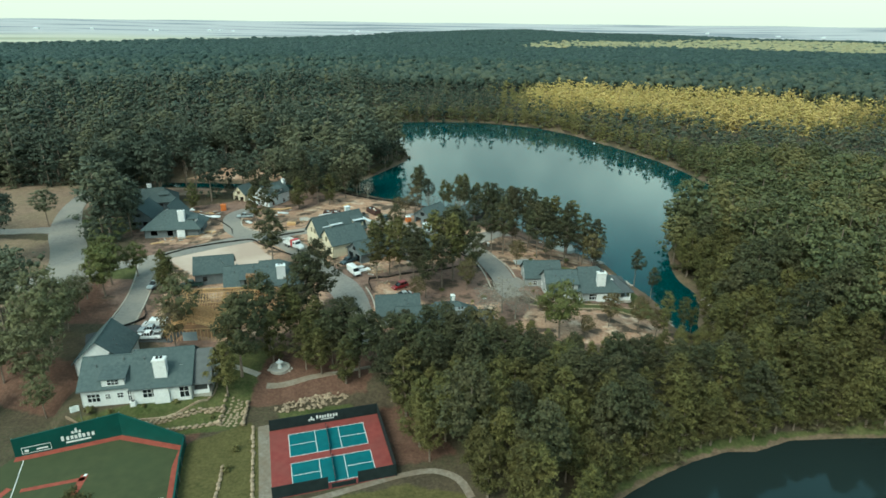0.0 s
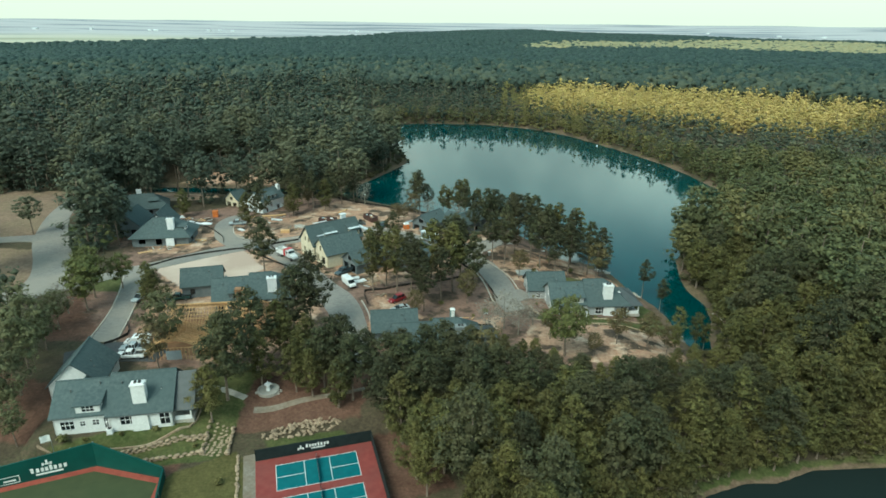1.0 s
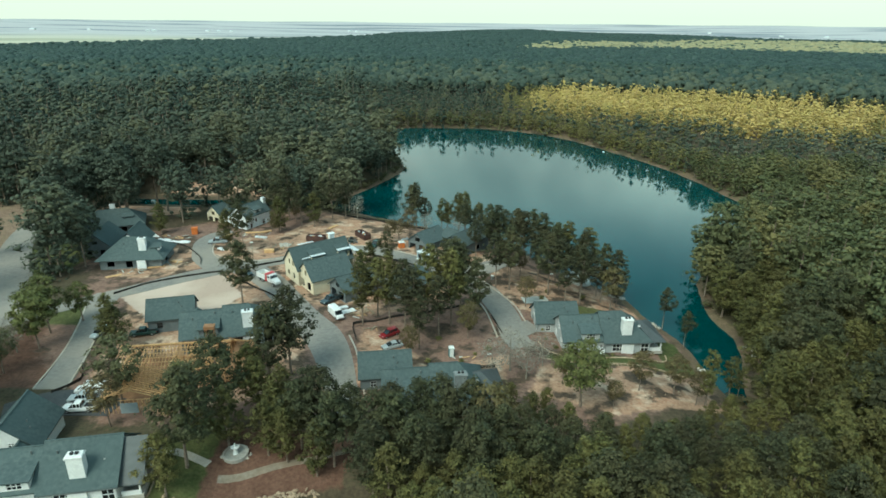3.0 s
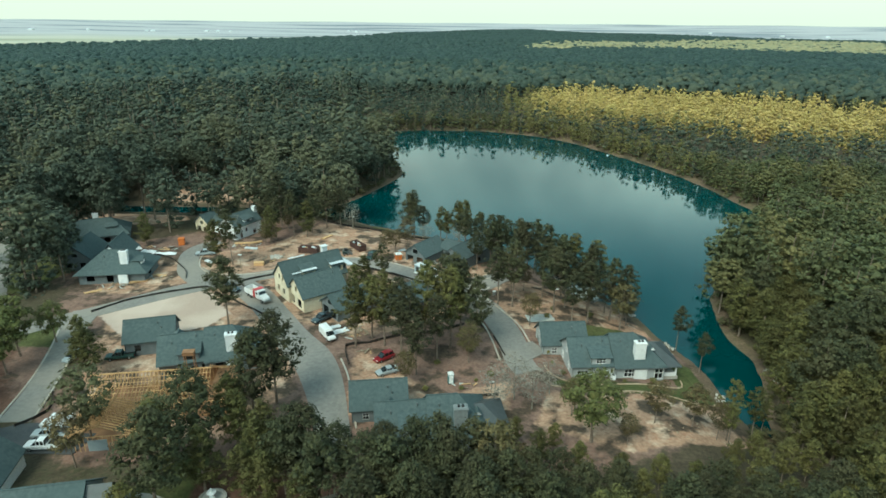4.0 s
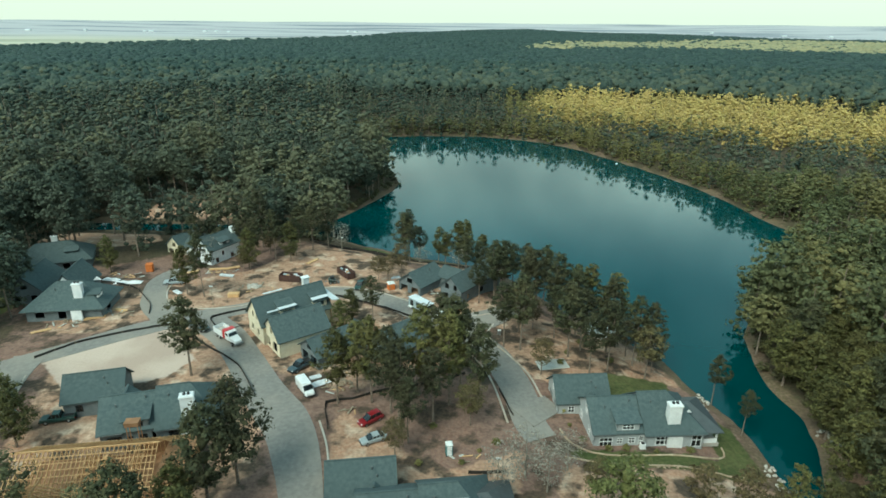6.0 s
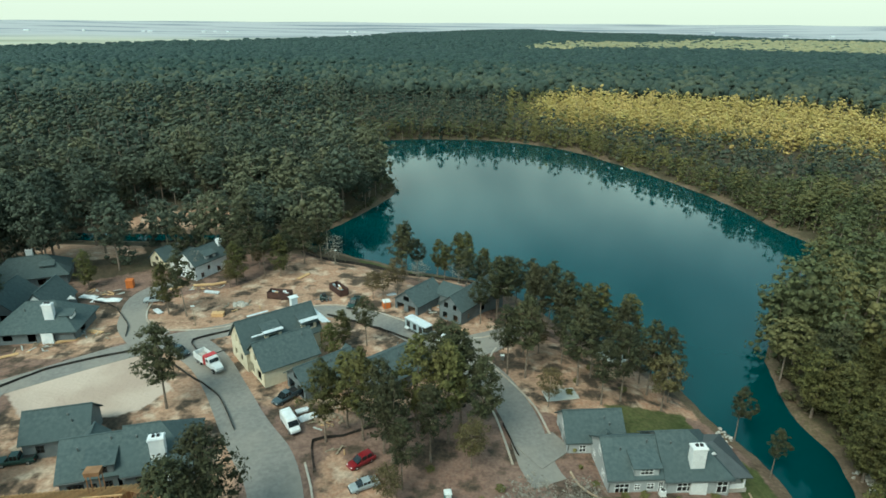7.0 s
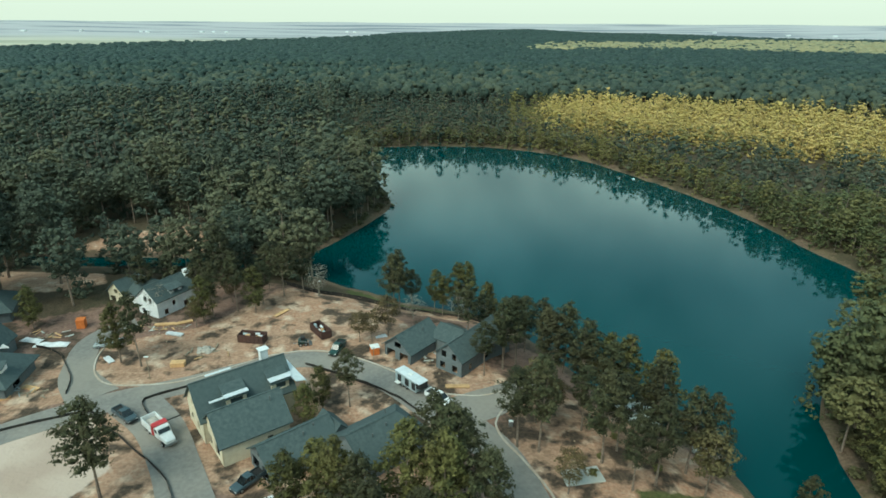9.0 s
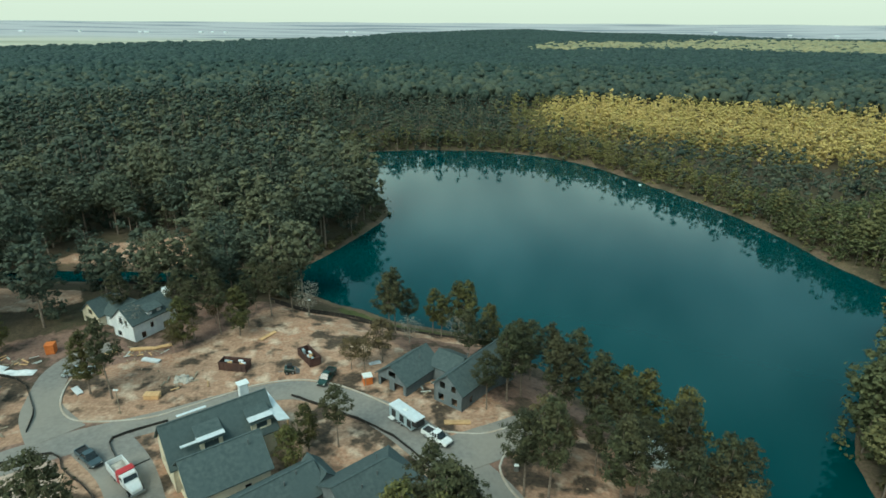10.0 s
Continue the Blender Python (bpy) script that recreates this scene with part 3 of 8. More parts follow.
def build_ground():
    def lines(lo, hi, step, far_lo, far_hi, grow=1.13):
        mid = list(np.arange(lo, hi + 0.01, step))
        out, s, v = [], step, hi
        while v < far_hi:
            s = min(s * grow, 130)
            v += s
            out.append(v)
        back, s, v = [], step, lo
        while v > far_lo:
            s = min(s * grow, 130)
            v -= s
            back.append(v)
        return np.array(back[::-1] + mid + out)

    xs, ys = lines(-126, 72, 1.25, -4400, 4400), lines(66, 244, 1.25, -700, 4700)
    gx, gy = np.meshgrid(xs, ys)
    gz = land(gx, gy)
    nx, ny = len(xs), len(ys)
    i = (np.arange(ny - 1)[:, None] * nx + np.arange(nx - 1)[None, :]).ravel()
    tris = np.concatenate([np.stack([i, i + 1, i + nx + 1], 1), np.stack([i, i + nx + 1, i + nx], 1)])
    x, y = gx.ravel(), gy.ravel()
    me = array_mesh("ground", np.stack([x, y, gz.ravel()], 1), tris, [ground_material()], smooth=True)

    def put(name, values):
        at = me.attributes.new(name, "FLOAT", "POINT")
        at.data.foreach_set("value", np.asarray(values, np.float32))

    for name, polys, edge in (("dirt", DIRT, 2.5), ("litter", LITTER, 6), ("pale", PALE, 1.5), ("grass", GRASS, 1.5), ("lawn", LAWN, 1.5), ("mulch", MULCH, 2), ("field", FIELD, 3)):
        d = np.min([poly_distance(x, y, p) for p in polys], axis=0)
        put(name, smooth(edge, -edge, d))
    d = np.minimum(poly_distance(x, y, LAKE), poly_distance(x, y, POND) * 3.2)
    put("shore", smooth(3.8, 1.4, d))
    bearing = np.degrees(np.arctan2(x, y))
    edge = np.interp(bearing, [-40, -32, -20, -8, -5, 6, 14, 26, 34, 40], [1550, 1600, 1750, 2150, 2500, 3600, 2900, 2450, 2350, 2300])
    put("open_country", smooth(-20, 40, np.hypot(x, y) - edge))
    ob = new("ground", me)
    return tagged(ob, "brown needle-strewn ground with bare orange soil, grass and far fields paled by painted haze", "ground", kind="structure")


build_ground()


def water_sheet(name, poly, material, label):
    """The water reaches a little under its banks."""
    cx, cy = np.mean(poly, axis=0)
    s = Shape()
    ring = []
    n = len(poly)
    area = sum(poly[i][0] * poly[(i + 1) % n][1] - poly[(i + 1) % n][0] * poly[i][1] for i in range(n))
    for i in range(n):
        a, b, c = Vector(poly[i - 1]), Vector(poly[i]), Vector(poly[(i + 1) % n])
        t = ((b - a).normalized() + (c - b).normalized()).normalized()
        out = Vector((t.y, -t.x)) * (1 if area > 0 else -1)
        ring.append((b.x + out.x * 0.9, b.y + out.y * 0.9, WATER))
    bm = bmesh.new()
    f = bm.faces.new([bm.verts.new(p) for p in (ring if area > 0 else ring[::-1])])
    bmesh.ops.triangulate(bm, faces=[f])
    me = bpy.data.meshes.new(name)
    bm.to_mesh(me)
    bm.free()
    me.materials.append(material)
    return tagged(new(name, me), label, "water", kind="structure")


water_sheet("water_lake", LAKE, water_material(), "calm teal lake water reflecting the pale sky")
water_sheet("water_pond", POND, pond_material(), "dark still pond water below the wooded bank")


# ------------------------------------------------------------------ roads, kerbs and paths
def fine_line(points, step=1.5):
    """A rounded line through the points, at even steps."""
    p = [Vector(q) for q in points]
    p = [p[0] * 2 - p[1]] + p + [p[-1] * 2 - p[-2]]
    out = []
    for i in range(1, len(p) - 2):
        n = max(2, int((p[i + 1] - p[i]).length / step))
        for k in range(n):
            t = k / n
            out.append(0.5 * (2 * p[i] + (p[i + 1] - p[i - 1]) * t + (2 * p[i - 1] - 5 * p[i] + 4 * p[i + 1] - p[i + 2]) * t * t + (3 * p[i] - p[i - 1] - 3 * p[i + 1] + p[i + 2]) * t ** 3))
    return out + [p[-2]]


def across(line):
    """The unit normals to the right of a line."""
    out = []
    for i in range(len(line)):
        d = (line[min(i + 1, len(line) - 1)] - line[max(i - 1, 0)]).normalized()
        out.append(Vector((d.y, -d.x)))
    return out


def ribbon(points, widths, lift, thick=0.05):
    """A sheet of even thickness laid along a line over the ground."""
    line = fine_line(points)
    side = across(line)
    n = len(line)
    s = Shape()
    rings = []
    for i, (p, r) in enumerate(zip(line, side)):
        w = np.interp(i / (n - 1), np.linspace(0, 1, len(widths)), widths) / 2
        row = [p + r * (w * k) for k in (-1, -0.5, 0, 0.5, 1)]
        top = [(q.x, q.y, land_at(q.x, q.y) + lift) for q in row]
        rings.append(top + [(q.x, q.y, land_at(q.x, q.y) + lift - thick - 0.25) for q in reversed(row)])
    return s.loft(rings)


def kerb(points, high=0.15, wide=0.35, lift=0.0):
    line = fine_line(points)
    rings = []
    for p, r in zip(line, across(line)):
        a, b = p - r * wide / 2, p + r * wide / 2
        z = land_at(p.x, p.y) + lift
        rings.append([(a.x, a.y, z - 0.3), (b.x, b.y, z - 0.3), (b.x, b.y, z + high - 0.04), (b.x - r.x * 0.05, b.y - r.y * 0.05, z + high), (a.x + r.x * 0.05, a.y + r.y * 0.05, z + high), (a.x, a.y, z + high - 0.04)])
    return Shape().loft(rings)


def road(name, points, widths, lift, material, label):
    return solid(name, ribbon(points, widths, lift), material, label=label, category="road", kind="structure")


road("road_main", [(-112, 146), (-102, 153), (-93, 161.5), (-84, 168.8), (-74, 176.8), (-66, 182.5), (-60, 186.2), (-50, 191.5), (-40, 197.5), (-30, 201.3), (-23, 200), (-15, 196.5), (-8, 191.5), (-1, 184.5), (6, 177), (10.5, 170), (14, 159), (15.5, 148), (17, 144)],
     [8, 6.5, 6, 6, 6.5, 7, 6.5, 6, 6, 6, 6.5, 7.5, 8.5, 7.5, 6.8, 6.5, 6], 0.06, M_ASPHALT, "worn grey asphalt street winding past the building lots")
road("road_centre", [(-58, 185), (-50, 178), (-43, 168.5), (-35, 156), (-28, 146), (-24, 137), (-20.5, 126), (-18, 116)], [9, 8, 7.5, 8, 9, 8, 6.5, 6], 0.10, M_ASPHALT, "dusty grey asphalt street with pale edges")
road("road_west", [(-175, 139), (-150, 139.5), (-125, 141), (-110, 146), (-109.5, 157), (-116, 170), (-126, 185), (-135, 201), (-142, 217), (-147, 236)], [7.5, 7.5, 8, 9, 10, 10, 10, 8.5, 7, 6], 0.14, M_ASPHALT, "broad pale grey road curving through the pines")
road("road_branch", [(-122, 187), (-134, 188), (-146, 186), (-160, 188), (-185, 192)], [8, 6, 5, 5, 5], 0.18, M_ASPHALT, "pale grey side road")
road("road_drive", [(-88, 168), (-86.5, 160), (-83, 149), (-79.5, 138), (-77, 128), (-76.5, 124)], [7, 6, 5.5, 5.5, 5.5, 6], 0.12, M_ASPHALT, "grey asphalt drive between mulch beds")
road("road_apron", [(-80, 116), (-74, 119), (-66, 119.5), (-60, 119)], [6, 9, 9, 8], 0.16, M_ASPHALT_DARK, "dark fresh asphalt parking apron beside the white house")
road("road_spur", [(-66, 186), (-73.2, 193), (-76.6, 200), (-78.4, 207), (-77, 213), (-73, 217)], [9, 7.5, 5.8, 5.8, 5.4, 5], 0.11, M_ASPHALT, "grey asphalt drive to the unfinished white house")
road("road_turning", [(2, 183), (9, 187), (15, 192), (20, 196)], [9, 9, 6, 4], 0.13, M_ASPHALT, "grey asphalt turning place")
road("path_garden", [(-50.5, 106), (-44, 106.3), (-38, 104)], [1.6, 1.5, 1.4], 0.07, M_CONCRETE, "pale garden path of flat stones")
road("path_walk", [(-36, 102), (-32.5, 102.4), (-27.5, 104.2), (-21, 106), (-16, 108)], [1.2, 1.2, 1.2, 1.1, 1.0], 0.07, M_DUST, "grey concrete footpath through brown mulch")
road("path_court", [(-33.2, 91), (-31, 84), (-27.6, 73), (-26, 66)], [2.4, 2.4, 2.5, 2.6], 0.07, M_DUST, "pale paved strip beside the sports court")
road("path_south", [(-24, 71.5), (-14, 76), (-7, 79), (-2, 80), (2, 77.5), (4, 73)], [1.3, 1.2, 1.1, 1.1, 1.2, 1.2], 0.07, M_DUST, "pale dusty footpath behind the sports court")
road("drive_lake", [(14, 150), (17.5, 152.5), (20.5, 154.5)], [7, 6, 5], 0.15, M_ASPHALT, "grey asphalt driveway of the lakeside house")

for _pts in ([(-74.4, 206), (-73.6, 201), (-71, 195.2), (-67, 191.2), (-62, 190.3), (-53.1, 191.8), (-47.5, 195.3), (-41.6, 199.5), (-37, 202.6), (-29.6, 204.7), (-22.7, 203.8), (-15.5, 200.4), (-9, 196)],
             [(-1, 189.2), (6.6, 188.6), (11.5, 190.5)], [(11, 184.5), (9.4, 180.4), (10.4, 176), (13, 171.5), (16.8, 163.8), (18.6, 156)],
             [(1.5, 175.7), (6.2, 168.8), (8.6, 163), (10, 157), (11.4, 148)], [(-22.3, 147), (-19.6, 140), (-17.4, 131), (-15.6, 124)],
             [(-73.8, 126), (-76.6, 137), (-80.2, 149), (-84, 160)], [(-79.6, 124), (-82.3, 138), (-86, 150), (-90, 160)]):
    solid("kerb", kerb(_pts, lift=0.06), M_KERB, label="pale rolled concrete kerb along the street", category="kerb", kind="structure")


for _pts in ([(20.6, 147), (21.4, 144), (23.5, 141.6), (27.2, 140.2), (36.4, 140.4), (45, 141.2), (48.2, 142.6), (48.8, 145.2)], [(20.2, 139.3), (26.7, 137.9), (33.5, 137.6), (45.1, 137.4), (51, 136.6)],
             [(-68.5, 89.6), (-64, 89.2), (-58, 90.4), (-50, 92.4), (-45.2, 95.4), (-44.6, 99), (-46, 103)]):
    solid("lawn_edging", kerb(_pts, high=0.2, wide=0.3), M_STONE, label="tan stone edging between lawn and planting bed", category="edging", kind="structure")


# ------------------------------------------------------------------ trees
def leaf_cloud(rng, centres, radii, count, size, droop=0.0, dome=0.35, ruffle=0.55):
    """Small three-cornered sprays spread over the shells of many clumps."""
    centres, radii = np.asarray(centres, float), np.asarray(radii, float)
    share = (radii[:, 0] * radii[:, 1]) ** 1.0
    pick = rng.choice(len(centres), count, p=share / share.sum())
    d = rng.normal(size=(count, 3))
    d[:, 2] = np.where(rng.random(count) < 0.72, np.abs(d[:, 2]), d[:, 2])
    d /= np.linalg.norm(d, axis=1)[:, None]
    pos = centres[pick] + d * radii[pick] * np.abs(rng.normal(1.0, 0.24, (count, 1)))
    nrm = d + dome * (centres[pick] - centres.mean(0)) / (np.abs(centres - centres.mean(0)).max() + 1e-6) + rng.normal(size=(count, 3)) * ruffle
    nrm[:, 2] += 0.3
    nrm /= np.linalg.norm(nrm, axis=1)[:, None]
    t = np.cross(nrm, rng.normal(size=(count, 3)))
    t /= np.linalg.norm(t, axis=1)[:, None]
    b = np.cross(nrm, t)
    s = size * rng.uniform(0.65, 1.35, (count, 1))
    a = rng.uniform(0, 2 * np.pi, (count, 1))
    out = []
    for k in range(3):
        ang = a + k * 2.1 + rng.uniform(-0.3, 0.3, (count, 1))
        stretch = rng.uniform(0.95, 1.6, (count, 1)) if k == 0 else rng.uniform(0.5, 1.0, (count, 1))
        p = pos + s * stretch * (np.cos(ang) * t + np.sin(ang) * b)
        p[:, 2] -= droop * s[:, 0] * (k == 0)
        out.append(p)
    v = np.stack(out, 1).reshape(-1, 3)
    return v, np.arange(len(v)).reshape(-1, 3)


_G = (1 + 5 ** 0.5) / 2
LUMP_V = np.array([(-1, _G, 0), (1, _G, 0), (-1, -_G, 0), (1, -_G, 0), (0, -1, _G), (0, 1, _G), (0, -1, -_G), (0, 1, -_G), (_G, 0, -1), (_G, 0, 1), (-_G, 0, -1), (-_G, 0, 1)]) / math.hypot(1, _G)
LUMP_F = np.array([(0, 11, 5), (0, 5, 1), (0, 1, 7), (0, 7, 10), (0, 10, 11), (1, 5, 9), (5, 11, 4), (11, 10, 2), (10, 7, 6), (7, 1, 8),
                   (3, 9, 4), (3, 4, 2), (3, 2, 6), (3, 6, 8), (3, 8, 9), (4, 9, 5), (2, 4, 11), (6, 2, 10), (8, 6, 7), (9, 8, 1)])


def lumps_at(rng, centres, radii, shape_v, shape_f, rough=(0.75, 1.12)):
    """Uneven rounded lumps of foliage."""
    centres, radii = np.asarray(centres, float), np.asarray(radii, float)
    n, k = len(centres), len(shape_v)
    a = rng.uniform(0, 6.28, n)
    c, s = np.cos(a)[:, None], np.sin(a)[:, None]
    x, y = shape_v[None, :, 0] * c - shape_v[None, :, 1] * s, shape_v[None, :, 0] * s + shape_v[None, :, 1] * c
    ball = np.stack([x, y, np.broadcast_to(shape_v[None, :, 2], x.shape)], 2) * rng.uniform(*rough, (n, k, 1))
    v = centres[:, None, :] + ball * radii[:, None, :]
    return v.reshape(-1, 3), (shape_f[None] + (np.arange(n) * k)[:, None, None]).reshape(-1, 3)


TUFT_V = np.array([(1, 0, 0), (0, 1, 0), (-1, 0, 0), (0, -1, 0), (0, 0, 1), (0, 0, -1)], float)
TUFT_F = np.array([(0, 1, 4), (1, 2, 4), (2, 3, 4), (3, 0, 4), (1, 0, 5), (2, 1, 5), (3, 2, 5), (0, 3, 5)])


def crown_mesh(rng, centres, radii, leaves, size, droop=0.0, dome=0.35, ruffle=0.55, full=0.9, heart=4):
    """Sprays over tufts, round a dense heart."""
    centres, radii = np.asarray(centres, float), np.asarray(radii, float)
    found = [leaf_cloud(rng, centres, radii, leaves, size, droop, dome, ruffle), lumps_at(rng, centres, radii * full, TUFT_V, TUFT_F, (0.55, 1.2))]
    if heart:
        low, high = centres[:, 2].min(), centres[:, 2].max()
        wide = np.hypot(centres[:, 0], centres[:, 1])
        hc, hr = [], []
        for k in range(heart):
            z = low + (high - low) * (k + 0.5) / (heart + 0.6)
            near = np.abs(centres[:, 2] - z) < (high - low) / heart
            r = 0.42 * (wide[near].mean() if near.any() else wide.mean())
            hc.append((*(0.4 * centres[near, :2].mean(0) if near.any() else (0, 0)), z))
            hr.append((r, r, min(0.5 * (high - low) / heart, 1.2 * r)))
        found.append(lumps_at(rng, hc, hr, LUMP_V, LUMP_F, (0.6, 1.1)))
    V, F, n = [], [], 0
    for v, f in found:
        V.append(v)
        F.append(f + n)
        n += len(v)
    return np.concatenate(V), np.concatenate(F)


def pine_clumps(rng, high, base, spread, count, puff=1.0):
    """Where the clumps of a pine's open, uneven crown sit, and how large they are."""
    centres, radii = [], []
    lopsided = rng.uniform(0, 2 * np.pi)
    for i in range(count):
        t = ((i + 0.5) / count) ** 0.85
        h = high * (base + (1 - base) * t) - 0.4
        wide = spread * (0.30 + 0.95 * min(t * 2.6, 1.0)) * (1.02 - t) ** 0.62
        ang = i * 2.4 + rng.uniform(-0.6, 0.6)
        far = wide * rng.uniform(0.12, 1.0) ** 0.5 * (1 + 0.22 * math.cos(ang - lopsided))
        centres.append((far * math.cos(ang), far * math.sin(ang), h + rng.uniform(-0.5, 0.5)))
        r = puff * spread * rng.uniform(0.14, 0.25) * (1.1 - 0.3 * t) * (48 / count) ** 0.25
        radii.append((r, r, r * rng.uniform(0.55, 0.8)))
    return centres, radii


def round_clumps(rng, high, base, spread, count):
    """The clumps of a broad, rounded crown."""
    centres, radii = [], []
    mid, tall = high * (base + 1) / 2, high * (1 - base) / 2
    for i in range(count):
        z = 1 - 2 * (i + 0.5) / count
        r = math.sqrt(1 - z * z) * rng.uniform(0.55, 1.0)
        centres.append((spread * r * math.cos(i * 2.4), spread * r * math.sin(i * 2.4), mid + tall * z * rng.uniform(0.6, 0.92)))
        q = spread * rng.uniform(0.22, 0.36) * (26 / count) ** 0.35
        radii.append((q, q, q * 0.75))
    return centres, radii


def trunk_shape(rng, high, centres, base, bole, limbs):
    s = Shape()
    bend = Vector((rng.uniform(-0.5, 0.5), rng.uniform(-0.5, 0.5), 0))
    rings = []
    for k in range(6):
        t = k / 5
        c = bend * (t * t) + Vector((0, 0, high * 0.93 * t - 0.4 * (k == 0)))
        r = bole * (1.25 if k == 0 else 1 - 0.82 * t)
        rings.append([c + Vector((math.cos(a * math.pi / 3.5), math.sin(a * math.pi / 3.5), 0)) * r for a in range(7)])
    s.loft(rings)
    for c in centres[:limbs]:
        t = max(base * 0.9, min(0.95, c[2] / (high * 0.93) - 0.07))
        root = bend * (t * t) + Vector((0, 0, high * 0.93 * t))
        s.tube(root, c, bole * 0.32 * (1.1 - t), 0.025, 4)
    return s


def tree_pattern(name, seed, high, base, spread, clumps, leaves, size, leaf_mat, label, category, group, bole=0.24, rounded=False, droop=0.0, limbs=16, bark=None, puff=1.1):
    """One tree with its trunk and crown, to be copied over the site."""
    rng = np.random.default_rng(seed)
    centres, radii = round_clumps(rng, high, base, spread, clumps) if rounded else pine_clumps(rng, high, base, spread, clumps, puff)
    root = thing(name, 0, 0, 0, 0, label, category, group)
    part("trunk", trunk_shape(rng, high, centres, base, bole, limbs), bark or M_BARK, root)
    if leaf_mat in (M_TWIG, M_BROWN):
        v, f = leaf_cloud(rng, centres, radii, leaves, size, droop)
    else:
        v, f = crown_mesh(rng, centres, radii, leaves, size, droop, 0.35, 0.5, 0.66, 3 if bole < 0.23 else 4)
    part("crown", array_mesh("crown", v, f, [leaf_mat], smooth=True), None, root)
    root["high"] = high
    return root


NEAR = "trees of the near wood"
PINES = [
    tree_pattern("pine_tree", 11, 17.0, 0.38, 5.2, 88, 2808, 0.239, M_PINE, "dark green pine with an open clumped crown on a bare trunk", "pine tree", NEAR),
    tree_pattern("pine_tree", 12, 18.5, 0.34, 5.7, 95, 3088, 0.246, M_PINE, "tall dark green pine with a lopsided crown", "pine tree", NEAR),
    tree_pattern("pine_tree", 13, 15.5, 0.32, 5.0, 85, 2714, 0.239, M_PINE, "mid-sized dark green pine with dense needles", "pine tree", NEAR),
]
FRESH = [
    tree_pattern("pine_tree", 21, 15.5, 0.24, 4.7, 85, 2995, 0.239, M_PINE_FRESH, "olive green pine with a full soft crown", "pine tree", NEAR),
    tree_pattern("pine_tree", 22, 14.0, 0.20, 4.2, 78, 2714, 0.230, M_PINE_FRESH, "young olive green pine with branches low down", "pine tree", NEAR),
    tree_pattern("pine_tree", 23, 17.0, 0.28, 5.1, 88, 3088, 0.246, M_PINE_FRESH, "tall olive green pine in the thick of the wood", "pine tree", NEAR),
]
BROWNS = [
    tree_pattern("oak_tree", 31, 12.5, 0.30, 3.4, 30, 1900, 0.25, M_BROWN, "thin oak with rusty brown sparse leaves", "oak tree", NEAR, bole=0.17, rounded=True),
    tree_pattern("oak_tree", 32, 10.5, 0.28, 2.7, 26, 1500, 0.24, M_BROWN, "small oak with rusty brown sparse leaves", "oak tree", NEAR, bole=0.14, rounded=True),
]
LIMES = [
    tree_pattern("elm_tree", 41, 13.0, 0.24, 3.8, 26, 2600, 0.26, M_LIME, "elm in fresh yellow-green leaf", "elm tree", NEAR, rounded=True),
    tree_pattern("elm_tree", 42, 10.5, 0.22, 2.8, 22, 2200, 0.24, M_LIME, "small elm in bright yellow-green leaf", "elm tree", NEAR, bole=0.16, rounded=True),
]
BARES = [
    tree_pattern("bare_tree", 51, 10.0, 0.22, 3.6, 30, 650, 0.20, M_TWIG, "leafless grey tree with fine tangled twigs", "bare tree", NEAR, bole=0.16, rounded=True, limbs=30, bark=M_TWIG),
]
SLIMS = [
    tree_pattern("slim_pine", 61, 16.0, 0.58, 2.6, 36, 1216, 0.2, M_PINE, "slim dark pine with a small crown on a long trunk", "pine tree", NEAR, bole=0.17),
    tree_pattern("slim_pine", 62, 14.0, 0.52, 2.4, 34, 1123, 0.2, M_PINE_FRESH, "slim olive pine with a small crown on a long trunk", "pine tree", NEAR, bole=0.15),
]
YARD = "pines among the houses"
OPENS = [
    tree_pattern("pine_tree", 63, 16.0, 0.40, 4.0, 81, 2433, 0.230, M_PINE, "tall pine with a thin open crown among the houses", "pine tree", YARD, bole=0.2, limbs=30, puff=0.98),
    tree_pattern("pine_tree", 64, 17.5, 0.46, 4.4, 85, 2527, 0.230, M_PINE, "tall leaning pine with a thin uneven crown", "pine tree", YARD, bole=0.22, limbs=30, puff=0.98),
    tree_pattern("pine_tree", 65, 14.5, 0.34, 3.7, 74, 2340, 0.224, M_PINE_FRESH, "olive pine with a thin open crown among the houses", "pine tree", YARD, bole=0.18, limbs=30, puff=0.98),
    tree_pattern("pine_tree", 66, 15.5, 0.50, 3.3, 64, 1872, 0.224, M_PINE, "slim pine with a tufted crown high on a bare trunk", "pine tree", YARD, bole=0.17, limbs=26, puff=0.98),
]
# these share the haze-cooled woodland leaf colour, to suit their distance
TALLS = [
    tree_pattern("pine_tree", 69, 19.0, 0.42, 5.4, 85, 2246, 0.342, M_WOODS, "tall grey-green pine with a broad layered crown", "pine tree", YARD, bole=0.24, limbs=26),
    tree_pattern("pine_tree", 70, 20.0, 0.50, 5.1, 78, 2152, 0.342, M_WOODS, "tall grey-green pine bare far up its trunk", "pine tree", YARD, bole=0.24, limbs=26),
]
SOFTS = [
    tree_pattern("elm_tree", 67, 13.0, 0.30, 4.0, 34, 2300, 0.20, M_SOFT, "elm with an airy pale olive crown", "elm tree", YARD, bole=0.18, rounded=True, limbs=30),
    tree_pattern("elm_tree", 68, 11.0, 0.26, 3.3, 30, 2000, 0.19, M_SOFT, "smaller elm with an airy pale olive crown", "elm tree", YARD, bole=0.15, rounded=True, limbs=28),
]
_used = set()


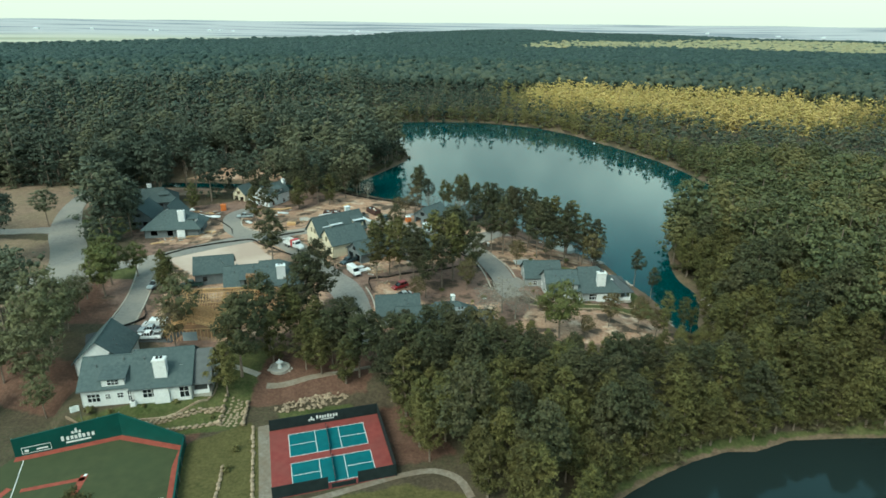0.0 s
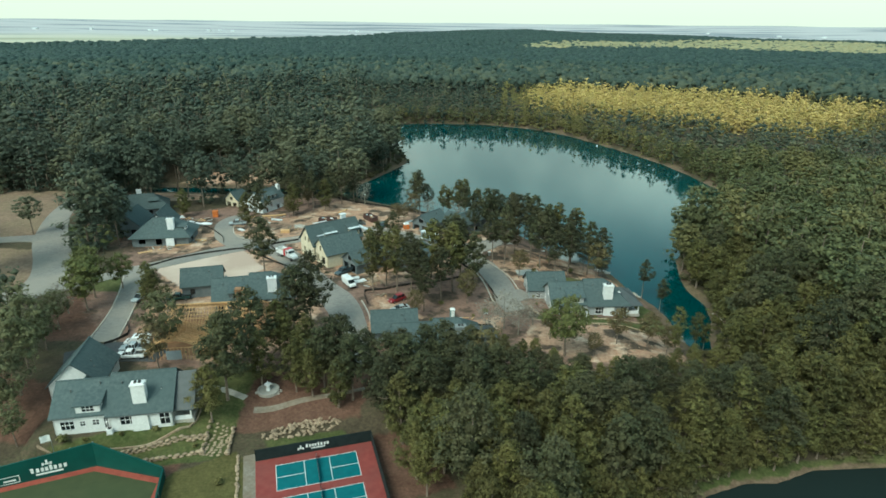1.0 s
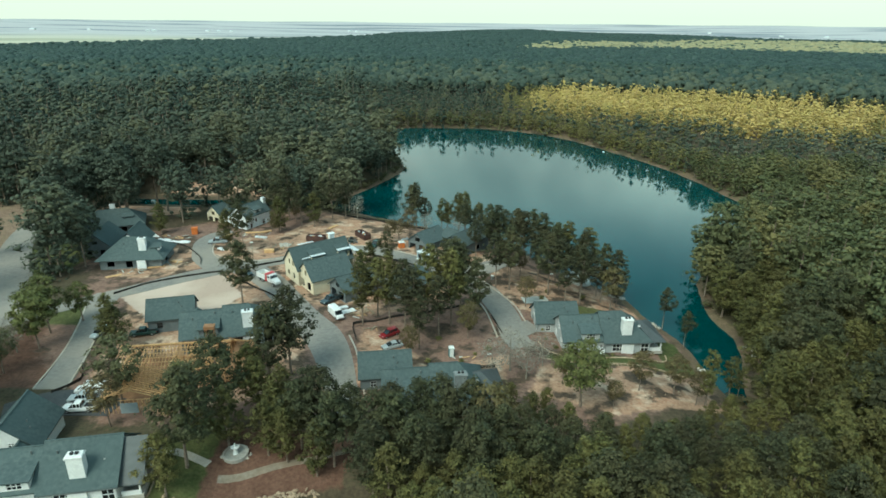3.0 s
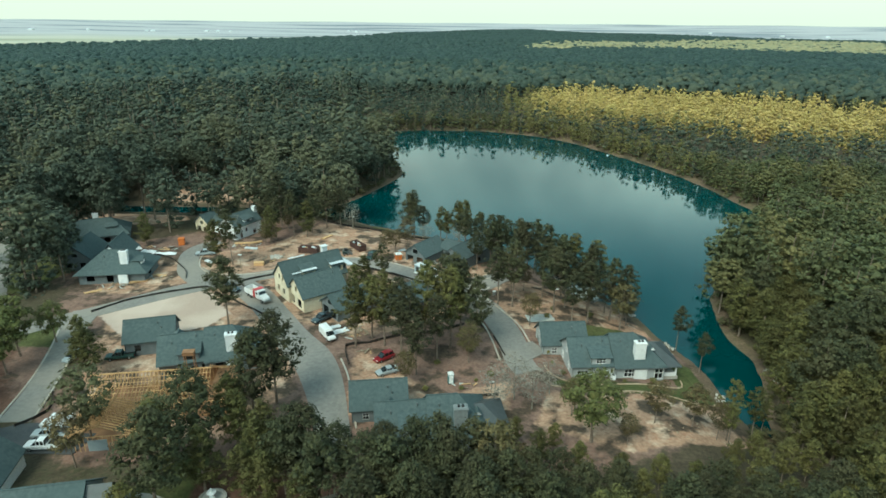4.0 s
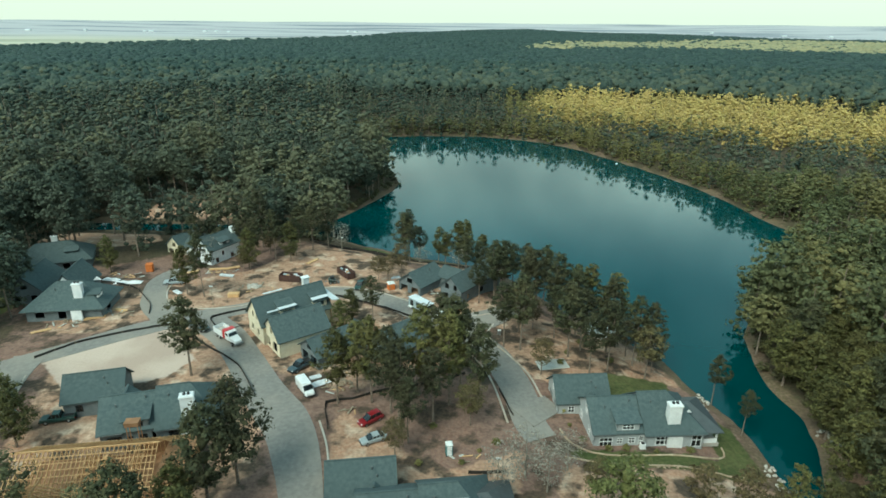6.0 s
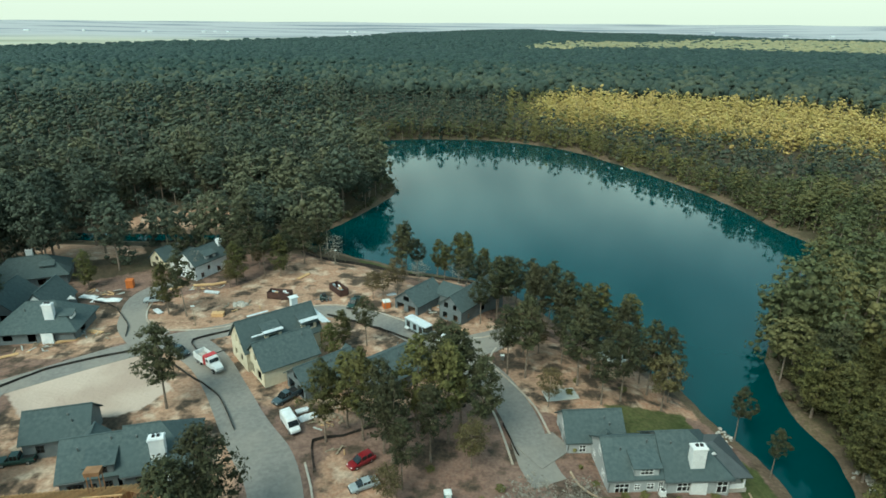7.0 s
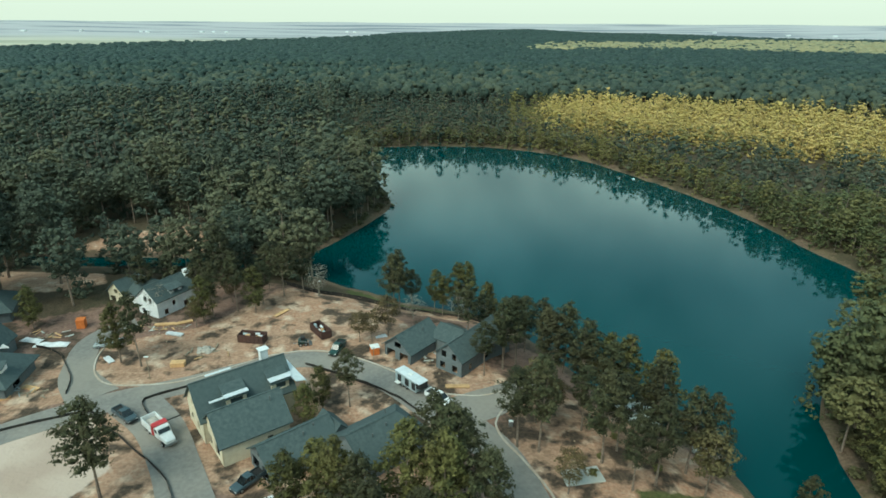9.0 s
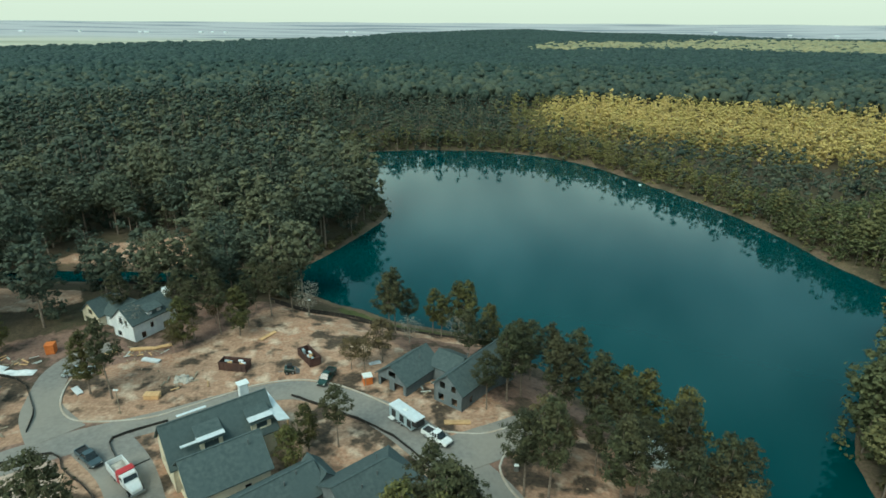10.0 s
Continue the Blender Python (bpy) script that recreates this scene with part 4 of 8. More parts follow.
def plant(kinds, x, y, high=None, pick=None):
    k = kinds[pick if pick is not None else random.randrange(len(kinds))]
    scale = (high * 1.12 / k["high"]) if high else random.uniform(0.88, 1.14)
    m = pose(x, y, land_at(x, y) - 0.05, random.uniform(-2, 2), random.uniform(-2, 2), random.uniform(0, 360)) @ Matrix.Scale(scale, 4)
    if k.name not in _used:
        _used.add(k.name)
        k.matrix_basis = m
        return k
    return copy_thing(k, m)


random.seed(4)
# pines standing among the houses
for _x, _y, _h in ((12.6, 174.2, 14), (16.1, 173.1, 16), (26.1, 170.9, 14), (29.5, 165, 14), (33.5, 166.4, 13), (29.4, 174.3, 15), (-16.9, 156.4, 14), (-6.1, 141.8, 13),
                   (-5, 155.6, 16), (0.8, 152.9, 16), (-13.7, 153, 15), (-9.8, 150, 14), (-0.9, 165, 15), (0.7, 158, 16), (-31.5, 131, 17), (-34.2, 126, 16),
                   (-51.1, 161.1, 15.5), (-17.4, 185, 12), (35.5, 176, 14), (37, 181, 15), (33, 186, 15), (26, 189, 15), (24.4, 179.3, 13), (12, 199, 13), (-20, 152.5, 13), (-2, 148, 15), (-8, 146, 14), (3, 158, 15), (6, 152, 14)):
    plant(PINES if _x < -30 else OPENS, _x, _y, _h)
for _x, _y, _h in ((20, 196, 14), (25.3, 203, 14), (13, 207, 13), (18, 211, 14), (8, 212, 12), (10, 219, 11), (-11.8, 228.7, 14), (-12.9, 226, 13), (-9, 230, 12), (3.2, 230, 12), (5.3, 229, 12.5), (-3.1, 231, 10),
                   (16, 216, 12), (28, 196, 14), (-62.5, 197.5, 14), (-56.4, 221, 14), (-51, 223, 13), (-46, 227, 12), (-42, 232, 12), (-38, 236, 11), (-47, 236, 13), (22, 193, 14), (30, 183, 14), (8, 196, 12), (40, 171, 13), (5, 208, 12), (-60, 226, 15), (-58, 234, 15), (-76, 228, 13), (31, 190, 14), (15, 202, 13), (21, 206, 13), (-1, 229, 9), (44, 173, 12), (53, 160, 9.5), (54.6, 150, 8), (59.5, 121, 10)):
    plant(OPENS, _x, _y, _h)
for _x, _y, _h in ((-67.5, 199, 12), (-57, 217, 11), (-46.5, 222.5, 11), (-95, 213, 11), (-22.2, 184, 10.5), (-24.2, 179.4, 10)):
    plant(FRESH, _x, _y, _h)
for _x, _y, _h in ((-74, 143, 12), (-71.5, 139, 13), (-38.6, 113.6, 14), (-33.5, 117, 14), (-28, 112, 14), (-44, 111, 14), (-41, 103, 14), (-42, 97.5, 13), 
                   (-36, 108, 12), (-29, 106.5, 12), (-25.5, 105, 12), (-36, 121, 14), (-50, 63, 12), (-86, 92, 11)):
    plant(FRESH + PINES[2:], _x, _y, _h)
for _x, _y, _h in ((19.4, 163.8, 8), (41.3, 166, 11), (44, 170, 11), (40, 176, 12), (4.6, 147, 12), (-19, 208.9, 10), (-16.3, 208.9, 10), (-13, 212, 8), (37.5, 127, 6.8), (44.5, 127.5, 6.8), (31, 121, 8),
                   (48, 125, 10), (-54, 228, 10), (-58, 215, 9), (16.5, 181, 10), (20, 183, 10), (23, 129, 6), (-8, 138, 10), (-58, 112, 8), (-46, 114, 8)):
    plant(BROWNS, _x, _y, _h)
for _x, _y, _h in ((-121, 199, 20), (-123, 222, 21), (-126, 214, 19), (-122, 229, 20), (-114, 225, 19), (-116, 232, 20), (-109, 219, 18), (-104, 238, 20), (-121, 242, 19), (-112, 247, 20), (-127, 156, 19), (-131, 160, 20), (-135, 155, 18), (-148, 174, 15)):
    plant(TALLS, _x, _y, _h)
for _x, _y, _h in ((-78, 97, 13), (-83, 110, 13), (-88.8, 129, 9.5), (-86, 120, 11), (-80, 103, 12), (-87, 100, 13), (-59.5, 119, 10), (-47.5, 119, 11), (-74, 92, 10)):
    plant(SOFTS, _x, _y, _h)
for _x, _y, _h in ((-90, 146, 13), (-88, 139, 9), (25, 121.5, 13), (-86, 152, 8)):
    plant(LIMES, _x, _y, _h)
for _x, _y, _h in ((50, 125.5, 11.5), (54, 125, 12), (57, 127.5, 9), (48.6, 122, 9)):
    plant(SLIMS, _x, _y, _h, 1)
plant(SLIMS, 60.5, 124.5, 9.5, 0)
# low olive trees at the foot of the bare slope
for _x, _y, _h in ((9, 116, 8), (15, 114.5, 8), (21, 112.5, 8), (27, 111, 7.5), (33, 110.5, 7.5), (38, 109.5, 7.5), (43, 110, 8), (48, 110.5, 8.5), (53, 113, 9), (57, 113.5, 9), (12, 120.5, 6.5), (18, 119, 6.5), (46, 115, 7), (51, 118, 7.5)):
    plant(FRESH, _x, _y, _h)
for _x, _y, _h in ((13, 134, 9), (16, 131, 8), (9, 131, 8), (3, 226, 6), (-8, 222, 6), (20, 136, 7), (-70, 222, 7), (-91.5, 137, 8), (-33.5, 234, 8)):
    plant(BARES, _x, _y, _h)

NEAR_WOOD = [(-20, 101.5), (-13, 99), (-7, 88), (-3, 82), (3, 80.5), (8, 64), (24, 76), (34, 84), (44, 89.5), (57, 92), (57, 107), (46, 105), (30, 106), (18, 108), (8, 110), (-8, 111.5), (-16, 110), (-28, 114), (-31, 109)]
EAST_BANK = [(57, 91.5), (80, 95.5), (90, 97), (88, 128), (86, 150), (84, 172), (68, 180), (62, 166), (62, 156), (62, 148), (62, 130), (60, 116)]


def scatter(seed, x0, x1, y0, y1, step, jitter=0.42):
    rng = np.random.default_rng(seed)
    gx, gy = np.meshgrid(np.arange(x0, x1, step), np.arange(y0, y1, step))
    gx[1::2] += step / 2
    return gx.ravel() + rng.uniform(-jitter, jitter, gx.size) * step, gy.ravel() + rng.uniform(-jitter, jitter, gy.size) * step


for _poly, _step, _seed in ((NEAR_WOOD, 4.4, 71), (EAST_BANK, 4.9, 72)):
    _px, _py = scatter(_seed, -32, 104, 64, 172, _step)
    _in = (poly_distance(_px, _py, _poly) < -0.3) & (np.minimum(poly_distance(_px, _py, LAKE), poly_distance(_px, _py, POND)) > (1.4 if _poly is NEAR_WOOD else 0.7))
    for _x, _y in zip(_px[_in], _py[_in]):
        _d = random.random()
        # north of y 96 more dark pines, putting the wood's shade into leaf colour
        plant(FRESH if _d < (0.88 if _poly is EAST_BANK or _y < 96 else 0.25) else PINES if _d < 0.985 else BROWNS, _x, _y, (random.uniform(11, 15) if _y < 97 else random.uniform(10.5, 12.5) if _x < 12 else random.uniform(8.0, 10.0)) if _poly is NEAR_WOOD else random.uniform(11.5, 15.5))

# young pines leaning out along the pond
for (_ax, _ay), (_bx, _by) in zip(POND[:8], POND[1:9]):
    _n = max(1, int(math.hypot(_bx - _ax, _by - _ay) / 3.0))
    for _k in range(_n):
        _t = (_k + random.uniform(0.2, 0.8)) / _n
        _x, _y = _ax + (_bx - _ax) * _t - 0.8 + random.uniform(-0.5, 0.5), _ay + (_by - _ay) * _t + 1.9 + random.uniform(-0.3, 0.8)
        if _x > 12:
            plant(FRESH, _x, _y, random.uniform(8.5, 12.5), 1)


# ------------------------------------------------------------------ the woods around
CLEARINGS = [
    [(-76, 40), (-4, 40), (4, 62), (8, 64), (2, 78), (-6, 84), (-12, 98), (-20, 101), (-31, 109), (-28, 118), (-40, 122), (-60, 124), (-74, 122), (-88, 116), (-90, 88), (-80, 84)],
    [(-104, 136), (-106, 172), (-98, 178), (-101, 196), (-118, 202), (-122, 222), (-100, 226), (-94, 212), (-87, 215), (-86, 230), (-64, 238), (-44, 240), (-28, 248), (8, 232), (16, 227), (36, 196), (52, 176), (60, 150), (58, 126), (40, 117), (16, 116), (-22, 114), (-60, 112), (-76, 112), (-90, 122)],
    NEAR_WOOD, EAST_BANK, [(-34, 98), (58, 92), (60, 130), (-30, 130)], [(0, 40), (34, 40), (34, 82), (24, 78), (8, 66)], [(44, 108), (60, 106), (63, 132), (54, 134), (44, 122)], [(-134, 234), (-104, 230), (-90, 236), (-97, 249), (-130, 251)], [(-118, 284), (-83, 290), (-72, 268), (-72, 256), (-112, 256), (-128, 264)], [(-190, 192), (-142, 186), (-134, 198), (-140, 224), (-160, 240), (-195, 236)], [(-170, 126), (-110, 128), (-104, 150), (-116, 172), (-126, 184), (-150, 180), (-170, 150)],
]
ROADS_WEST = [(-175, 141), (-125, 143), (-106, 152), (-124, 188), (-141, 222), (-146, 240)]
# outline of the woods whose leaf colour carries painted sunlight
SUN_PATCH = [(62, 510), (72, 560), (112, 575), (180, 552), (236, 522), (275, 480), (310, 460), (300, 440), (240, 385), (208, 378), (165, 400), (125, 428), (82, 462), (58, 492)]


def line_distance(px, py, line):
    best = np.full(px.shape, 1e9)
    for (ax, ay), (bx, by) in zip(line, line[1:]):
        dx, dy = bx - ax, by - ay
        t = np.clip(((px - ax) * dx + (py - ay) * dy) / (dx * dx + dy * dy), 0, 1)
        best = np.minimum(best, np.hypot(px - ax - t * dx, py - ay - t * dy))
    return best


def wood_patterns(seed, count, leaves, size, clumps, sides, rounded=0.3, puff=1.15):
    """Crowns one unit high and wide, each with a plain trunk, for the woods."""
    rng = np.random.default_rng(seed)
    made = []
    for i in range(count):
        if rng.random() < rounded:
            c, r = round_clumps(rng, 1.0, 0.32, 0.25, clumps)
        else:
            c, r = pine_clumps(rng, 1.0, rng.uniform(0.38, 0.55), rng.uniform(0.25, 0.33), clumps, puff)
        v, f = crown_mesh(rng, c, r, leaves, size, 0.0, 0.7, 0.45, 0.78)
        ang = np.arange(sides) * 2 * np.pi / sides
        ring = np.stack([np.cos(ang), np.sin(ang)], 1)
        tv = np.concatenate([np.c_[ring * 0.013, np.full(sides, -0.03)], np.c_[ring * 0.004, np.full(sides, 0.86)]])
        k = np.arange(sides)
        tf = np.concatenate([np.stack([k, (k + 1) % sides, k + sides], 1), np.stack([(k + 1) % sides, (k + 1) % sides + sides, k + sides], 1)])
        made.append((np.concatenate([v, tv]), np.concatenate([f, tf + len(v)]), np.r_[np.zeros(len(f), int), np.ones(len(tf), int)]))
    return made


def lump_patterns(seed, count, lumps, wide):
    """Crowns of a few rounded lumps, one unit high, for woods far away."""
    rng = np.random.default_rng(seed)
    made = []
    for i in range(count):
        centres, radii = [(0, 0, 0.62)], [(wide * 0.85, wide * 0.85, 0.36 if lumps > 1 else 0.28)]
        for d in range(lumps - 1):
            a, far = d * 2.4 + rng.uniform(-0.5, 0.5), wide * rng.uniform(0.4, 0.8)
            r = wide * rng.uniform(0.4, 0.62)
            centres.append((far * math.cos(a), far * math.sin(a), rng.uniform(0.55, 0.88)))
            radii.append((r, r, r * rng.uniform(0.6, 0.9)))
        v, f = lumps_at(rng, centres, radii, LUMP_V, LUMP_F)
        made.append((v, f, np.zeros(len(f), int)))
    return made


def wood(name, xs, ys, highs, patterns, leaf_mat, seed, label):
    """Many trees joined into one wood."""
    if len(xs) == 0:
        return
    rng = np.random.default_rng(seed)
    zs = land(xs, ys)
    which = rng.integers(0, len(patterns), len(xs))
    turn, wide, tint = rng.uniform(0, 2 * np.pi, len(xs)), rng.uniform(0.85, 1.3, len(xs)), rng.uniform(0, 1, len(xs))
    V, F, I, T, n = [], [], [], [], 0
    for k, (v, f, idx) in enumerate(patterns):
        s = which == k
        m = int(s.sum())
        if not m:
            continue
        c, sn, h, w = np.cos(turn[s]), np.sin(turn[s]), highs[s], (highs * wide)[s]
        out = np.empty((m, len(v), 3))
        out[..., 0] = xs[s, None] + w[:, None] * (c[:, None] * v[None, :, 0] - sn[:, None] * v[None, :, 1])
        out[..., 1] = ys[s, None] + w[:, None] * (sn[:, None] * v[None, :, 0] + c[:, None] * v[None, :, 1])
        out[..., 2] = zs[s, None] + h[:, None] * v[None, :, 2]
        V.append(out.reshape(-1, 3))
        F.append((f[None] + (np.arange(m) * len(v))[:, None, None] + n).reshape(-1, 3))
        I.append(np.tile(idx, m))
        T.append(np.repeat(tint[s], len(v)))
        n += m * len(v)
    me = array_mesh(name, np.concatenate(V), np.concatenate(F), [leaf_mat, M_BARK], np.concatenate(I), smooth=True)
    me.attributes.new("tone", "FLOAT", "POINT").data.foreach_set("value", np.concatenate(T).astype(np.float32))
    return tagged(new(name, me), label, "woodland", kind="stuff")


def build_woods():
    def stand(seed, r0, r1, step):
        x, y = scatter(seed, -0.98 * r1, 0.98 * r1, 40, r1, step)
        r, bearing = np.hypot(x, y), np.degrees(np.arctan2(x, y + 16))
        keep = (r >= r0) & (r < r1) & (np.abs(bearing) < 39.5)
        x, y, r = x[keep], y[keep], r[keep]
        shore = np.minimum(poly_distance(x, y, LAKE), poly_distance(x, y, POND))
        east_bare = np.where((x > 60) & (y > 240) & (x < 135), 2.6, np.where((x > 56) & (y < 240), 0.9, 1.5))
        keep = (shore > east_bare) & (y > 66)
        for p in CLEARINGS:
            keep &= poly_distance(x, y, p) > 0.5
        keep &= line_distance(x, y, ROADS_WEST) > 8
        return x[keep], y[keep], r[keep]

    rng = np.random.default_rng(5)
    eastern = wood_patterns(87, 14, 280, 0.025, 36, 4)
    fine = wood_patterns(81, 18, 820, 0.020, 72, 5)
    middling = wood_patterns(82, 14, 60, 0.033, 16, 3, puff=1.35)
    thin = lump_patterns(86, 12, 3, 0.32)
    coarse = lump_patterns(83, 14, 1, 0.42)

    def highs(x, y):
        low = smooth(40, 75, x) * smooth(205, 245, y)
        north = smooth(380, 430, y) * (1 - smooth(650, 900, y)) * smooth(-90, -60, x)
        base = 20.0 - 7.0 * np.maximum(low, north)
        return base * np.clip(rng.normal(1.0, 0.19, len(x)), 0.6, 1.4)

    x, y, r = stand(91, 0, 340, 7.6)
    ex, ey, er = stand(97, 0, 340, 6.0)
    x, y = np.r_[x[x < 40], ex[ex >= 40]], np.r_[y[x < 40], ey[ex >= 40]]
    h = highs(x, y)
    west = x < 40
    wood("woodland_west", x[west], y[west], h[west], fine, M_WOODS, 1, "dense dark green pine wood with trunks showing at its edge")
    near, far = ~west & (y < 225) & (x < 125), ~west & ((y >= 225) | (x >= 125))
    wood("woodland_east", x[near], y[near], h[near] * 0.95, fine, M_WOODS_EAST, 1, "dense olive green pine wood beside the lake")
    wood("woodland_northeast", x[far], y[far], h[far], eastern, M_WOODS_EAST, 1, "dense green pine wood along the far bank")
    # young trees crowding down to the water all round the far shore
    x, y = scatter(99, -70, 160, 225, 480, 3.7)
    shore = poly_distance(x, y, LAKE)
    keep = (shore > 2.4) & (shore < 17) & ((x > 70) | (y > 385))
    x, y = x[keep], y[keep]
    # towards the sun patch the shore trees take the brightened olive
    low, bright = rng.uniform(6.5, 11.0, len(x)), (y + 0.25 * x + rng.normal(size=len(x)) * 22 > 385) & (x > 40)
    wood("woodland_shore", x[~bright], y[~bright], low[~bright], middling, M_WOODS_EAST, 13, "young pines crowding down to the far shore")
    wood("woodland_shore_olive", x[bright], y[bright], low[bright], middling, M_OLIVE, 14, "young trees crowding down to the far shore, painted sunlit yellow")
    x, y, r = stand(92, 340, 600, 8.4)
    h = highs(x, y)
    g = poly_distance(x, y, SUN_PATCH) + rng.normal(size=len(x)) * 6
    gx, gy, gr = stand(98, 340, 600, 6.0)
    sunlit = poly_distance(gx, gy, SUN_PATCH) + rng.normal(size=len(gx)) * 6 < 0
    wood("woodland_gold", gx[sunlit], gy[sunlit], highs(gx, gy)[sunlit], middling, M_SUN_PAINTED, 2, "stand of trees with sunlight painted into their yellow leaves")
    mid = (g >= 0) & (g < 26)
    wood("woodland_olive", x[mid], y[mid], h[mid], middling, M_OLIVE, 3, "olive trees brightened in colour, fringing the painted sun patch")
    # with distance more trees take the leaf colour that holds haze
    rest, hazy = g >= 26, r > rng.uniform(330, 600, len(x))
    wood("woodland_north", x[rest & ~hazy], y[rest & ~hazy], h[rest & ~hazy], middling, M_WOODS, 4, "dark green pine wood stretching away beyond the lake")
    wood("woodland_middle", x[rest & hazy], y[rest & hazy], h[rest & hazy], middling, M_MID_HAZE_WOODS, 8, "pine wood in the middle distance, haze painted into its leaves")
    x, y, r = stand(95, 600, 920, 7.9)
    h = rng.uniform(14, 19.5, len(x))
    g = poly_distance(x, y, SUN_PATCH) + rng.normal(size=len(x)) * 6 < 0
    wood("woodland_gold_back", x[g], y[g], h[g], thin, M_SUN_PAINTED, 12, "back of the stand with sunlight painted into its leaves")
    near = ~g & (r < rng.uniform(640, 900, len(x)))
    wood("woodland_back", x[near], y[near], h[near], thin, M_MID_HAZE_WOODS, 10, "pine wood in the middle distance, haze painted into its leaves")
    wood("woodland_haze", x[~g & ~near], y[~g & ~near], h[~g & ~near], thin, M_FAR_HAZE_WOODS, 11, "distant pine forest, haze painted into its leaves")
    # beyond that the woods run on to the open country
    x, y, r = stand(93, 920, 1350, 9.4)
    h = rng.uniform(14.5, 18.5, len(x))
    wood("woodland_far", x, y, h, coarse, M_HORIZON_HAZE, 5, "distant pine forest, haze painted into its leaves")
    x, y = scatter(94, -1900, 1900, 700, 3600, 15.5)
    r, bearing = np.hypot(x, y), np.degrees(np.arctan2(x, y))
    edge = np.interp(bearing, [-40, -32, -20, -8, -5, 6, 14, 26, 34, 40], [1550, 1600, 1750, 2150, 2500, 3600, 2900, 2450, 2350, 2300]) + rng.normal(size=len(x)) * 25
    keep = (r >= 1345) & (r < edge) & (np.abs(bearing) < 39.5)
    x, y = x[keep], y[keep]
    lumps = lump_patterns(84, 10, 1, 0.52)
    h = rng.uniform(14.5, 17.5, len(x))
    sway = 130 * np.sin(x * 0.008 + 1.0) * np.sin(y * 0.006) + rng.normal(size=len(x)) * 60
    # far trees that get the painted sunlight
    far_sunlit = (r[keep] + sway > 1420) & (r[keep] + sway < 2150 - 9.0 * np.maximum(0, 24 - bearing[keep]) ** 1.5) & (bearing[keep] > 4.6) & (rng.random(len(x)) < 0.9)
    wood("woodland_horizon", x[~far_sunlit], y[~far_sunlit], h[~far_sunlit], lumps, M_HORIZON_HAZE, 6, "forest reaching to the horizon, shade and haze painted into its leaves")
    wood("woodland_horizon_gold", x[far_sunlit], y[far_sunlit], h[far_sunlit], lumps, M_FAR_SUN_PAINTED, 7, "far band of trees with sunlight painted into their leaves")


build_woods()


def build_understory():
    """Low bushes along the banks and under the edges of the woods."""
    x, y = scatter(96, -60, 150, 64, 460, 2.6)
    rng = np.random.default_rng(6)
    lake, pond = poly_distance(x, y, LAKE), poly_distance(x, y, POND)
    east = (x > 56) & (y < 246) & (lake > 0.5) & (lake < 6) | (pond > 0.9) & (pond < 5.5) & (y > 76)
    point = (x < -18) & (y > 272) & (lake > 0.8) & (lake < 4.5)
    far = (y > 246) & (x > 50) & (lake > 3.0) & (lake < 9) & (rng.random(len(x)) < 0.35)
    wooded = poly_distance(x, y, NEAR_WOOD) < -1
    keep = (east & (rng.random(len(x)) < 0.62)) | (point & (rng.random(len(x)) < 0.6)) | far | (wooded & (pond > 1) & (rng.random(len(x)) < 0.10))
    keep &= ~((x > 62) & (x < 76) & (y > 136) & (y < 152))
    bushes = wood_patterns(85, 8, 150, 0.075, 9, 3, 1.0)
    bushes = [(v * np.array([1.5, 1.5, 1.0]) - np.array([0, 0, 0.22]), f, i) for v, f, i in bushes]
    h = np.where(far[keep], rng.uniform(1.0, 2.4, keep.sum()), rng.uniform(1.4, 3.8, keep.sum()))
    wood("bank_bushes", x[keep], y[keep], h, bushes, M_OLIVE_DARK, 9, "low olive bushes along the water's edge")


build_understory()


# ------------------------------------------------------------------ houses
def wall_panel(a, b, z0, z1, holes=(), peak=None, thick=0.22):
    """An upright wall from a to b with openings cut through it; peak: the height of a gable over its middle. Its outside is to the right of a to b."""
    a, b = Vector(a), Vector(b)
    long = (b - a).length
    d = (b - a).normalized()
    out = Vector((d.y, -d.x))
    top = peak or z1
    us = sorted({0.0, long / 2, long} | {min(max(v, 0), long) for h in holes for v in (h[0] - h[2] / 2, h[0] + h[2] / 2)})
    zs = sorted({z0, z1, top} | {v for h in holes for v in (h[1], h[1] + h[3])})

    def under(u):
        return top if not peak else z1 + (peak - z1) * (1 - abs(u - long / 2) / (long / 2))

    s = Shape()
    for u0, u1 in zip(us, us[1:]):
        for w0, w1 in zip(zs, zs[1:]):
            cu, cz = (u0 + u1) / 2, (w0 + w1) / 2
            if any(abs(cu - h[0]) < h[2] / 2 and h[1] < cz < h[1] + h[3] for h in holes):
                continue
            h0, h1 = under(u0), under(u1)
            if max(h0, h1) <= w0 + 1e-6:
                continue
            pts = [(u0, w0), (u1, w0)]
            if h1 >= w1:
                pts.append((u1, w1))
            else:
                if h1 > w0:
                    pts.append((u1, h1))
                else:
                    pts[1] = (u0 + (u1 - u0) * (h0 - w0) / (h0 - h1), w0)
                if h0 > w1:
                    pts.append((u0 + (u1 - u0) * (h0 - w1) / (h0 - h1), w1))
            if h0 >= w1:
                pts.append((u0, w1))
            else:
                if h1 > w1:
                    pts.append((u0 + (u1 - u0) * (w1 - h0) / (h1 - h0), w1))
                if h0 > w0:
                    pts.append((u0, h0))
                else:
                    pts[0] = (u0 + (u1 - u0) * (w0 - h0) / (h1 - h0), w0)
            front = [(a.x + d.x * u, a.y + d.y * u, z) for u, z in pts]
            s.loft([[(x - out.x * thick, y - out.y * thick, z) for x, y, z in front], front])
    return s.weld()


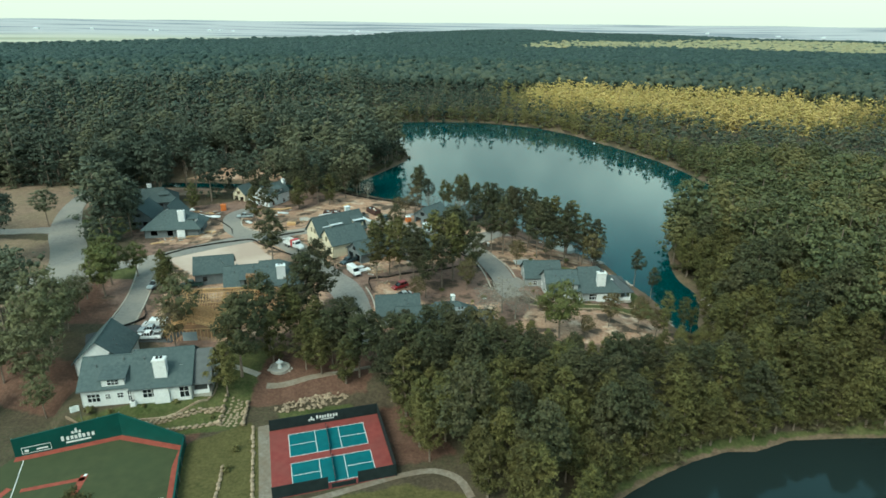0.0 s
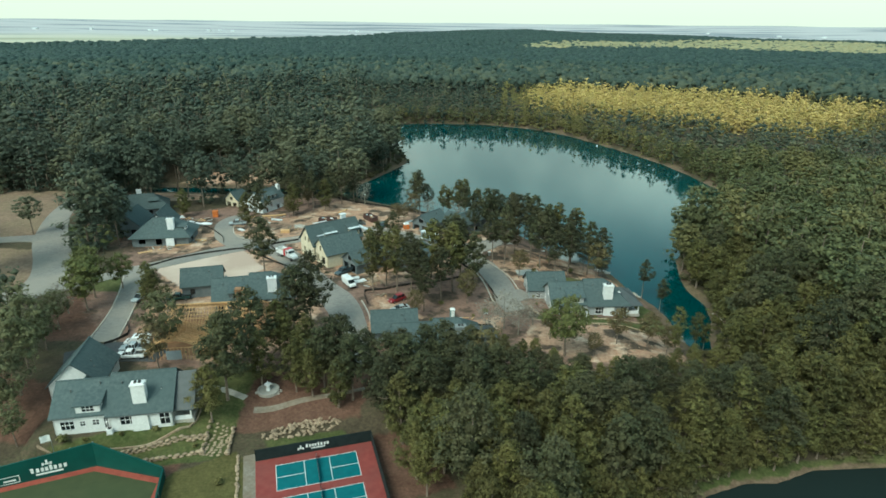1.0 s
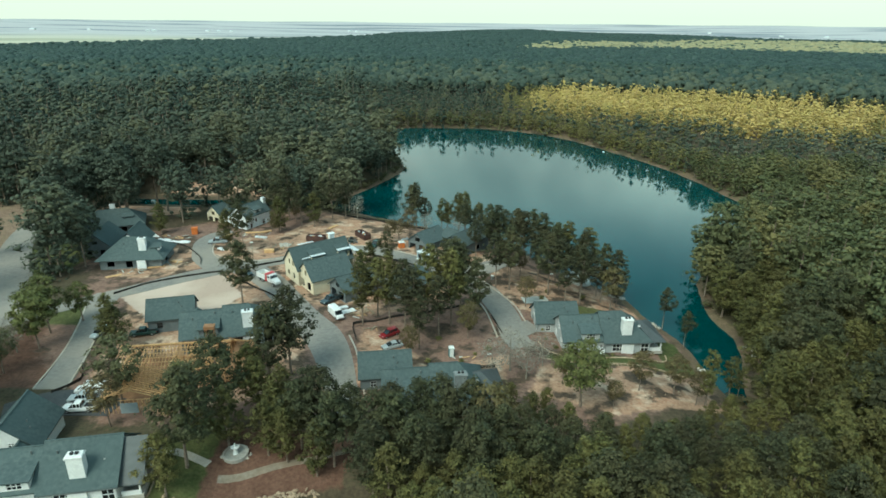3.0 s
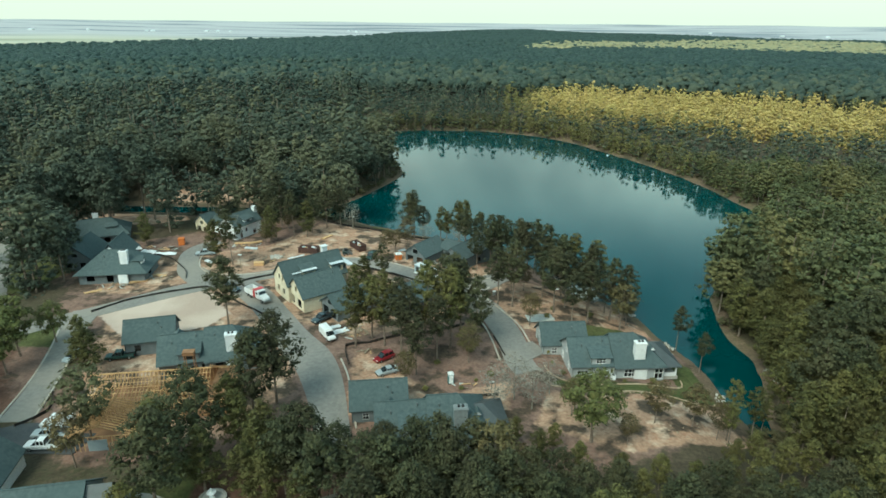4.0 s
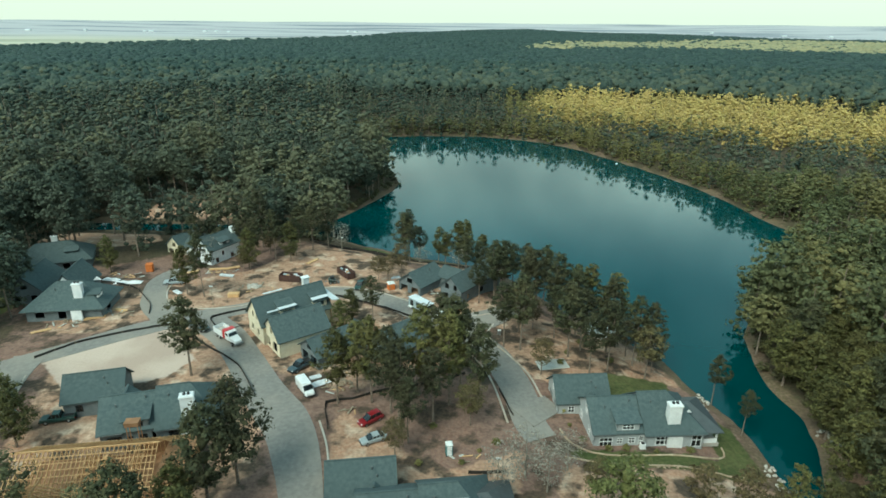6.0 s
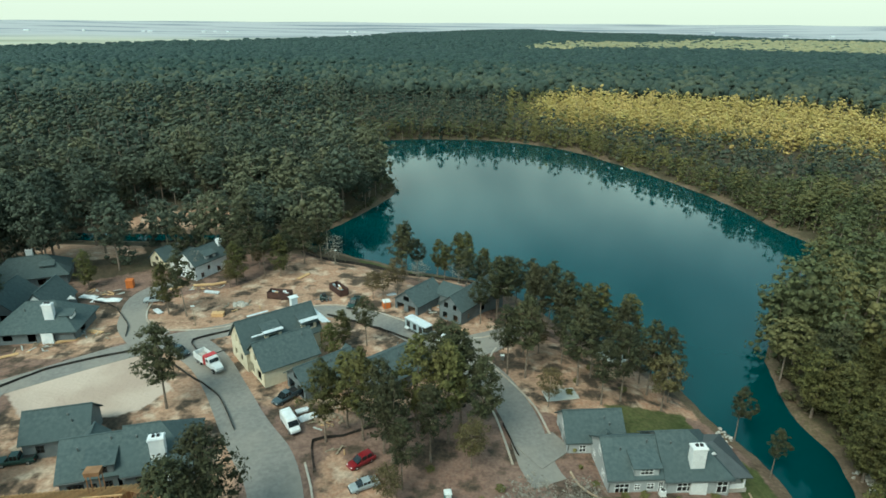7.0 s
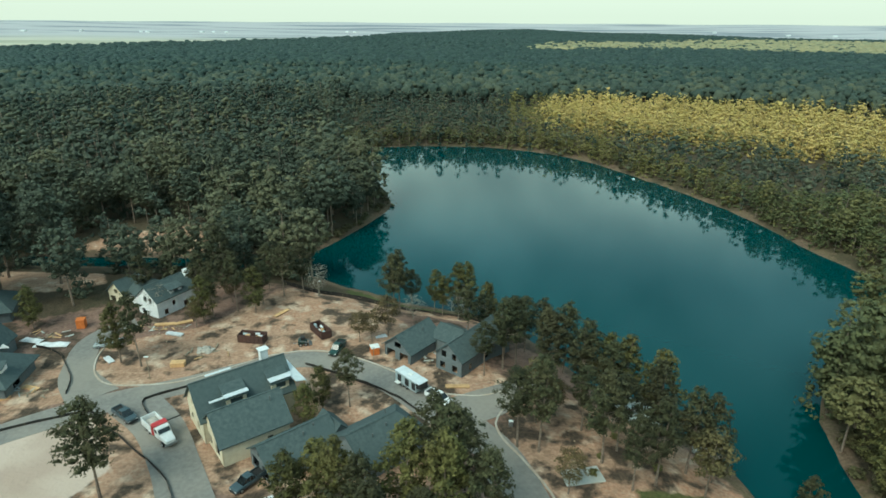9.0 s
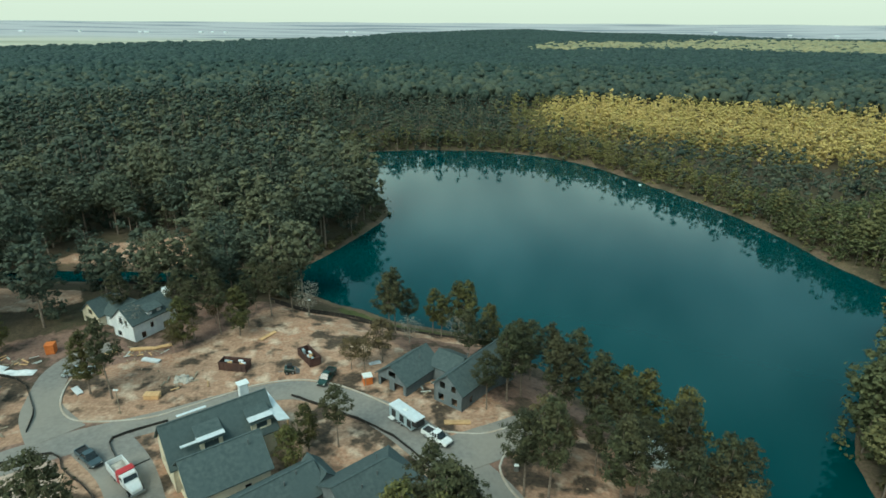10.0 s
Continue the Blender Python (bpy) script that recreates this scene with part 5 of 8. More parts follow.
def roof_shape(x0, x1, y0, y1, eave, ridge, axis="x", hip0=0.0, hip1=0.0, over=0.45, thick=0.22):
    """A pitched roof over a block, with its eaves; hip0, hip1: how far its ends lean in."""
    def at(u, v, z):
        return (u, v, z) if axis == "x" else (v, u, z)
    if axis == "y":
        x0, x1, y0, y1 = y0, y1, x0, x1
    half = (y1 - y0) / 2
    fall = (ridge - eave) / half
    low, mid = eave - over * fall, (y0 + y1) / 2
    a0, a1, b0, b1 = x0 - over, x1 + over, y0 - over, y1 + over
    r0, r1 = (x0 + hip0 if hip0 else a0), (x1 - hip1 if hip1 else a1)
    top = [at(a0, b0, low), at(a1, b0, low), at(a1, b1, low), at(a0, b1, low), at(r0, mid, ridge), at(r1, mid, ridge)]
    bot = [(x, y, z - thick) for x, y, z in top]
    faces = [(0, 1, 5, 4), (2, 3, 4, 5)]
    rim = [(0, 1)]
    if hip1:
        faces.append((1, 2, 5))
        rim += [(1, 2)]
    else:
        rim += [(1, 5), (5, 2)]
    rim += [(2, 3)]
    if hip0:
        faces.append((3, 0, 4))
        rim += [(3, 0)]
    else:
        rim += [(3, 4), (4, 0)]
    allf = faces + [tuple(i + 6 for i in reversed(f)) for f in faces] + [(a, a + 6, b + 6, b) for a, b in rim]
    if axis == "y":
        allf = [tuple(reversed(f)) for f in allf]
    return Shape().add([(x, y, z + thick) for x, y, z in top] + [(x, y, z + thick) for x, y, z in bot], allf)


def window_at(parent, a, b, u, z, w, h, trim, bars=1, glass=None):
    """A window set in the wall from a to b: its frame, bars and pane."""
    a, b = Vector(a), Vector(b)
    d = (b - a).normalized()
    out = Vector((d.y, -d.x))

    def p(du, dz, depth):
        q = a + d * (u + du) + out * depth
        return (q.x, q.y, z + dz)

    def slab(s, u0, u1, z0, z1, d0, d1):
        s.loft([[p(u0, z0, d0), p(u1, z0, d0), p(u1, z1, d0), p(u0, z1, d0)], [p(u0, z0, d1), p(u1, z0, d1), p(u1, z1, d1), p(u0, z1, d1)]])

    f = Shape()
    t = 0.09
    us, zs = [-w / 2 - t, -w / 2], [-t, 0.0, h * 0.55 - 0.03, h * 0.55 + 0.03, h, h + t]
    for k in range(bars):
        c = -w / 2 + w * (k + 1) / (bars + 1)
        us += [c - 0.035, c + 0.035]
    us += [w / 2, w / 2 + t]
    for i in range(len(us) - 1):
        for j in range(len(zs) - 1):
            if i % 2 == 0 or j % 2 == 0:
                slab(f, us[i], us[i + 1], zs[j], zs[j + 1], -0.12, 0.04)
    f.weld()
    win = part("window", f, trim, parent)
    g = Shape()
    slab(g, -w / 2, w / 2, 0, h, -0.11, -0.08)
    part("pane", g, glass or M_GLASSDARK, win)
    return win


SIDES = {"s": lambda b: ((b["x0"], b["y0"]), (b["x1"], b["y0"])), "e": lambda b: ((b["x1"], b["y0"]), (b["x1"], b["y1"])),
         "n": lambda b: ((b["x1"], b["y1"]), (b["x0"], b["y1"])), "w": lambda b: ((b["x0"], b["y1"]), (b["x0"], b["y0"]))}


def block(house, x0, x1, y0, y1, eave, ridge, wall_mat, axis="x", hip0=0.0, hip1=0.0, holes=None, trim=None, over=0.45, roof_mat=None, base=-1.8, wall_mats=None, roof_label=""):
    """One wing of a house: four walls with their openings, windows and a roof. holes: side -> (along, sill, width, height, kind)."""
    b = dict(x0=x0, x1=x1, y0=y0, y1=y1)
    holes = holes or {}
    for side, ends in SIDES.items():
        p, q = ends(b)
        gable_sides = ("w", "e") if axis == "x" else ("s", "n")
        leaning = (hip0, hip1) if axis == "x" else (hip0, hip1)
        is_gable = side in gable_sides and not leaning[gable_sides.index(side)]
        hs = holes.get(side, ())
        part("wall", wall_panel(p, q, base, eave, [h[:4] for h in hs], ridge - 0.05 if is_gable else None), (wall_mats or {}).get(side, wall_mat), house)
        for u, z, w, h, kind in hs:
            if kind == "window":
                window_at(house, p, q, u, z, w, h, trim or M_WHITE_TRIM, bars=1 if w < 2 else 2)
            elif kind == "garage":
                a, d = Vector(p), (Vector(q) - Vector(p)).normalized()
                o = Vector((d.y, -d.x))
                door = Shape()
                for k in range(4):
                    c0, c1 = a + d * (u - w / 2) - o * 0.12, a + d * (u + w / 2) - o * 0.12
                    door.loft([[(c0.x - o.x * t, c0.y - o.y * t, zz), (c1.x - o.x * t, c1.y - o.y * t, zz), (c1.x - o.x * t, c1.y - o.y * t, zz + h / 4 - 0.03), (c0.x - o.x * t, c0.y - o.y * t, zz + h / 4 - 0.03)] for t in (0.06, 0.0) for zz in (z + k * h / 4,)])
                part("garage_door", door, M_SIDING, house)
    # floor coloured near black to stand for the shade inside the rooms
    floor = Shape().box(x0 + 0.25, x1 - 0.25, y0 + 0.25, y1 - 0.25, base, 0.05)
    part("floor_slab", floor, M_ROOM_SHADE, house)
    part("roof", roof_shape(x0, x1, y0, y1, eave, ridge, axis, hip0, hip1, over), roof_mat or M_SHINGLE, house, roof_label)
    # the ridge cap
    cap = Shape()
    mid = ((y0 + y1) / 2 if axis == "x" else (x0 + x1) / 2)
    if axis == "x":
        cap.rail((x0 + (hip0 or -over), mid, ridge + 0.23), (x1 - (hip1 or -over), mid, ridge + 0.23), 0.3, 0.07)
    else:
        cap.rail((mid, y0 + (hip0 or -over), ridge + 0.23), (mid, y1 - (hip1 or -over), ridge + 0.23), 0.3, 0.07)
    part("ridge_cap", cap, roof_mat or M_SHINGLE, house)


def gutter(house, a, b, z):
    part("gutter", Shape().rail((*a, z), (*b, z), 0.14, 0.12), M_PIPE, house)


def vent(house, x, y, z, tall=0.55):
    s = Shape().tube((x, y, z - 0.4), (x, y, z + tall * 0.7), 0.08, n=8).tube((x, y, z + tall * 0.7), (x, y, z + tall), 0.14, 0.11, n=8)
    part("roof_vent", s, M_PIPE, house)


def chimney(house, x0, x1, y0, y1, top, material, foot=True):
    s = Shape()
    s.box(x0, x1, y0, y1, 0.0, top - 0.35)
    s.box(x0 - 0.12, x1 + 0.12, y0 - 0.12, y1 + 0.12, top - 0.35, top - 0.15)
    s.box(x0 - 0.04, x1 + 0.04, y0 - 0.04, y1 + 0.04, top - 0.15, top, taper=0.05)
    if foot:
        s.box(x0 - 0.25, x1 + 0.25, -0.95, -0.5, -0.8, 2.6, taper=0.05)
    c = part("chimney", s, material, house)
    f = Shape()
    for k in (-0.35, 0.35):
        f.box((x0 + x1) / 2 + k - 0.22, (x0 + x1) / 2 + k + 0.22, (y0 + y1) / 2 - 0.25, (y0 + y1) / 2 + 0.25, top, top + 0.3, taper=0.04)
    part("flue", f, M_BLACKPLASTIC, c)


def shed_dormer(house, x0, x1, y0, y1, low, high, back, wall_mat, trim, holes):
    """A dormer under a low lean-to roof that runs back into the main slope."""
    part("wall", wall_panel((x0, y0), (x1, y0), low, high, [h[:4] for h in holes]), wall_mat, house)
    for side in (x0, x1 - 0.15):
        part("wall", Shape().add([(side, y0 - 0.0, low), (side, y0, high), (side, y1, back), (side, y1, low), (side + 0.15, y0, low), (side + 0.15, y0, high), (side + 0.15, y1, back), (side + 0.15, y1, low)],
                                 [(0, 1, 2, 3), (7, 6, 5, 4), (0, 4, 5, 1), (1, 5, 6, 2), (2, 6, 7, 3)]), wall_mat, house)
    for u, z, w, h, kind in holes:
        if kind == "window":
            window_at(house, (x0, y0), (x1, y0), u, z, w, h, trim, bars=2)
    o = 0.35
    fall = (back - high) / (y1 - y0)
    top = [(x0 - o, y0 - o, high - o * fall), (x1 + o, y0 - o, high - o * fall), (x1 + o, y1, back), (x0 - o, y1, back)]
    part("roof", Shape().loft([[(x, y, z) for x, y, z in top], [(x, y, z + 0.2) for x, y, z in top]]), M_SHINGLE, house)


def cottage(x, y, z, rz, wall_mat, label, finished=True, garage=(-4.0, 5.5, 9.2, 17.0), garage_axis="x", trim=None, chimney_mat=None, mats=None, porch=True, hip=5.0):
    """The garden cottage that stands several times on the site: a long wing, a wider hipped wing, a dormer, an outside chimney, a porch and a garage wing behind."""
    h = thing("cottage", x, y, z, rz, label, "house", "garden cottages")
    trim = trim or M_WHITE_TRIM
    k = "window" if finished else "hole"
    block(h, 0, 8.9, 0, 10.2, 3.3, 6.9, wall_mat, "x", holes={
        "s": ((2.1, 0.5, 2.1, 1.6, "window"), (4.5, 1.0, 0.8, 0.9, "window"), (6.6, 1.0, 1.0, 1.0, "window"), (8.2, 0.2, 0.6, 2.1, k)),
        "w": ((2.6, 0.8, 1.1, 1.5, "window"), (7.4, 0.8, 1.1, 1.5, "window"), (5.0, 3.7, 1.1, 1.4, "window"))}, trim=trim, wall_mats=mats)
    block(h, 8.9, 19.0, -0.5, 11.0, 3.1, 7.5, wall_mat, "x", hip1=hip, holes={
        "s": ((2.9, 0.8, 2.3, 1.6, "window"), (8.9, 0.2, 1.6, 2.3, k)), "e": ((5.5, 0.4, 2.6, 2.2, "window"),)}, trim=trim, wall_mats=mats)
    shed_dormer(h, 3.8, 7.7, 0.05, 3.6, 3.3, 5.0, 5.75, wall_mat, trim, ((1.95, 3.75, 1.9, 1.0, "window"),))
    chimney(h, 12.8, 15.0, 0.5, 1.9, 7.9, chimney_mat or M_WHITE)
    if porch:
        # open porch at the far end under its own low roof
        block_y0, block_y1 = 0.2, 10.0
        part("porch_roof", roof_shape(17.0, 22.3, block_y0, block_y1, *((2.6, 5.2) if hip else (2.6, 6.9)), "x", hip1=hip * 0.8, over=0.4), M_SHINGLE_DARK, h, "dark standing-seam porch roof")
        for py in (0.5, 3.6, 6.6, 9.7):
            part("porch_post", Shape().soft_box(21.7, 22.0, py - 0.15, py + 0.15, -0.6, 2.7, 0.03), trim, h)
        part("porch_floor", Shape().box(19.0, 22.3, 0.2, 10.0, -0.6, 0.12), M_CONCRETE, h)
        part("porch_rail", Shape().box(19.2, 21.8, 0.3, 0.42, 0.1, 0.95), trim, h)
    g0, g1, g2, g3 = garage
    gable = {"s": ((2.6, 3.4, 0.8, 0.7, "window"), (5.4, 3.4, 0.8, 0.7, "window"))} if garage_axis == "y" else {"s": ((2.5, 0.9, 1.0, 1.2, "window"),)}
    side = {"w": ((2.2, 0.0, 2.6, 2.2, "garage"), (5.6, 0.0, 2.4, 2.2, "garage"), (3.9, 3.4, 1.0, 1.3, "window"))}
    block(h, g0, g1, g2, g3, 3.1, 6.3 + (1.0 if garage_axis == "y" else 0), wall_mat, garage_axis, holes={**gable, **(side if garage_axis == "x" else {"w": side["w"][:2]})}, trim=trim, wall_mats=mats)
    # link between house and garage
    block(h, 0.4, 4.4, 9.0, g2 + 0.6, 2.7, 4.6, wall_mat, "y", over=0.2)
    gutter(h, (-0.4, -0.52), (3.6, -0.52), 3.02)
    gutter(h, (8.6, -1.0), (19.4, -1.0), 2.78)
    for vx, vy, vz in ((2.4, 3.2, 5.9), (6.9, 4.1, 6.5), (10.6, 3.6, 6.4), (g0 + 6.6, (g2 + g3) / 2 - 1.3, 5.4), (g0 + 7.3, (g2 + g3) / 2 - 2.2, 4.7)):
        vent(h, vx, vy, vz)
    # small gablet on the hipped wing
    gb = Shape().add([(16.4, 2.4, 5.0), (17.9, 2.4, 5.0), (17.15, 2.4, 5.75), (17.15, 4.3, 5.75), (16.4, 3.2, 5.0), (17.9, 3.2, 5.0)], [(0, 1, 2), (0, 2, 3, 4), (1, 5, 3, 2)])
    part("gablet", gb, [M_SHINGLE], h)
    part("gablet_face", Shape().add([(16.55, 2.36, 5.03), (17.75, 2.36, 5.03), (17.15, 2.36, 5.66), (16.55, 2.40, 5.03), (17.75, 2.40, 5.03), (17.15, 2.40, 5.66)], [(0, 1, 2), (5, 4, 3), (0, 3, 4, 1), (1, 4, 5, 2), (2, 5, 3, 0)]), trim, h)
    return h


cottage(-66.4, 91.6, 3.2, 11.5, M_WHITE, "white painted brick cottage with slate grey roof and white chimney", garage=(-4.5, 4.5, 10.5, 20.0), garage_axis="y", hip=0.0)
cottage(25.6, 142.6, 1.0, 4.5, M_PALEGREY, "pale grey lakeside cottage with slate roof and white chimney", mats=None)
cottage(-11.0, 117.3, 2.0, 8.0, M_GREYWALL, "blue-grey cottage with slate grey roof behind the wood", finished=True, garage=(-4.4, 5.4, 9.0, 16.8), trim=M_PALEGREY, chimney_mat=M_SIDING)
cottage(-56.6, 138.2, 2.4, 16.0, M_GREYWALL, "unfinished dark grey cottage with its chimney wrapped in white", finished=False, garage=(-8.5, 1.2, 11.3, 19.3), trim=M_BLACKPLASTIC, chimney_mat=M_WRAP, porch=False)


def cream_house():
    h = thing("house", -35.0, 168.4, 2.4, 38, "unfinished cream-sheathed house with slate grey roof and white flashing", "house")
    # the front wing towards the street
    block(h, 0, 11.5, 0, 8.6, 3.8, 7.6, M_CREAM, "x", holes={"w": ((2.1, 0.1, 2.2, 2.3, "hole"), (5.9, 0.1, 2.2, 2.3, "hole"), (4.3, 3.7, 1.2, 1.6, "hole")), "s": ((8.0, 0.9, 1.0, 1.4, "hole"),)}, over=0.5)
    block(h, -0.6, 15.6, 7.4, 16.4, 4.6, 9.2, M_CREAM, "x", holes={"w": ((2.4, 0.9, 1.2, 1.6, "hole"), (5.8, 0.9, 1.2, 1.6, "hole"), (3.4, 4.4, 1.0, 1.6, "hole"), (5.6, 4.4, 1.0, 1.6, "hole"))}, over=0.5)
    shed_dormer(h, 3.8, 7.2, 7.7, 10.8, 4.9, 6.9, 8.0, M_CREAM, M_CREAM, ((1.7, 5.3, 2.2, 1.2, "hole"),))
    shed_dormer(h, 11.8, 15.0, 7.7, 10.8, 4.9, 6.7, 7.9, M_CREAM, M_CREAM, ((1.7, 5.3, 1.8, 1.2, "hole"),))
    for x0, x1 in ((3.4, 7.6), (11.4, 15.4)):
        part("flashing", Shape().box(x0, x1, 7.3, 8.7, 7.25, 7.34), M_ZINC, h, "white metal flashing")
    part("flashing", Shape().rail((1.0, 8.1, 7.0), (7.0, 8.1, 7.0), 0.55, 0.12), M_ZINC, h, "white metal flashing")
    part("flashing", Shape().rail((2.0, 12.6, 9.52), (6.5, 12.6, 9.52), 0.55, 0.1), M_ZINC, h, "white metal flashing")
    # rear porch roof in bare metal, and the wrapped stack
    part("porch_roof", Shape().loft([[(15.4, 5.6, 6.9), (17.4, 5.6, 6.4), (17.4, 15.6, 6.4), (15.4, 15.6, 6.9)], [(15.4, 5.6, 7.05), (17.4, 5.6, 6.55), (17.4, 15.6, 6.55), (15.4, 15.6, 7.05)]]), M_ZINC, h, "white metal porch roof")
    for py in (5.6, 10.2, 14.8):
        part("porch_post", Shape().soft_box(16.9, 17.15, py - 0.12, py + 0.12, -0.8, 6.5, 0.03), M_LUMBER, h)
    s = Shape().box(12.6, 14.2, 14.6, 15.9, 0, 9.7, taper=0.1).box(12.45, 14.35, 14.45, 16.05, 9.7, 9.85)
    part("chimney", s, M_WRAP, h, "chimney wrapped in white sheeting")
    vent(h, 9.6, 3.0, 7.2)
    return h


def grey_house():
    h = thing("house", -25.9, 163.9, 2.3, 42, "unfinished blue-grey house with slate grey roofs", "house")
    block(h, 0, 12.0, 0, 7.4, 2.9, 5.5, M_GREYWALL, "x", holes={"w": ((1.9, 0.0, 2.4, 2.2, "hole"), (5.3, 0.0, 2.4, 2.2, "hole"), (3.7, 3.1, 1.6, 1.2, "hole")), "s": ((4.0, 0.9, 1.4, 1.3, "hole"),)}, over=0.5)
    block(h, 11.5, 24.5, -8.6, 1.4, 3.0, 6.0, M_GREYWALL, "x", hip1=3.5, holes={"w": ((3.0, 0.8, 1.2, 1.5, "hole"), (7.0, 0.8, 1.2, 1.5, "hole")), "s": ((3.0, 0.8, 1.6, 1.5, "hole"), (9.0, 0.8, 1.6, 1.5, "hole"))}, over=0.5)
    block(h, 11.0, 15.0, 1.0, 6.5, 2.7, 4.6, M_GREYWALL, "y", over=0.2)
    for vx, vy, vz in ((7.0, 2.4, 5.0), (9.2, 3.0, 5.3), (15.0, -5.5, 5.2), (18.0, -5.0, 5.6), (20.0, -2.0, 5.7)):
        vent(h, vx, vy, vz)
    return h


def twin_house():
    h = thing("house", -7.0, 199.6, 2.1, 53, "unfinished slate-blue house with two front gables by the lake", "house")
    block(h, 0, 10.0, 0, 7.4, 2.9, 5.7, M_GREYWALL, "x", holes={"w": ((1.8, 0.0, 2.3, 2.1, "hole"), (5.4, 0.0, 2.3, 2.1, "hole"), (3.7, 3.0, 1.8, 1.3, "hole"))}, over=0.5)
    block(h, 2.6, 20.5, -11.2, -4.6, 4.0, 6.9, M_GREYWALL, "x", holes={"w": ((1.7, 0.8, 1.3, 1.5, "hole"), (4.8, 0.8, 1.3, 1.5, "hole"), (2.0, 3.5, 1.2, 1.4, "hole"), (4.6, 3.5, 1.0, 1.4, "hole")), "s": ((3.0, 0.8, 1.1, 1.4, "hole"), (9.0, 0.8, 1.6, 1.4, "hole"))}, over=0.45)
    block(h, 8.0, 15.0, -5.0, 1.0, 3.2, 5.0, M_GREYWALL, "y", over=0.3)
    for vx, vy, vz in ((6.5, 2.2, 5.2), (14.0, -9.4, 6.2), (11.0, -6.2, 6.4)):
        vent(h, vx, vy, vz)
    return h


def west_house():
    h = thing("house", -99.0, 183.0, 2.3, 8, "unfinished dark grey house with broad hipped roof and white chimney", "house")
    block(h, 0, 17.0, 0, 11.0, 3.2, 7.4, M_GREYWALL, "x", hip0=5.5, hip1=5.5, holes={"s": ((3.0, 0.6, 2.0, 1.7, "hole"), (8.0, 0.2, 1.8, 2.3, "hole")), "e": ((4.0, 0.5, 2.4, 1.9, "hole"),)}, over=0.9)
    block(h, 1.5, 9.0, 9.5, 20.0, 3.4, 7.6, M_GREYWALL, "y", holes={"n": ((3.7, 0.8, 1.4, 1.4, "hole"),)}, over=0.5)
    block(h, -9.0, -0.5, 10.0, 22.0, 3.4, 7.2, M_GREYWALL, "y", holes={"s": ((4.2, 3.9, 1.6, 1.0, "hole"), (2.4, 0.6, 1.5, 1.6, "hole"), (6.2, 0.6, 1.5, 1.6, "hole"))}, over=0.5)
    chimney(h, 10.6, 12.6, 1.6, 2.8, 8.4, M_WRAP)
    shed_dormer(h, 13.6, 16.0, 2.2, 4.2, 4.4, 5.3, 5.9, M_WHITE_TRIM, M_WHITE_TRIM, ((1.2, 4.6, 1.4, 0.6, "hole"),))
    for x0 in (4.2, 12.2):
        part("gablet_face", Shape().add([(x0, 9.2, 6.0), (x0 + 2.0, 9.2, 6.0), (x0 + 1.0, 9.2, 7.0), (x0, 9.3, 6.0), (x0 + 2.0, 9.3, 6.0), (x0 + 1.0, 9.3, 7.0)], [(0, 1, 2), (5, 4, 3), (0, 3, 4, 1), (1, 4, 5, 2), (2, 5, 3, 0)]), M_WRAP, h)
    vent(h, 6.0, 3.4, 6.4)
    return h


def back_house():
    h = thing("house", -118.5, 208.5, 2.3, 24, "dark grey roofed house among the pines", "house")
    block(h, 0, 18.0, 0, 11.0, 3.2, 7.0, M_GREYWALL, "x", hip0=4.5, hip1=4.5, holes={"s": ((5.0, 0.6, 1.8, 1.6, "hole"), (12.0, 0.6, 1.8, 1.6, "hole"))}, over=0.7)
    shed_dormer(h, 12.0, 15.0, 1.8, 4.0, 4.2, 5.2, 5.9, M_GREYWALL, M_GREYWALL, ((1.5, 4.4, 1.8, 0.7, "hole"),))
    chimney(h, 8.0, 9.6, 8.0, 9.0, 8.2, M_WRAP, foot=False)
    return h


def wrapped_house():
    h = thing("house", -68.8, 219.2, 1.6, 62, "unfinished house wrapped in white sheeting with a grey-green roof", "house")
    block(h, 0, 11.0, 0, 7.2, 4.8, 7.9, M_WRAP, "x", holes={"w": ((1.9, 0.7, 1.3, 1.3, "hole"), (3.0, 3.9, 1.2, 1.5, "hole"), (4.9, 3.9, 0.9, 1.4, "hole")), "s": ((2.3, 0.6, 1.1, 1.5, "hole"), (4.6, 2.2, 0.9, 1.3, "hole"), (8.0, 0.6, 1.3, 1.6, "hole"))}, over=0.4)
    shed_dormer(h, 4.2, 7.6, 0.3, 2.4, 5.0, 6.2, 6.9, M_WRAP, M_WRAP, ((1.7, 5.2, 1.4, 0.8, "hole"),))
    block(h, 2.0, 10.0, 7.0, 13.6, 3.6, 6.6, M_WRAP, "y", over=0.4)
    block(h, 0.5, 7.5, 13.2, 19.6, 3.4, 6.2, M_CREAM, "x", holes={"w": ((1.7, 0.0, 2.0, 2.2, "hole"), (4.6, 0.0, 2.0, 2.2, "hole"), (3.2, 3.1, 1.4, 1.2, "hole"))}, over=0.4)
    s = Shape().box(10.4, 11.8, 2.0, 3.4, -0.8, 8.8, taper=0.08)
    part("chimney", s, M_WRAP, h)
    return h


cream_house()
grey_house()
twin_house()
west_house()
back_house()
wrapped_house()


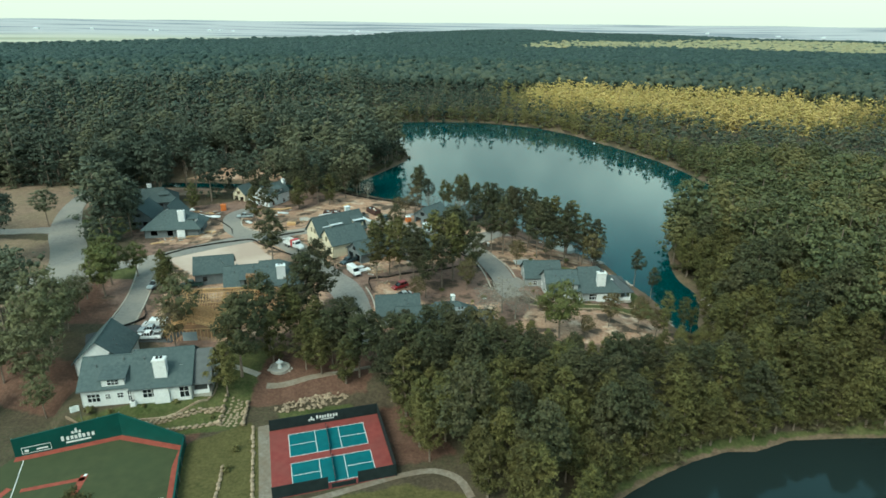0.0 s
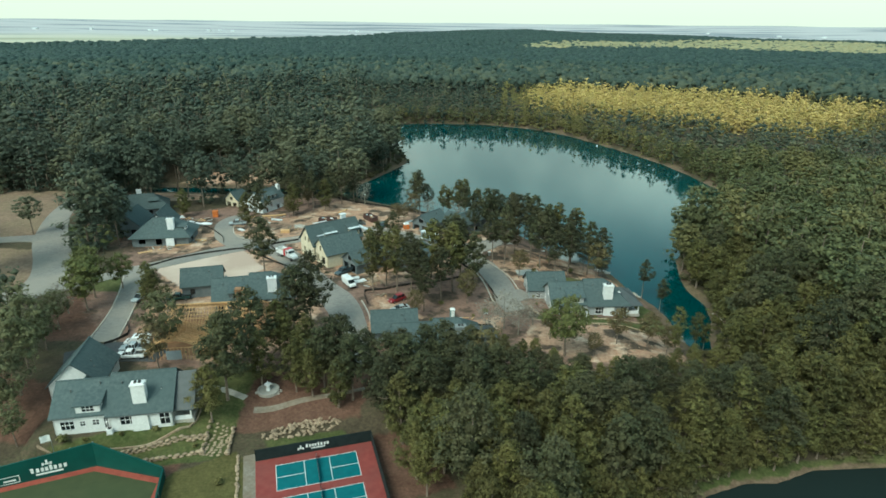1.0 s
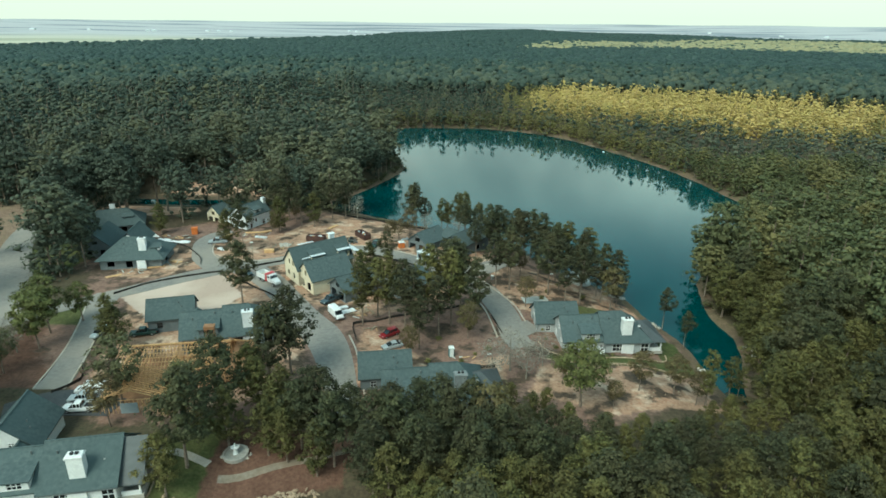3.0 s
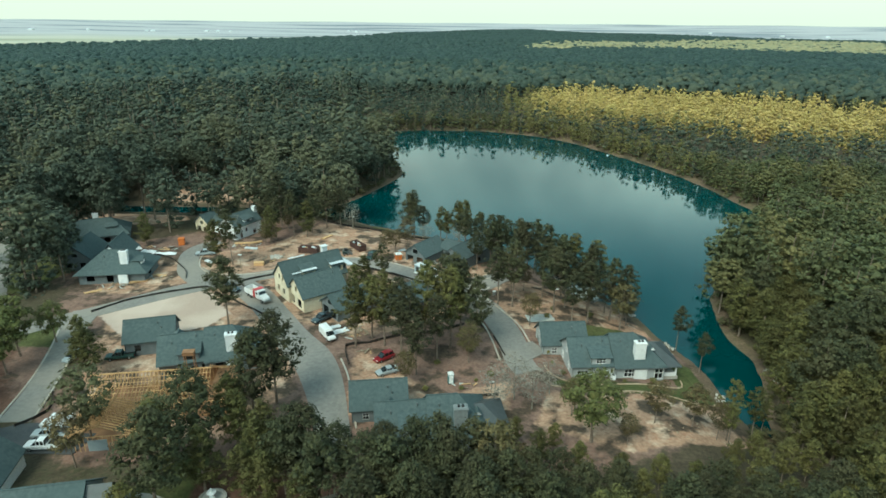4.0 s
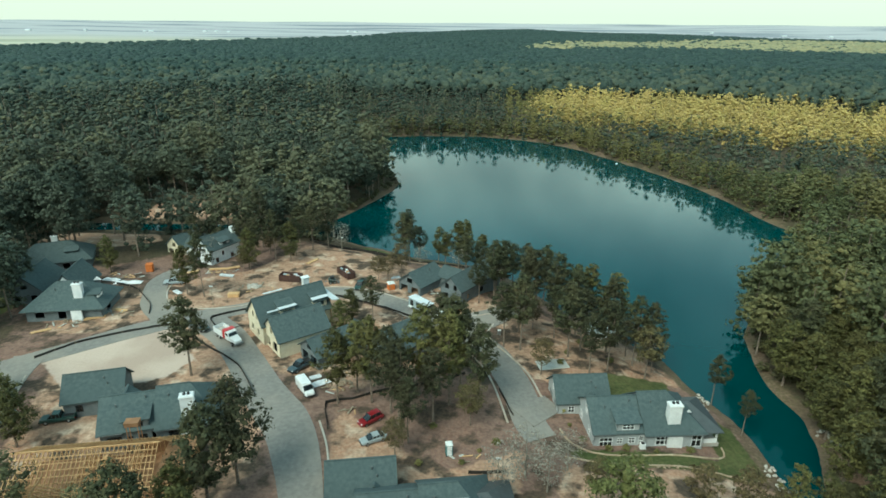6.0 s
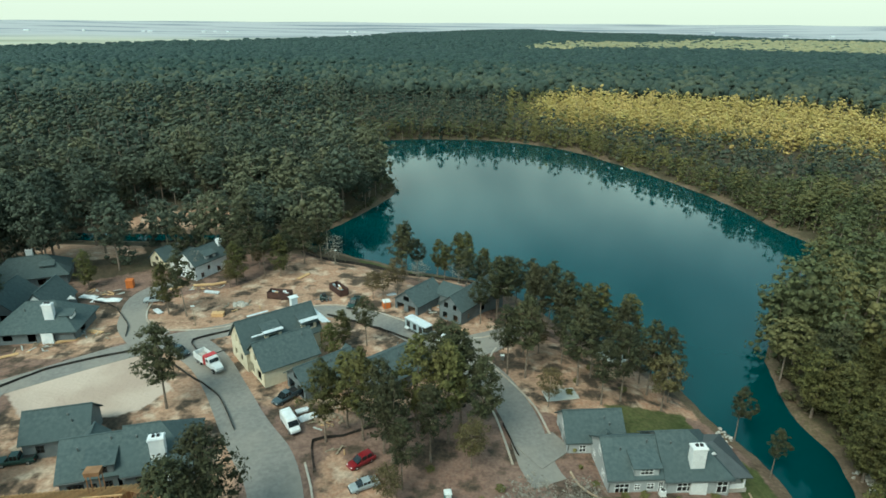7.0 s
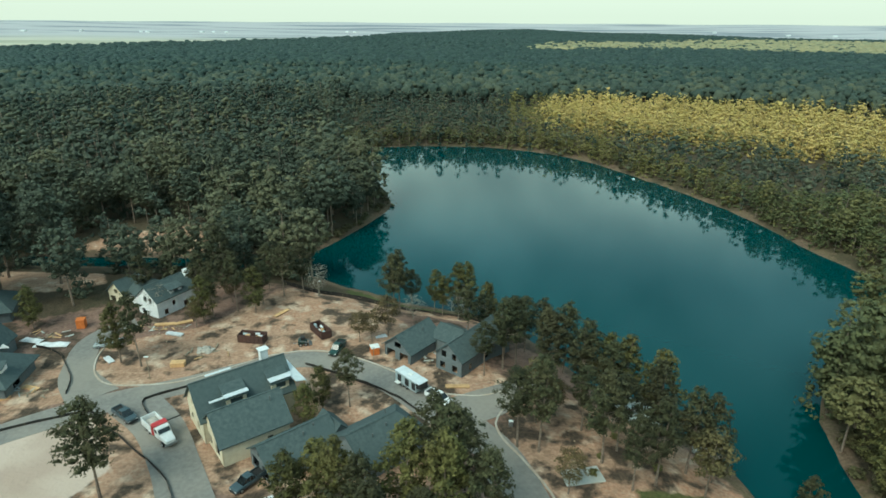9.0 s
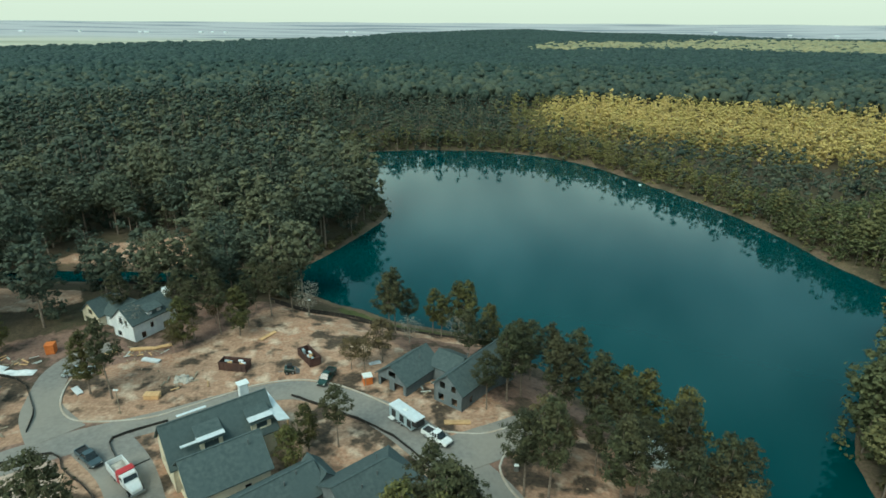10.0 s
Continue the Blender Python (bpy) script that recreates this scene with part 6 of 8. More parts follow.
def framed_house():
    """A house of bare studs and rafters on its slab."""
    h = thing("timber_house", -63.0, 123.5, 2.6, 9, "house under construction of bare orange-tan lumber studs and rafters", "house")
    part("floor_slab", Shape().box(0, 25, 0, 11.5, -0.8, 0.12), M_PLY, h)
    part("floor_slab", Shape().box(0, 11, -8.0, 0, -0.8, 0.12), M_PLY, h)
    eave, ridge, mid = 3.0, 6.4, 5.75

    def studs(a, b, z0, z1, step=0.6):
        """A stud wall: sill, head and studs, each its own piece."""
        a, b = Vector(a), Vector(b)
        n = max(2, int((b - a).length / step))
        part("sill_plate", Shape().rail((*a, z0 + 0.03), (*b, z0 + 0.03), 0.1, 0.08), M_LUMBER, h)
        part("head_plate", Shape().rail((*a, z1), (*b, z1), 0.12, 0.14), M_LUMBER, h)
        for k in range(n + 1):
            p = a.lerp(b, k / n)
            part("stud", STUD if abs(z1 - z0 - 2.9) < 0.2 else STUD, None, h).matrix_basis = pose(p.x, p.y, z0) @ Matrix.Diagonal((1, 1, (z1 - z0) / 2.9, 1))

    global STUD
    STUD = Shape().box(-0.05, 0.05, -0.06, 0.06, 0, 2.9).mesh("stud", M_LUMBER)
    for a, b in (((0, 0), (25, 0)), ((0, 11.5), (25, 11.5)), ((0, 0), (0, 11.5)), ((25, 0), (25, 11.5)), ((9, 0), (9, 11.5)), ((16, 0), (16, 11.5)), ((0, -8), (11, -8)), ((0, -8), (0, 0)), ((11, -8), (11, 0))):
        studs(a, b, 0.1, eave, 0.7)
    rafter = Shape().rail((0, -0.6, eave - 0.35), (0, mid, ridge), 0.07, 0.24).mesh("rafter", M_LUMBER)
    back = Shape().rail((0, 12.1, eave - 0.35), (0, mid, ridge), 0.07, 0.24).mesh("rafter", M_LUMBER)
    for k in range(34):
        x = 0.1 + k * 0.62
        part("rafter", rafter, None, h).location = (x, 0, 0)
        part("rafter", back, None, h).location = (x, 0, 0)
    part("ridge_beam", Shape().rail((-0.4, mid, ridge), (20.8, mid, ridge), 0.1, 0.3), M_LUMBER, h)
    for z in (3.3, 3.8, 4.3, 4.8, 5.3, 5.8):
        y0 = -0.6 + (z - eave + 0.35) / (ridge - eave + 0.35) * (mid + 0.6)
        part("purlin", Shape().rail((-0.2, y0 + 0.1, z + 0.1), (20.6, y0 + 0.1, z + 0.1), 0.1, 0.1), M_LUMBER, h)
    part("joist_deck", Shape().box(20.6, 24.9, 0.2, 11.3, eave + 0.1, eave + 0.25), M_PLY, h, "plywood deck")
    # hip rafters rising over the deck, and the boxed stack
    for k in range(8):
        x = 18.6 + k * 0.8
        part("rafter", Shape().rail((x, 11.8, eave - 0.1), (20.2 + k * 0.25, mid + 1.5, ridge - 0.3 - k * 0.12), 0.07, 0.22), M_LUMBER, h)
    for k in range(6):
        part("rafter", Shape().rail((11.5 + k * 0.9, -0.4, eave - 0.1), (14.0, mid - 2.2, ridge + 0.2), 0.07, 0.2), M_LUMBER, h)
    s = Shape()
    for a in (0, 1.7):
        for b in (0, 1.1):
            s.box(15.0 + a, 15.12 + a, 8.8 + b, 8.92 + b, eave, 8.0)
    s.box(14.9, 16.95, 8.7, 10.1, 7.4, 8.0).box(14.85, 17.0, 8.65, 10.15, 8.0, 8.1)
    part("chimney_frame", s, M_PLY, h)
    # lower wing
    for k in range(14):
        y = -8.0 + k * 0.62
        part("rafter", Shape().rail((-0.5, y, 2.7), (5.5, y, 5.0), 0.07, 0.2), M_LUMBER, h)
        part("rafter", Shape().rail((11.5, y, 2.7), (5.5, y, 5.0), 0.07, 0.2), M_LUMBER, h)
    part("ridge_beam", Shape().rail((5.5, -8.3, 5.0), (5.5, 2.0, 5.0), 0.1, 0.28), M_LUMBER, h)
    part("wall_sheet", Shape().box(16.2, 24.8, 11.45, 11.53, 0.2, eave), M_PLY, h)
    part("wall_sheet", Shape().box(3.5, 6.5, -8.08, -8.0, 0.2, 2.4), M_GREY_PAINT, h, "pale blue sheet")
    return h


framed_house()


# ------------------------------------------------------------------ sports ground
def ball_field():
    """The turf, its red track, foul lines and the padded green wall."""
    z = 0.12
    f = thing("ball_field", 0, 0, 0, 0, "small ball field of dull green turf with a red clay edge", "sports field")
    wall = [(-72.4, 81.2), (-57.6, 87.6), (-45.3, 85.0), (-44.0, 80.0), (-39.5, 66.0)]

    def inset(points, d):
        line = [Vector(p) for p in points]
        out = []
        for i, p in enumerate(line):
            a, b = line[max(i - 1, 0)], line[min(i + 1, len(line) - 1)]
            t = (b - a).normalized()
            out.append((p.x + t.y * d, p.y - t.x * d))
        return out
    s = Shape()
    ring = wall + [(-52, 40), (-80, 60)]
    s.loft([[(x, y, -0.5) for x, y in ring], [(x, y, z) for x, y in ring]])
    part("turf", s, M_TURF, f)
    outer, inner = inset(wall, 0.1), inset(wall, 1.35)
    band = Shape()
    for i in range(len(wall) - 1):
        quad = [outer[i], outer[i + 1], inner[i + 1], inner[i]]
        band.loft([[(x, y, z - 0.1) for x, y in quad], [(x, y, z + 0.012) for x, y in quad]])
    part("warning_track", band, M_CLAY, f, "red clay warning track")
    base = Shape()
    for a, b, w in (((-58.5, 77.5), (-57.4, 70.5), 1.1), ((-58.0, 76.6), (-66.5, 73.6), 0.8), ((-68.5, 74), (-69.5, 70), 1.0)):
        base.rail((*a, z), (*b, z), w, 0.04)
    part("base_path", base, M_CLAY, f, "red clay base path")
    lines = Shape().rail((-70.5, 80.4, z + 0.02), (-66.5, 71.0, z + 0.02), 0.12, 0.02).rail((-43.5, 72.8, z + 0.02), (-50, 70.5, z + 0.02), 0.12, 0.02)
    part("foul_line", lines, M_LINE, f)
    part("base_plate", Shape().soft_box(-58.6, -58.1, 77.1, 77.6, z, z + 0.06, 0.02), M_LINE, f)
    heights = [(3.6, 4.6), (4.6, 2.2), (1.9, 1.6), (1.6, 1.4)]
    for (a, b), (h0, h1) in zip(zip(wall, wall[1:]), heights):
        a, b = Vector(a), Vector(b)
        d = (b - a).normalized()
        o = Vector((d.y, -d.x)) * 0.12
        panel = Shape().loft([[(p.x - o.x, p.y - o.y, -0.3), (p.x + o.x, p.y + o.y, -0.3), (p.x + o.x, p.y + o.y, h), (p.x - o.x, p.y - o.y, h)] for p, h in ((a, h0), (b, h1))])
        part("wall_panel", panel, M_BANNER, f, "green padded wall panel")
        n = int((b - a).length / 3)
        for k in range(n + 1):
            p = a.lerp(b, k / max(n, 1)) - o * 1.9
            h = h0 + (h1 - h0) * k / max(n, 1)
            part("wall_post", Shape().tube((p.x, p.y, -0.3), (p.x, p.y, h + 0.15), 0.06, n=6), M_STEEL, f)
        cap = Shape().rail((a.x, a.y, h0 + 0.04), (b.x, b.y, h1 + 0.04), 0.3, 0.1)
        part("wall_cap", cap, M_BANNER, f)
    # white emblem and lettering bars on the long panel
    a, b = Vector(wall[0]), Vector(wall[1])
    d = (b - a).normalized()
    o = Vector((d.y, -d.x)) * 0.17

    def bar(u0, u1, z0, z1, tilt=0.0):
        q = Shape()
        ring = [(u0, z0), (u1, z0), (u1 + tilt, z1), (u0 + tilt, z1)]
        q.loft([[(a.x + d.x * u + o.x * k, a.y + d.y * u + o.y * k, zz) for u, zz in ring] for k in (0.6, 1.0)])
        return q
    for k, u in enumerate((7.0, 7.75, 8.4, 9.0, 9.6, 10.2, 10.9, 11.6)):
        part("letter_bar", bar(u, u + 0.42, 1.45, 2.35 if k in (0, 4) else 2.15), M_LINE, f)
    part("letter_bar", bar(7.6, 11.4, 0.85, 1.15), M_LINE, f)
    for q in (bar(8.7, 9.0, 2.5, 3.0), bar(9.25, 9.55, 2.9, 3.5), bar(9.8, 10.1, 2.5, 3.0), bar(9.1, 9.7, 2.6, 2.85)):
        part("emblem", q, M_LINE, f)
    for q in (bar(1.1, 5.4, 0.45, 0.53), bar(1.1, 5.4, 1.65, 1.73), bar(1.1, 1.18, 0.45, 1.73), bar(5.32, 5.4, 0.45, 1.73), bar(1.5, 2.1, 0.8, 1.2), bar(3.2, 4.9, 0.85, 1.1)):
        part("sign_outline", q, M_LINE, f)
    return f


ball_field()


def flag():
    f = thing("corner_flag", -63.5, 86.6, 0.0, 24, "small white flag on a steel pole behind the green wall", "flag")
    part("pole", Shape().tube((0, 0, -0.3), (0, 0, 7.0), 0.06, 0.04, n=8), M_STEEL, f)
    s = Shape()
    cols = [[(-0.02 - k * 0.28, 0.10 * math.sin(k * 1.1), z) for z in (5.7, 6.9)] for k in range(6)]
    for c0, c1 in zip(cols, cols[1:]):
        s.loft([[c0[0], c1[0], c1[1], c0[1]], [(x, y + 0.02, z) for x, y, z in (c0[0], c1[0], c1[1], c0[1])]])
    part("cloth", s, M_LINE, f)
    return f


flag()


def court():
    """Two painted courts side by side on one red pad, with dark screens round them."""
    c = thing("sports_court", -31.9, 89.3, 0.05, 17.4, "maroon sports court pad with two teal courts and white lines", "sports court")
    W, D = 19.6, 17.2
    part("pad", Shape().soft_box(0, W, -D, 0, -0.4, 0.06, 0.03), M_COURT_RED, c, "maroon painted pad")
    for y1 in (-1.9, -9.7):
        x0, y0 = 3.2, y1 - 6.1
        surf = part("court_surface", Shape().box(x0, x0 + 13.41, y0, y1, 0.03, 0.066), M_COURT_TEAL, c, "teal painted court")
        for a in ((x0, x0 + 13.41, y0, y0 + 0.09), (x0, x0 + 13.41, y1 - 0.09, y1), (x0, x0 + 0.09, y0, y1), (x0 + 13.32, x0 + 13.41, y0, y1), (x0 + 4.57, x0 + 4.66, y0, y1), (x0 + 8.75, x0 + 8.84, y0, y1),
                  (x0, x0 + 4.57, (y0 + y1) / 2 - 0.05, (y0 + y1) / 2 + 0.05), (x0 + 8.84, x0 + 13.41, (y0 + y1) / 2 - 0.05, (y0 + y1) / 2 + 0.05)):
            part("line", Shape().box(*a, 0.06, 0.071), M_LINE, surf)
        net = part("net", Shape().box(x0 + 6.69, x0 + 6.72, y0 - 0.2, y1 + 0.2, 0.15, 0.9), M_SCREEN, c, "dark court net")
        part("net_tape", Shape().box(x0 + 6.69, x0 + 6.72, y0 - 0.2, y1 + 0.2, 0.9, 0.95), M_STEEL, net)
        for yy in (y0 - 0.25, y1 + 0.25):
            part("net_post", Shape().tube((x0 + 6.7, yy, 0), (x0 + 6.7, yy, 1.0), 0.05, n=8), M_SCREEN, c)
    # screens on posts
    for a, b, h in (((0.1, 0), (W, 0), 2.3), ((W, 0), (W, -D), 2.3), ((0.1, -D), (8.6, -D), 2.3), ((9.2, -D), (13.0, -D), 0.9), ((13.4, -D), (W, -D), 2.3)):
        a, b = Vector(a), Vector(b)
        part("screen", Shape().rail((a.x, a.y, h / 2 + 0.08), (b.x, b.y, h / 2 + 0.08), 0.05, h - 0.1), M_SCREEN, c, "dark windscreen mesh")
        part("top_rail", Shape().tube((a.x, a.y, h + 0.06), (b.x, b.y, h + 0.06), 0.035, n=6), M_SCREEN, c)
        n = max(1, int((b - a).length / 3))
        for k in range(n + 1):
            p = a.lerp(b, k / n)
            part("fence_post", Shape().tube((p.x, p.y, -0.3), (p.x, p.y, h + 0.15), 0.05, n=6), M_SCREEN, c)

    def bar(u0, u1, z0, z1):
        return Shape().box(u0, u1, -0.06, -0.035, z0, z1)
    for k, u in enumerate((8.4, 8.95, 9.4, 9.85, 10.35, 10.85, 11.4, 11.9)):
        part("letter_bar", bar(u, u + 0.32, 1.15, 1.85 if k in (0, 4) else 1.7), M_LINE, c)
    part("letter_bar", bar(9.2, 11.6, 0.75, 0.95), M_LINE, c)
    for q in ((7.0, 7.25, 0.85, 1.3), (7.4, 7.65, 1.2, 1.75), (7.8, 8.05, 0.85, 1.3), (7.3, 7.75, 1.0, 1.2)):
        part("emblem", bar(*q), M_LINE, c)
    return c


court()


# ------------------------------------------------------------------ stone work
def stone_mesh(rng, sx, sy, sz):
    bm = bmesh.new()
    bmesh.ops.create_icosphere(bm, subdivisions=1, radius=1.0)
    for v in bm.verts:
        v.co = Vector((v.co.x * sx, v.co.y * sy, v.co.z * sz)) * rng.uniform(0.78, 1.12)
    me = bpy.data.meshes.new("stone")
    bm.to_mesh(me)
    bm.free()
    me.materials.append(M_STONE)
    return me


_rng = random.Random(8)
STONES = [stone_mesh(_rng, 0.55, 0.36, 0.25) for _ in range(6)]
ROCKS = []
for _k in range(5):
    _m = stone_mesh(_rng, 0.7, 0.55, 0.45)
    _m.name = "boulder"
    _m.materials[0] = M_ROCK
    ROCKS.append(_m)


def stone_wall(points, courses, label, lift=0.0):
    """A dry wall of single stones."""
    line = fine_line(points, 0.95)
    w = thing("stone_wall", line[0].x, line[0].y, land_at(line[0].x, line[0].y), 0, label, "stone wall")
    for c in range(courses):
        for i, p in enumerate(line):
            q = line[min(i + 1, len(line) - 1)]
            s = part("stone", _rng.choice(STONES), None, w)
            ang = math.degrees(math.atan2(q.y - p.y, q.x - p.x)) + _rng.uniform(-10, 10)
            k = 0.5 * (c % 2)
            s.matrix_basis = pose(p.x + (q.x - p.x) * k - line[0].x + _rng.uniform(-0.1, 0.1), p.y + (q.y - p.y) * k - line[0].y + _rng.uniform(-0.1, 0.1), land_at(p.x, p.y) - land_at(line[0].x, line[0].y) + 0.15 + c * 0.36 + lift, 0, 0, ang) @ Matrix.Scale(_rng.uniform(0.85, 1.2), 4)
    return w


stone_wall([(-57.5, 89.3), (-49, 92.2), (-42, 94.4)], 3, "low retaining wall of tan limestone blocks below the white cottage")
stone_wall([(-54.5, 87.6), (-47, 89.6), (-41.6, 91.2)], 2, "second low terrace wall of tan limestone blocks")
stone_wall([(-42.2, 97.5), (-41.8, 91.0)], 2, "short limestone wall beside the stepping stones")
stone_wall([(-38.3, 97.6), (-37.2, 91.0)], 2, "short limestone wall closing the stepping stones")
stone_wall([(-35.2, 90.5), (-33.2, 84), (-29.6, 72)], 1, "row of pale edging stones along the paved strip")
stone_wall([(-37, 80), (-35, 70)], 1, "row of pale edging stones across the lawn")


def stepping_stones():
    w = thing("stepping_stones", -40.0, 94.0, land_at(-40, 94), 0, "patch of pale flat stepping stones set in grass", "stepping stones")
    for i in range(11):
        for j in range(4):
            x, y = -1.45 + j * 0.85 + _rng.uniform(-0.2, 0.2) + i * 0.06, -3.2 + i * 0.66 + _rng.uniform(-0.15, 0.15)
            s = part("stone", _rng.choice(STONES), None, w)
            s.matrix_basis = pose(x, y, land_at(-40 + x, 94 + y) - land_at(-40, 94) + 0.05, 0, 0, _rng.uniform(0, 360)) @ Matrix.Diagonal((0.72, 0.85, 0.45, 1))
    return w


stepping_stones()


def rubble(name, x, y, sx, sy, count, label, meshes, grow=1.0, rz=0.0, piece="boulder", category="rocks", heap=0.4):
    w = thing(name, x, y, land_at(x, y), rz, label, category)
    turn = Matrix.Rotation(radians(rz), 2)
    for _ in range(count):
        a, r = _rng.uniform(0, 6.283), math.sqrt(_rng.random())
        u, v = sx * r * math.cos(a), sy * r * math.sin(a)
        q = turn @ Vector((u, v))
        b = part(piece, _rng.choice(meshes), None, w)
        b.matrix_basis = pose(u, v, land_at(x + q.x, y + q.y) - land_at(x, y) + 0.1 + heap * (1 - r) * grow, _rng.uniform(-20, 20), _rng.uniform(-20, 20), _rng.uniform(0, 360)) @ Matrix.Scale(_rng.uniform(0.5, 1.15) * grow, 4)
    return w


rubble("stone_bank", -26.5, 97.8, 7.2, 1.9, 150, "sloping bank of tan rubble stones below the mulch bed", STONES, 0.9, 17, "stone", "stone bank")
rubble("rock_pile", 35.5, 200.5, 3.4, 2.6, 60, "heap of pale grey shoreline boulders", ROCKS, 1.0)
rubble("rock_pile", 38.5, 194, 2.4, 2.0, 34, "heap of pale grey shoreline boulders", ROCKS, 0.9)
rubble("rock_pile", -51.6, 204.2, 1.7, 1.3, 12, "small pile of tan boulders on bare soil", ROCKS, 1.2)
rubble("rock_pile", 46.5, 178.5, 2.6, 1.6, 26, "pale boulders along the lake bank", ROCKS, 0.8)
rubble("rock_pile", 51.5, 160.5, 1.2, 4.0, 24, "pale boulders along the lake bank", ROCKS, 0.6)
rubble("rock_pile", 55.5, 139, 1.4, 4.0, 24, "pale boulders at the channel edge", ROCKS, 0.6)
rubble("rock_pile", 70, 149, 2.2, 3.0, 30, "pale boulders on the sandy channel bank", ROCKS, 0.8)
rubble("rock_pile", 40, 137.2, 14.0, 0.5, 40, "line of pale edging stones below the lakeside lawn", STONES, 0.6, 2, "stone", "edging stones", 0.05)
rubble("fountain_basin", -34.4, 106.4, 2.4, 1.6, 50, "ring of white stones round a small fountain", ROCKS, 0.55, 0, "boulder", "fountain", 0.1)
rubble("debris_heap", -20.5, 158.5, 2.6, 2.0, 40, "heap of pale building rubble on bare soil", STONES, 0.9, 0, "stone", "debris")
for _x, _y, _sx, _sy, _n, _lab in ((-66, 213, 6.5, 2.5, 26, "scattered pale offcuts in front of the wrapped house"), (-55, 206, 9, 5, 22, "scattered stones on the bare soil island"),
                                   (-30, 224, 9, 6, 18, "scattered pale stones on the sandy yard"), (-20, 163, 5, 3, 16, "scattered rubble beside the grey house"), (-2, 199, 7, 3, 14, "scattered rubble before the twin-gabled house"),
                                   (-8, 170, 6, 3, 18, "scattered rubble in the yard between houses"), (24, 178, 9, 6, 18, "scattered sticks and stones under the lakeside pines"), (40, 128, 10, 4, 22, "scattered pale stones on the tan clearing")):
    rubble("debris_heap", _x, _y, _sx, _sy, _n, _lab, STONES, 0.55, 0, "stone", "debris", 0.05)
rubble("debris_heap", -88, 184.5, 3.5, 2.2, 34, "scattered tan offcuts on the dirt lot", STONES, 0.7, 0, "stone", "debris", 0.1)


def fountain():
    f = thing("fountain", -34.4, 106.4, land_at(-34.4, 106.4), 0, "white stone fountain with a basin and a short spout column", "fountain")
    ring = [(math.cos(k * math.pi / 8), math.sin(k * math.pi / 8)) for k in range(16)]
    part("basin", Shape().loft([[(x * r, y * r, z) for x, y in ring] for r, z in ((2.0, -0.2), (2.1, 0.5), (1.8, 0.55), (1.7, 0.3))]), M_CONCRETE, f)
    part("column", Shape().loft([[(x * r, y * r, z) for x, y in ring] for r, z in ((0.5, 0.2), (0.35, 0.8), (0.28, 1.3), (0.7, 1.6), (0.2, 1.7), (0.1, 2.3))]), M_WHITE_TRIM, f)
    return f


fountain()
_ring = [(math.cos(k * 0.3927), math.sin(k * 0.3927)) for k in range(16)]
solid("patio_slab", Shape().loft([[(x * rx, y * ry, z) for x, y in _ring] for rx, ry, z in ((3.6, 4.8, -1.6), (3.8, 5.0, 0.0), (3.6, 4.8, 0.25))]), M_SLAB, 37.2, 188.5, -0.6, 25, "pale grey rounded slab jutting from the lake bank", "slab")
solid("patio_slab", Shape().soft_box(0, 6.5, 0, 3.6, -0.3, 0.12, 0.08), M_SLAB, 19.5, 165.3, land_at(22, 167), 12, "blue-grey concrete patio pad beside the dirt lot", "slab")


# ------------------------------------------------------------------ vehicles
def wheel(parent, x, y, r=0.38, w=0.26):
    s = Shape()
    n = 14
    prof = ((-w / 2, r * 0.86), (-w / 2 + 0.05, r), (w / 2 - 0.05, r), (w / 2, r * 0.86))
    s.loft([[(x + q * math.cos(k * 2 * math.pi / n), y + p, r + q * math.sin(k * 2 * math.pi / n)) for k in range(n)] for p, q in prof])
    t = part("tyre", s, M_TYRE, parent)
    side = 1 if y > 0 else -1
    rim = Shape().loft([[(x + q * math.cos(k * 2 * math.pi / 10), y + side * (w / 2 + d), r + q * math.sin(k * 2 * math.pi / 10)) for k in range(10)] for d, q in ((-0.02, r * 0.62), (0.02, r * 0.55), (0.0, r * 0.15))])
    part("rim", rim, M_RIM, t)


def hull(stations, crown=0.12):
    """A rounded shell through cross sections: x, half width, floor and top."""
    rings = []
    for x, w, z0, z1 in stations:
        c = min(crown, (z1 - z0) * 0.4)
        rings.append([(x, -w + 0.05, z0), (x, w - 0.05, z0), (x, w, z0 + 0.12), (x, w, z1 - c), (x, w - c * 0.8, z1), (x, -w + c * 0.8, z1), (x, -w, z1 - c), (x, -w, z0 + 0.12)])
    return Shape().loft(rings)


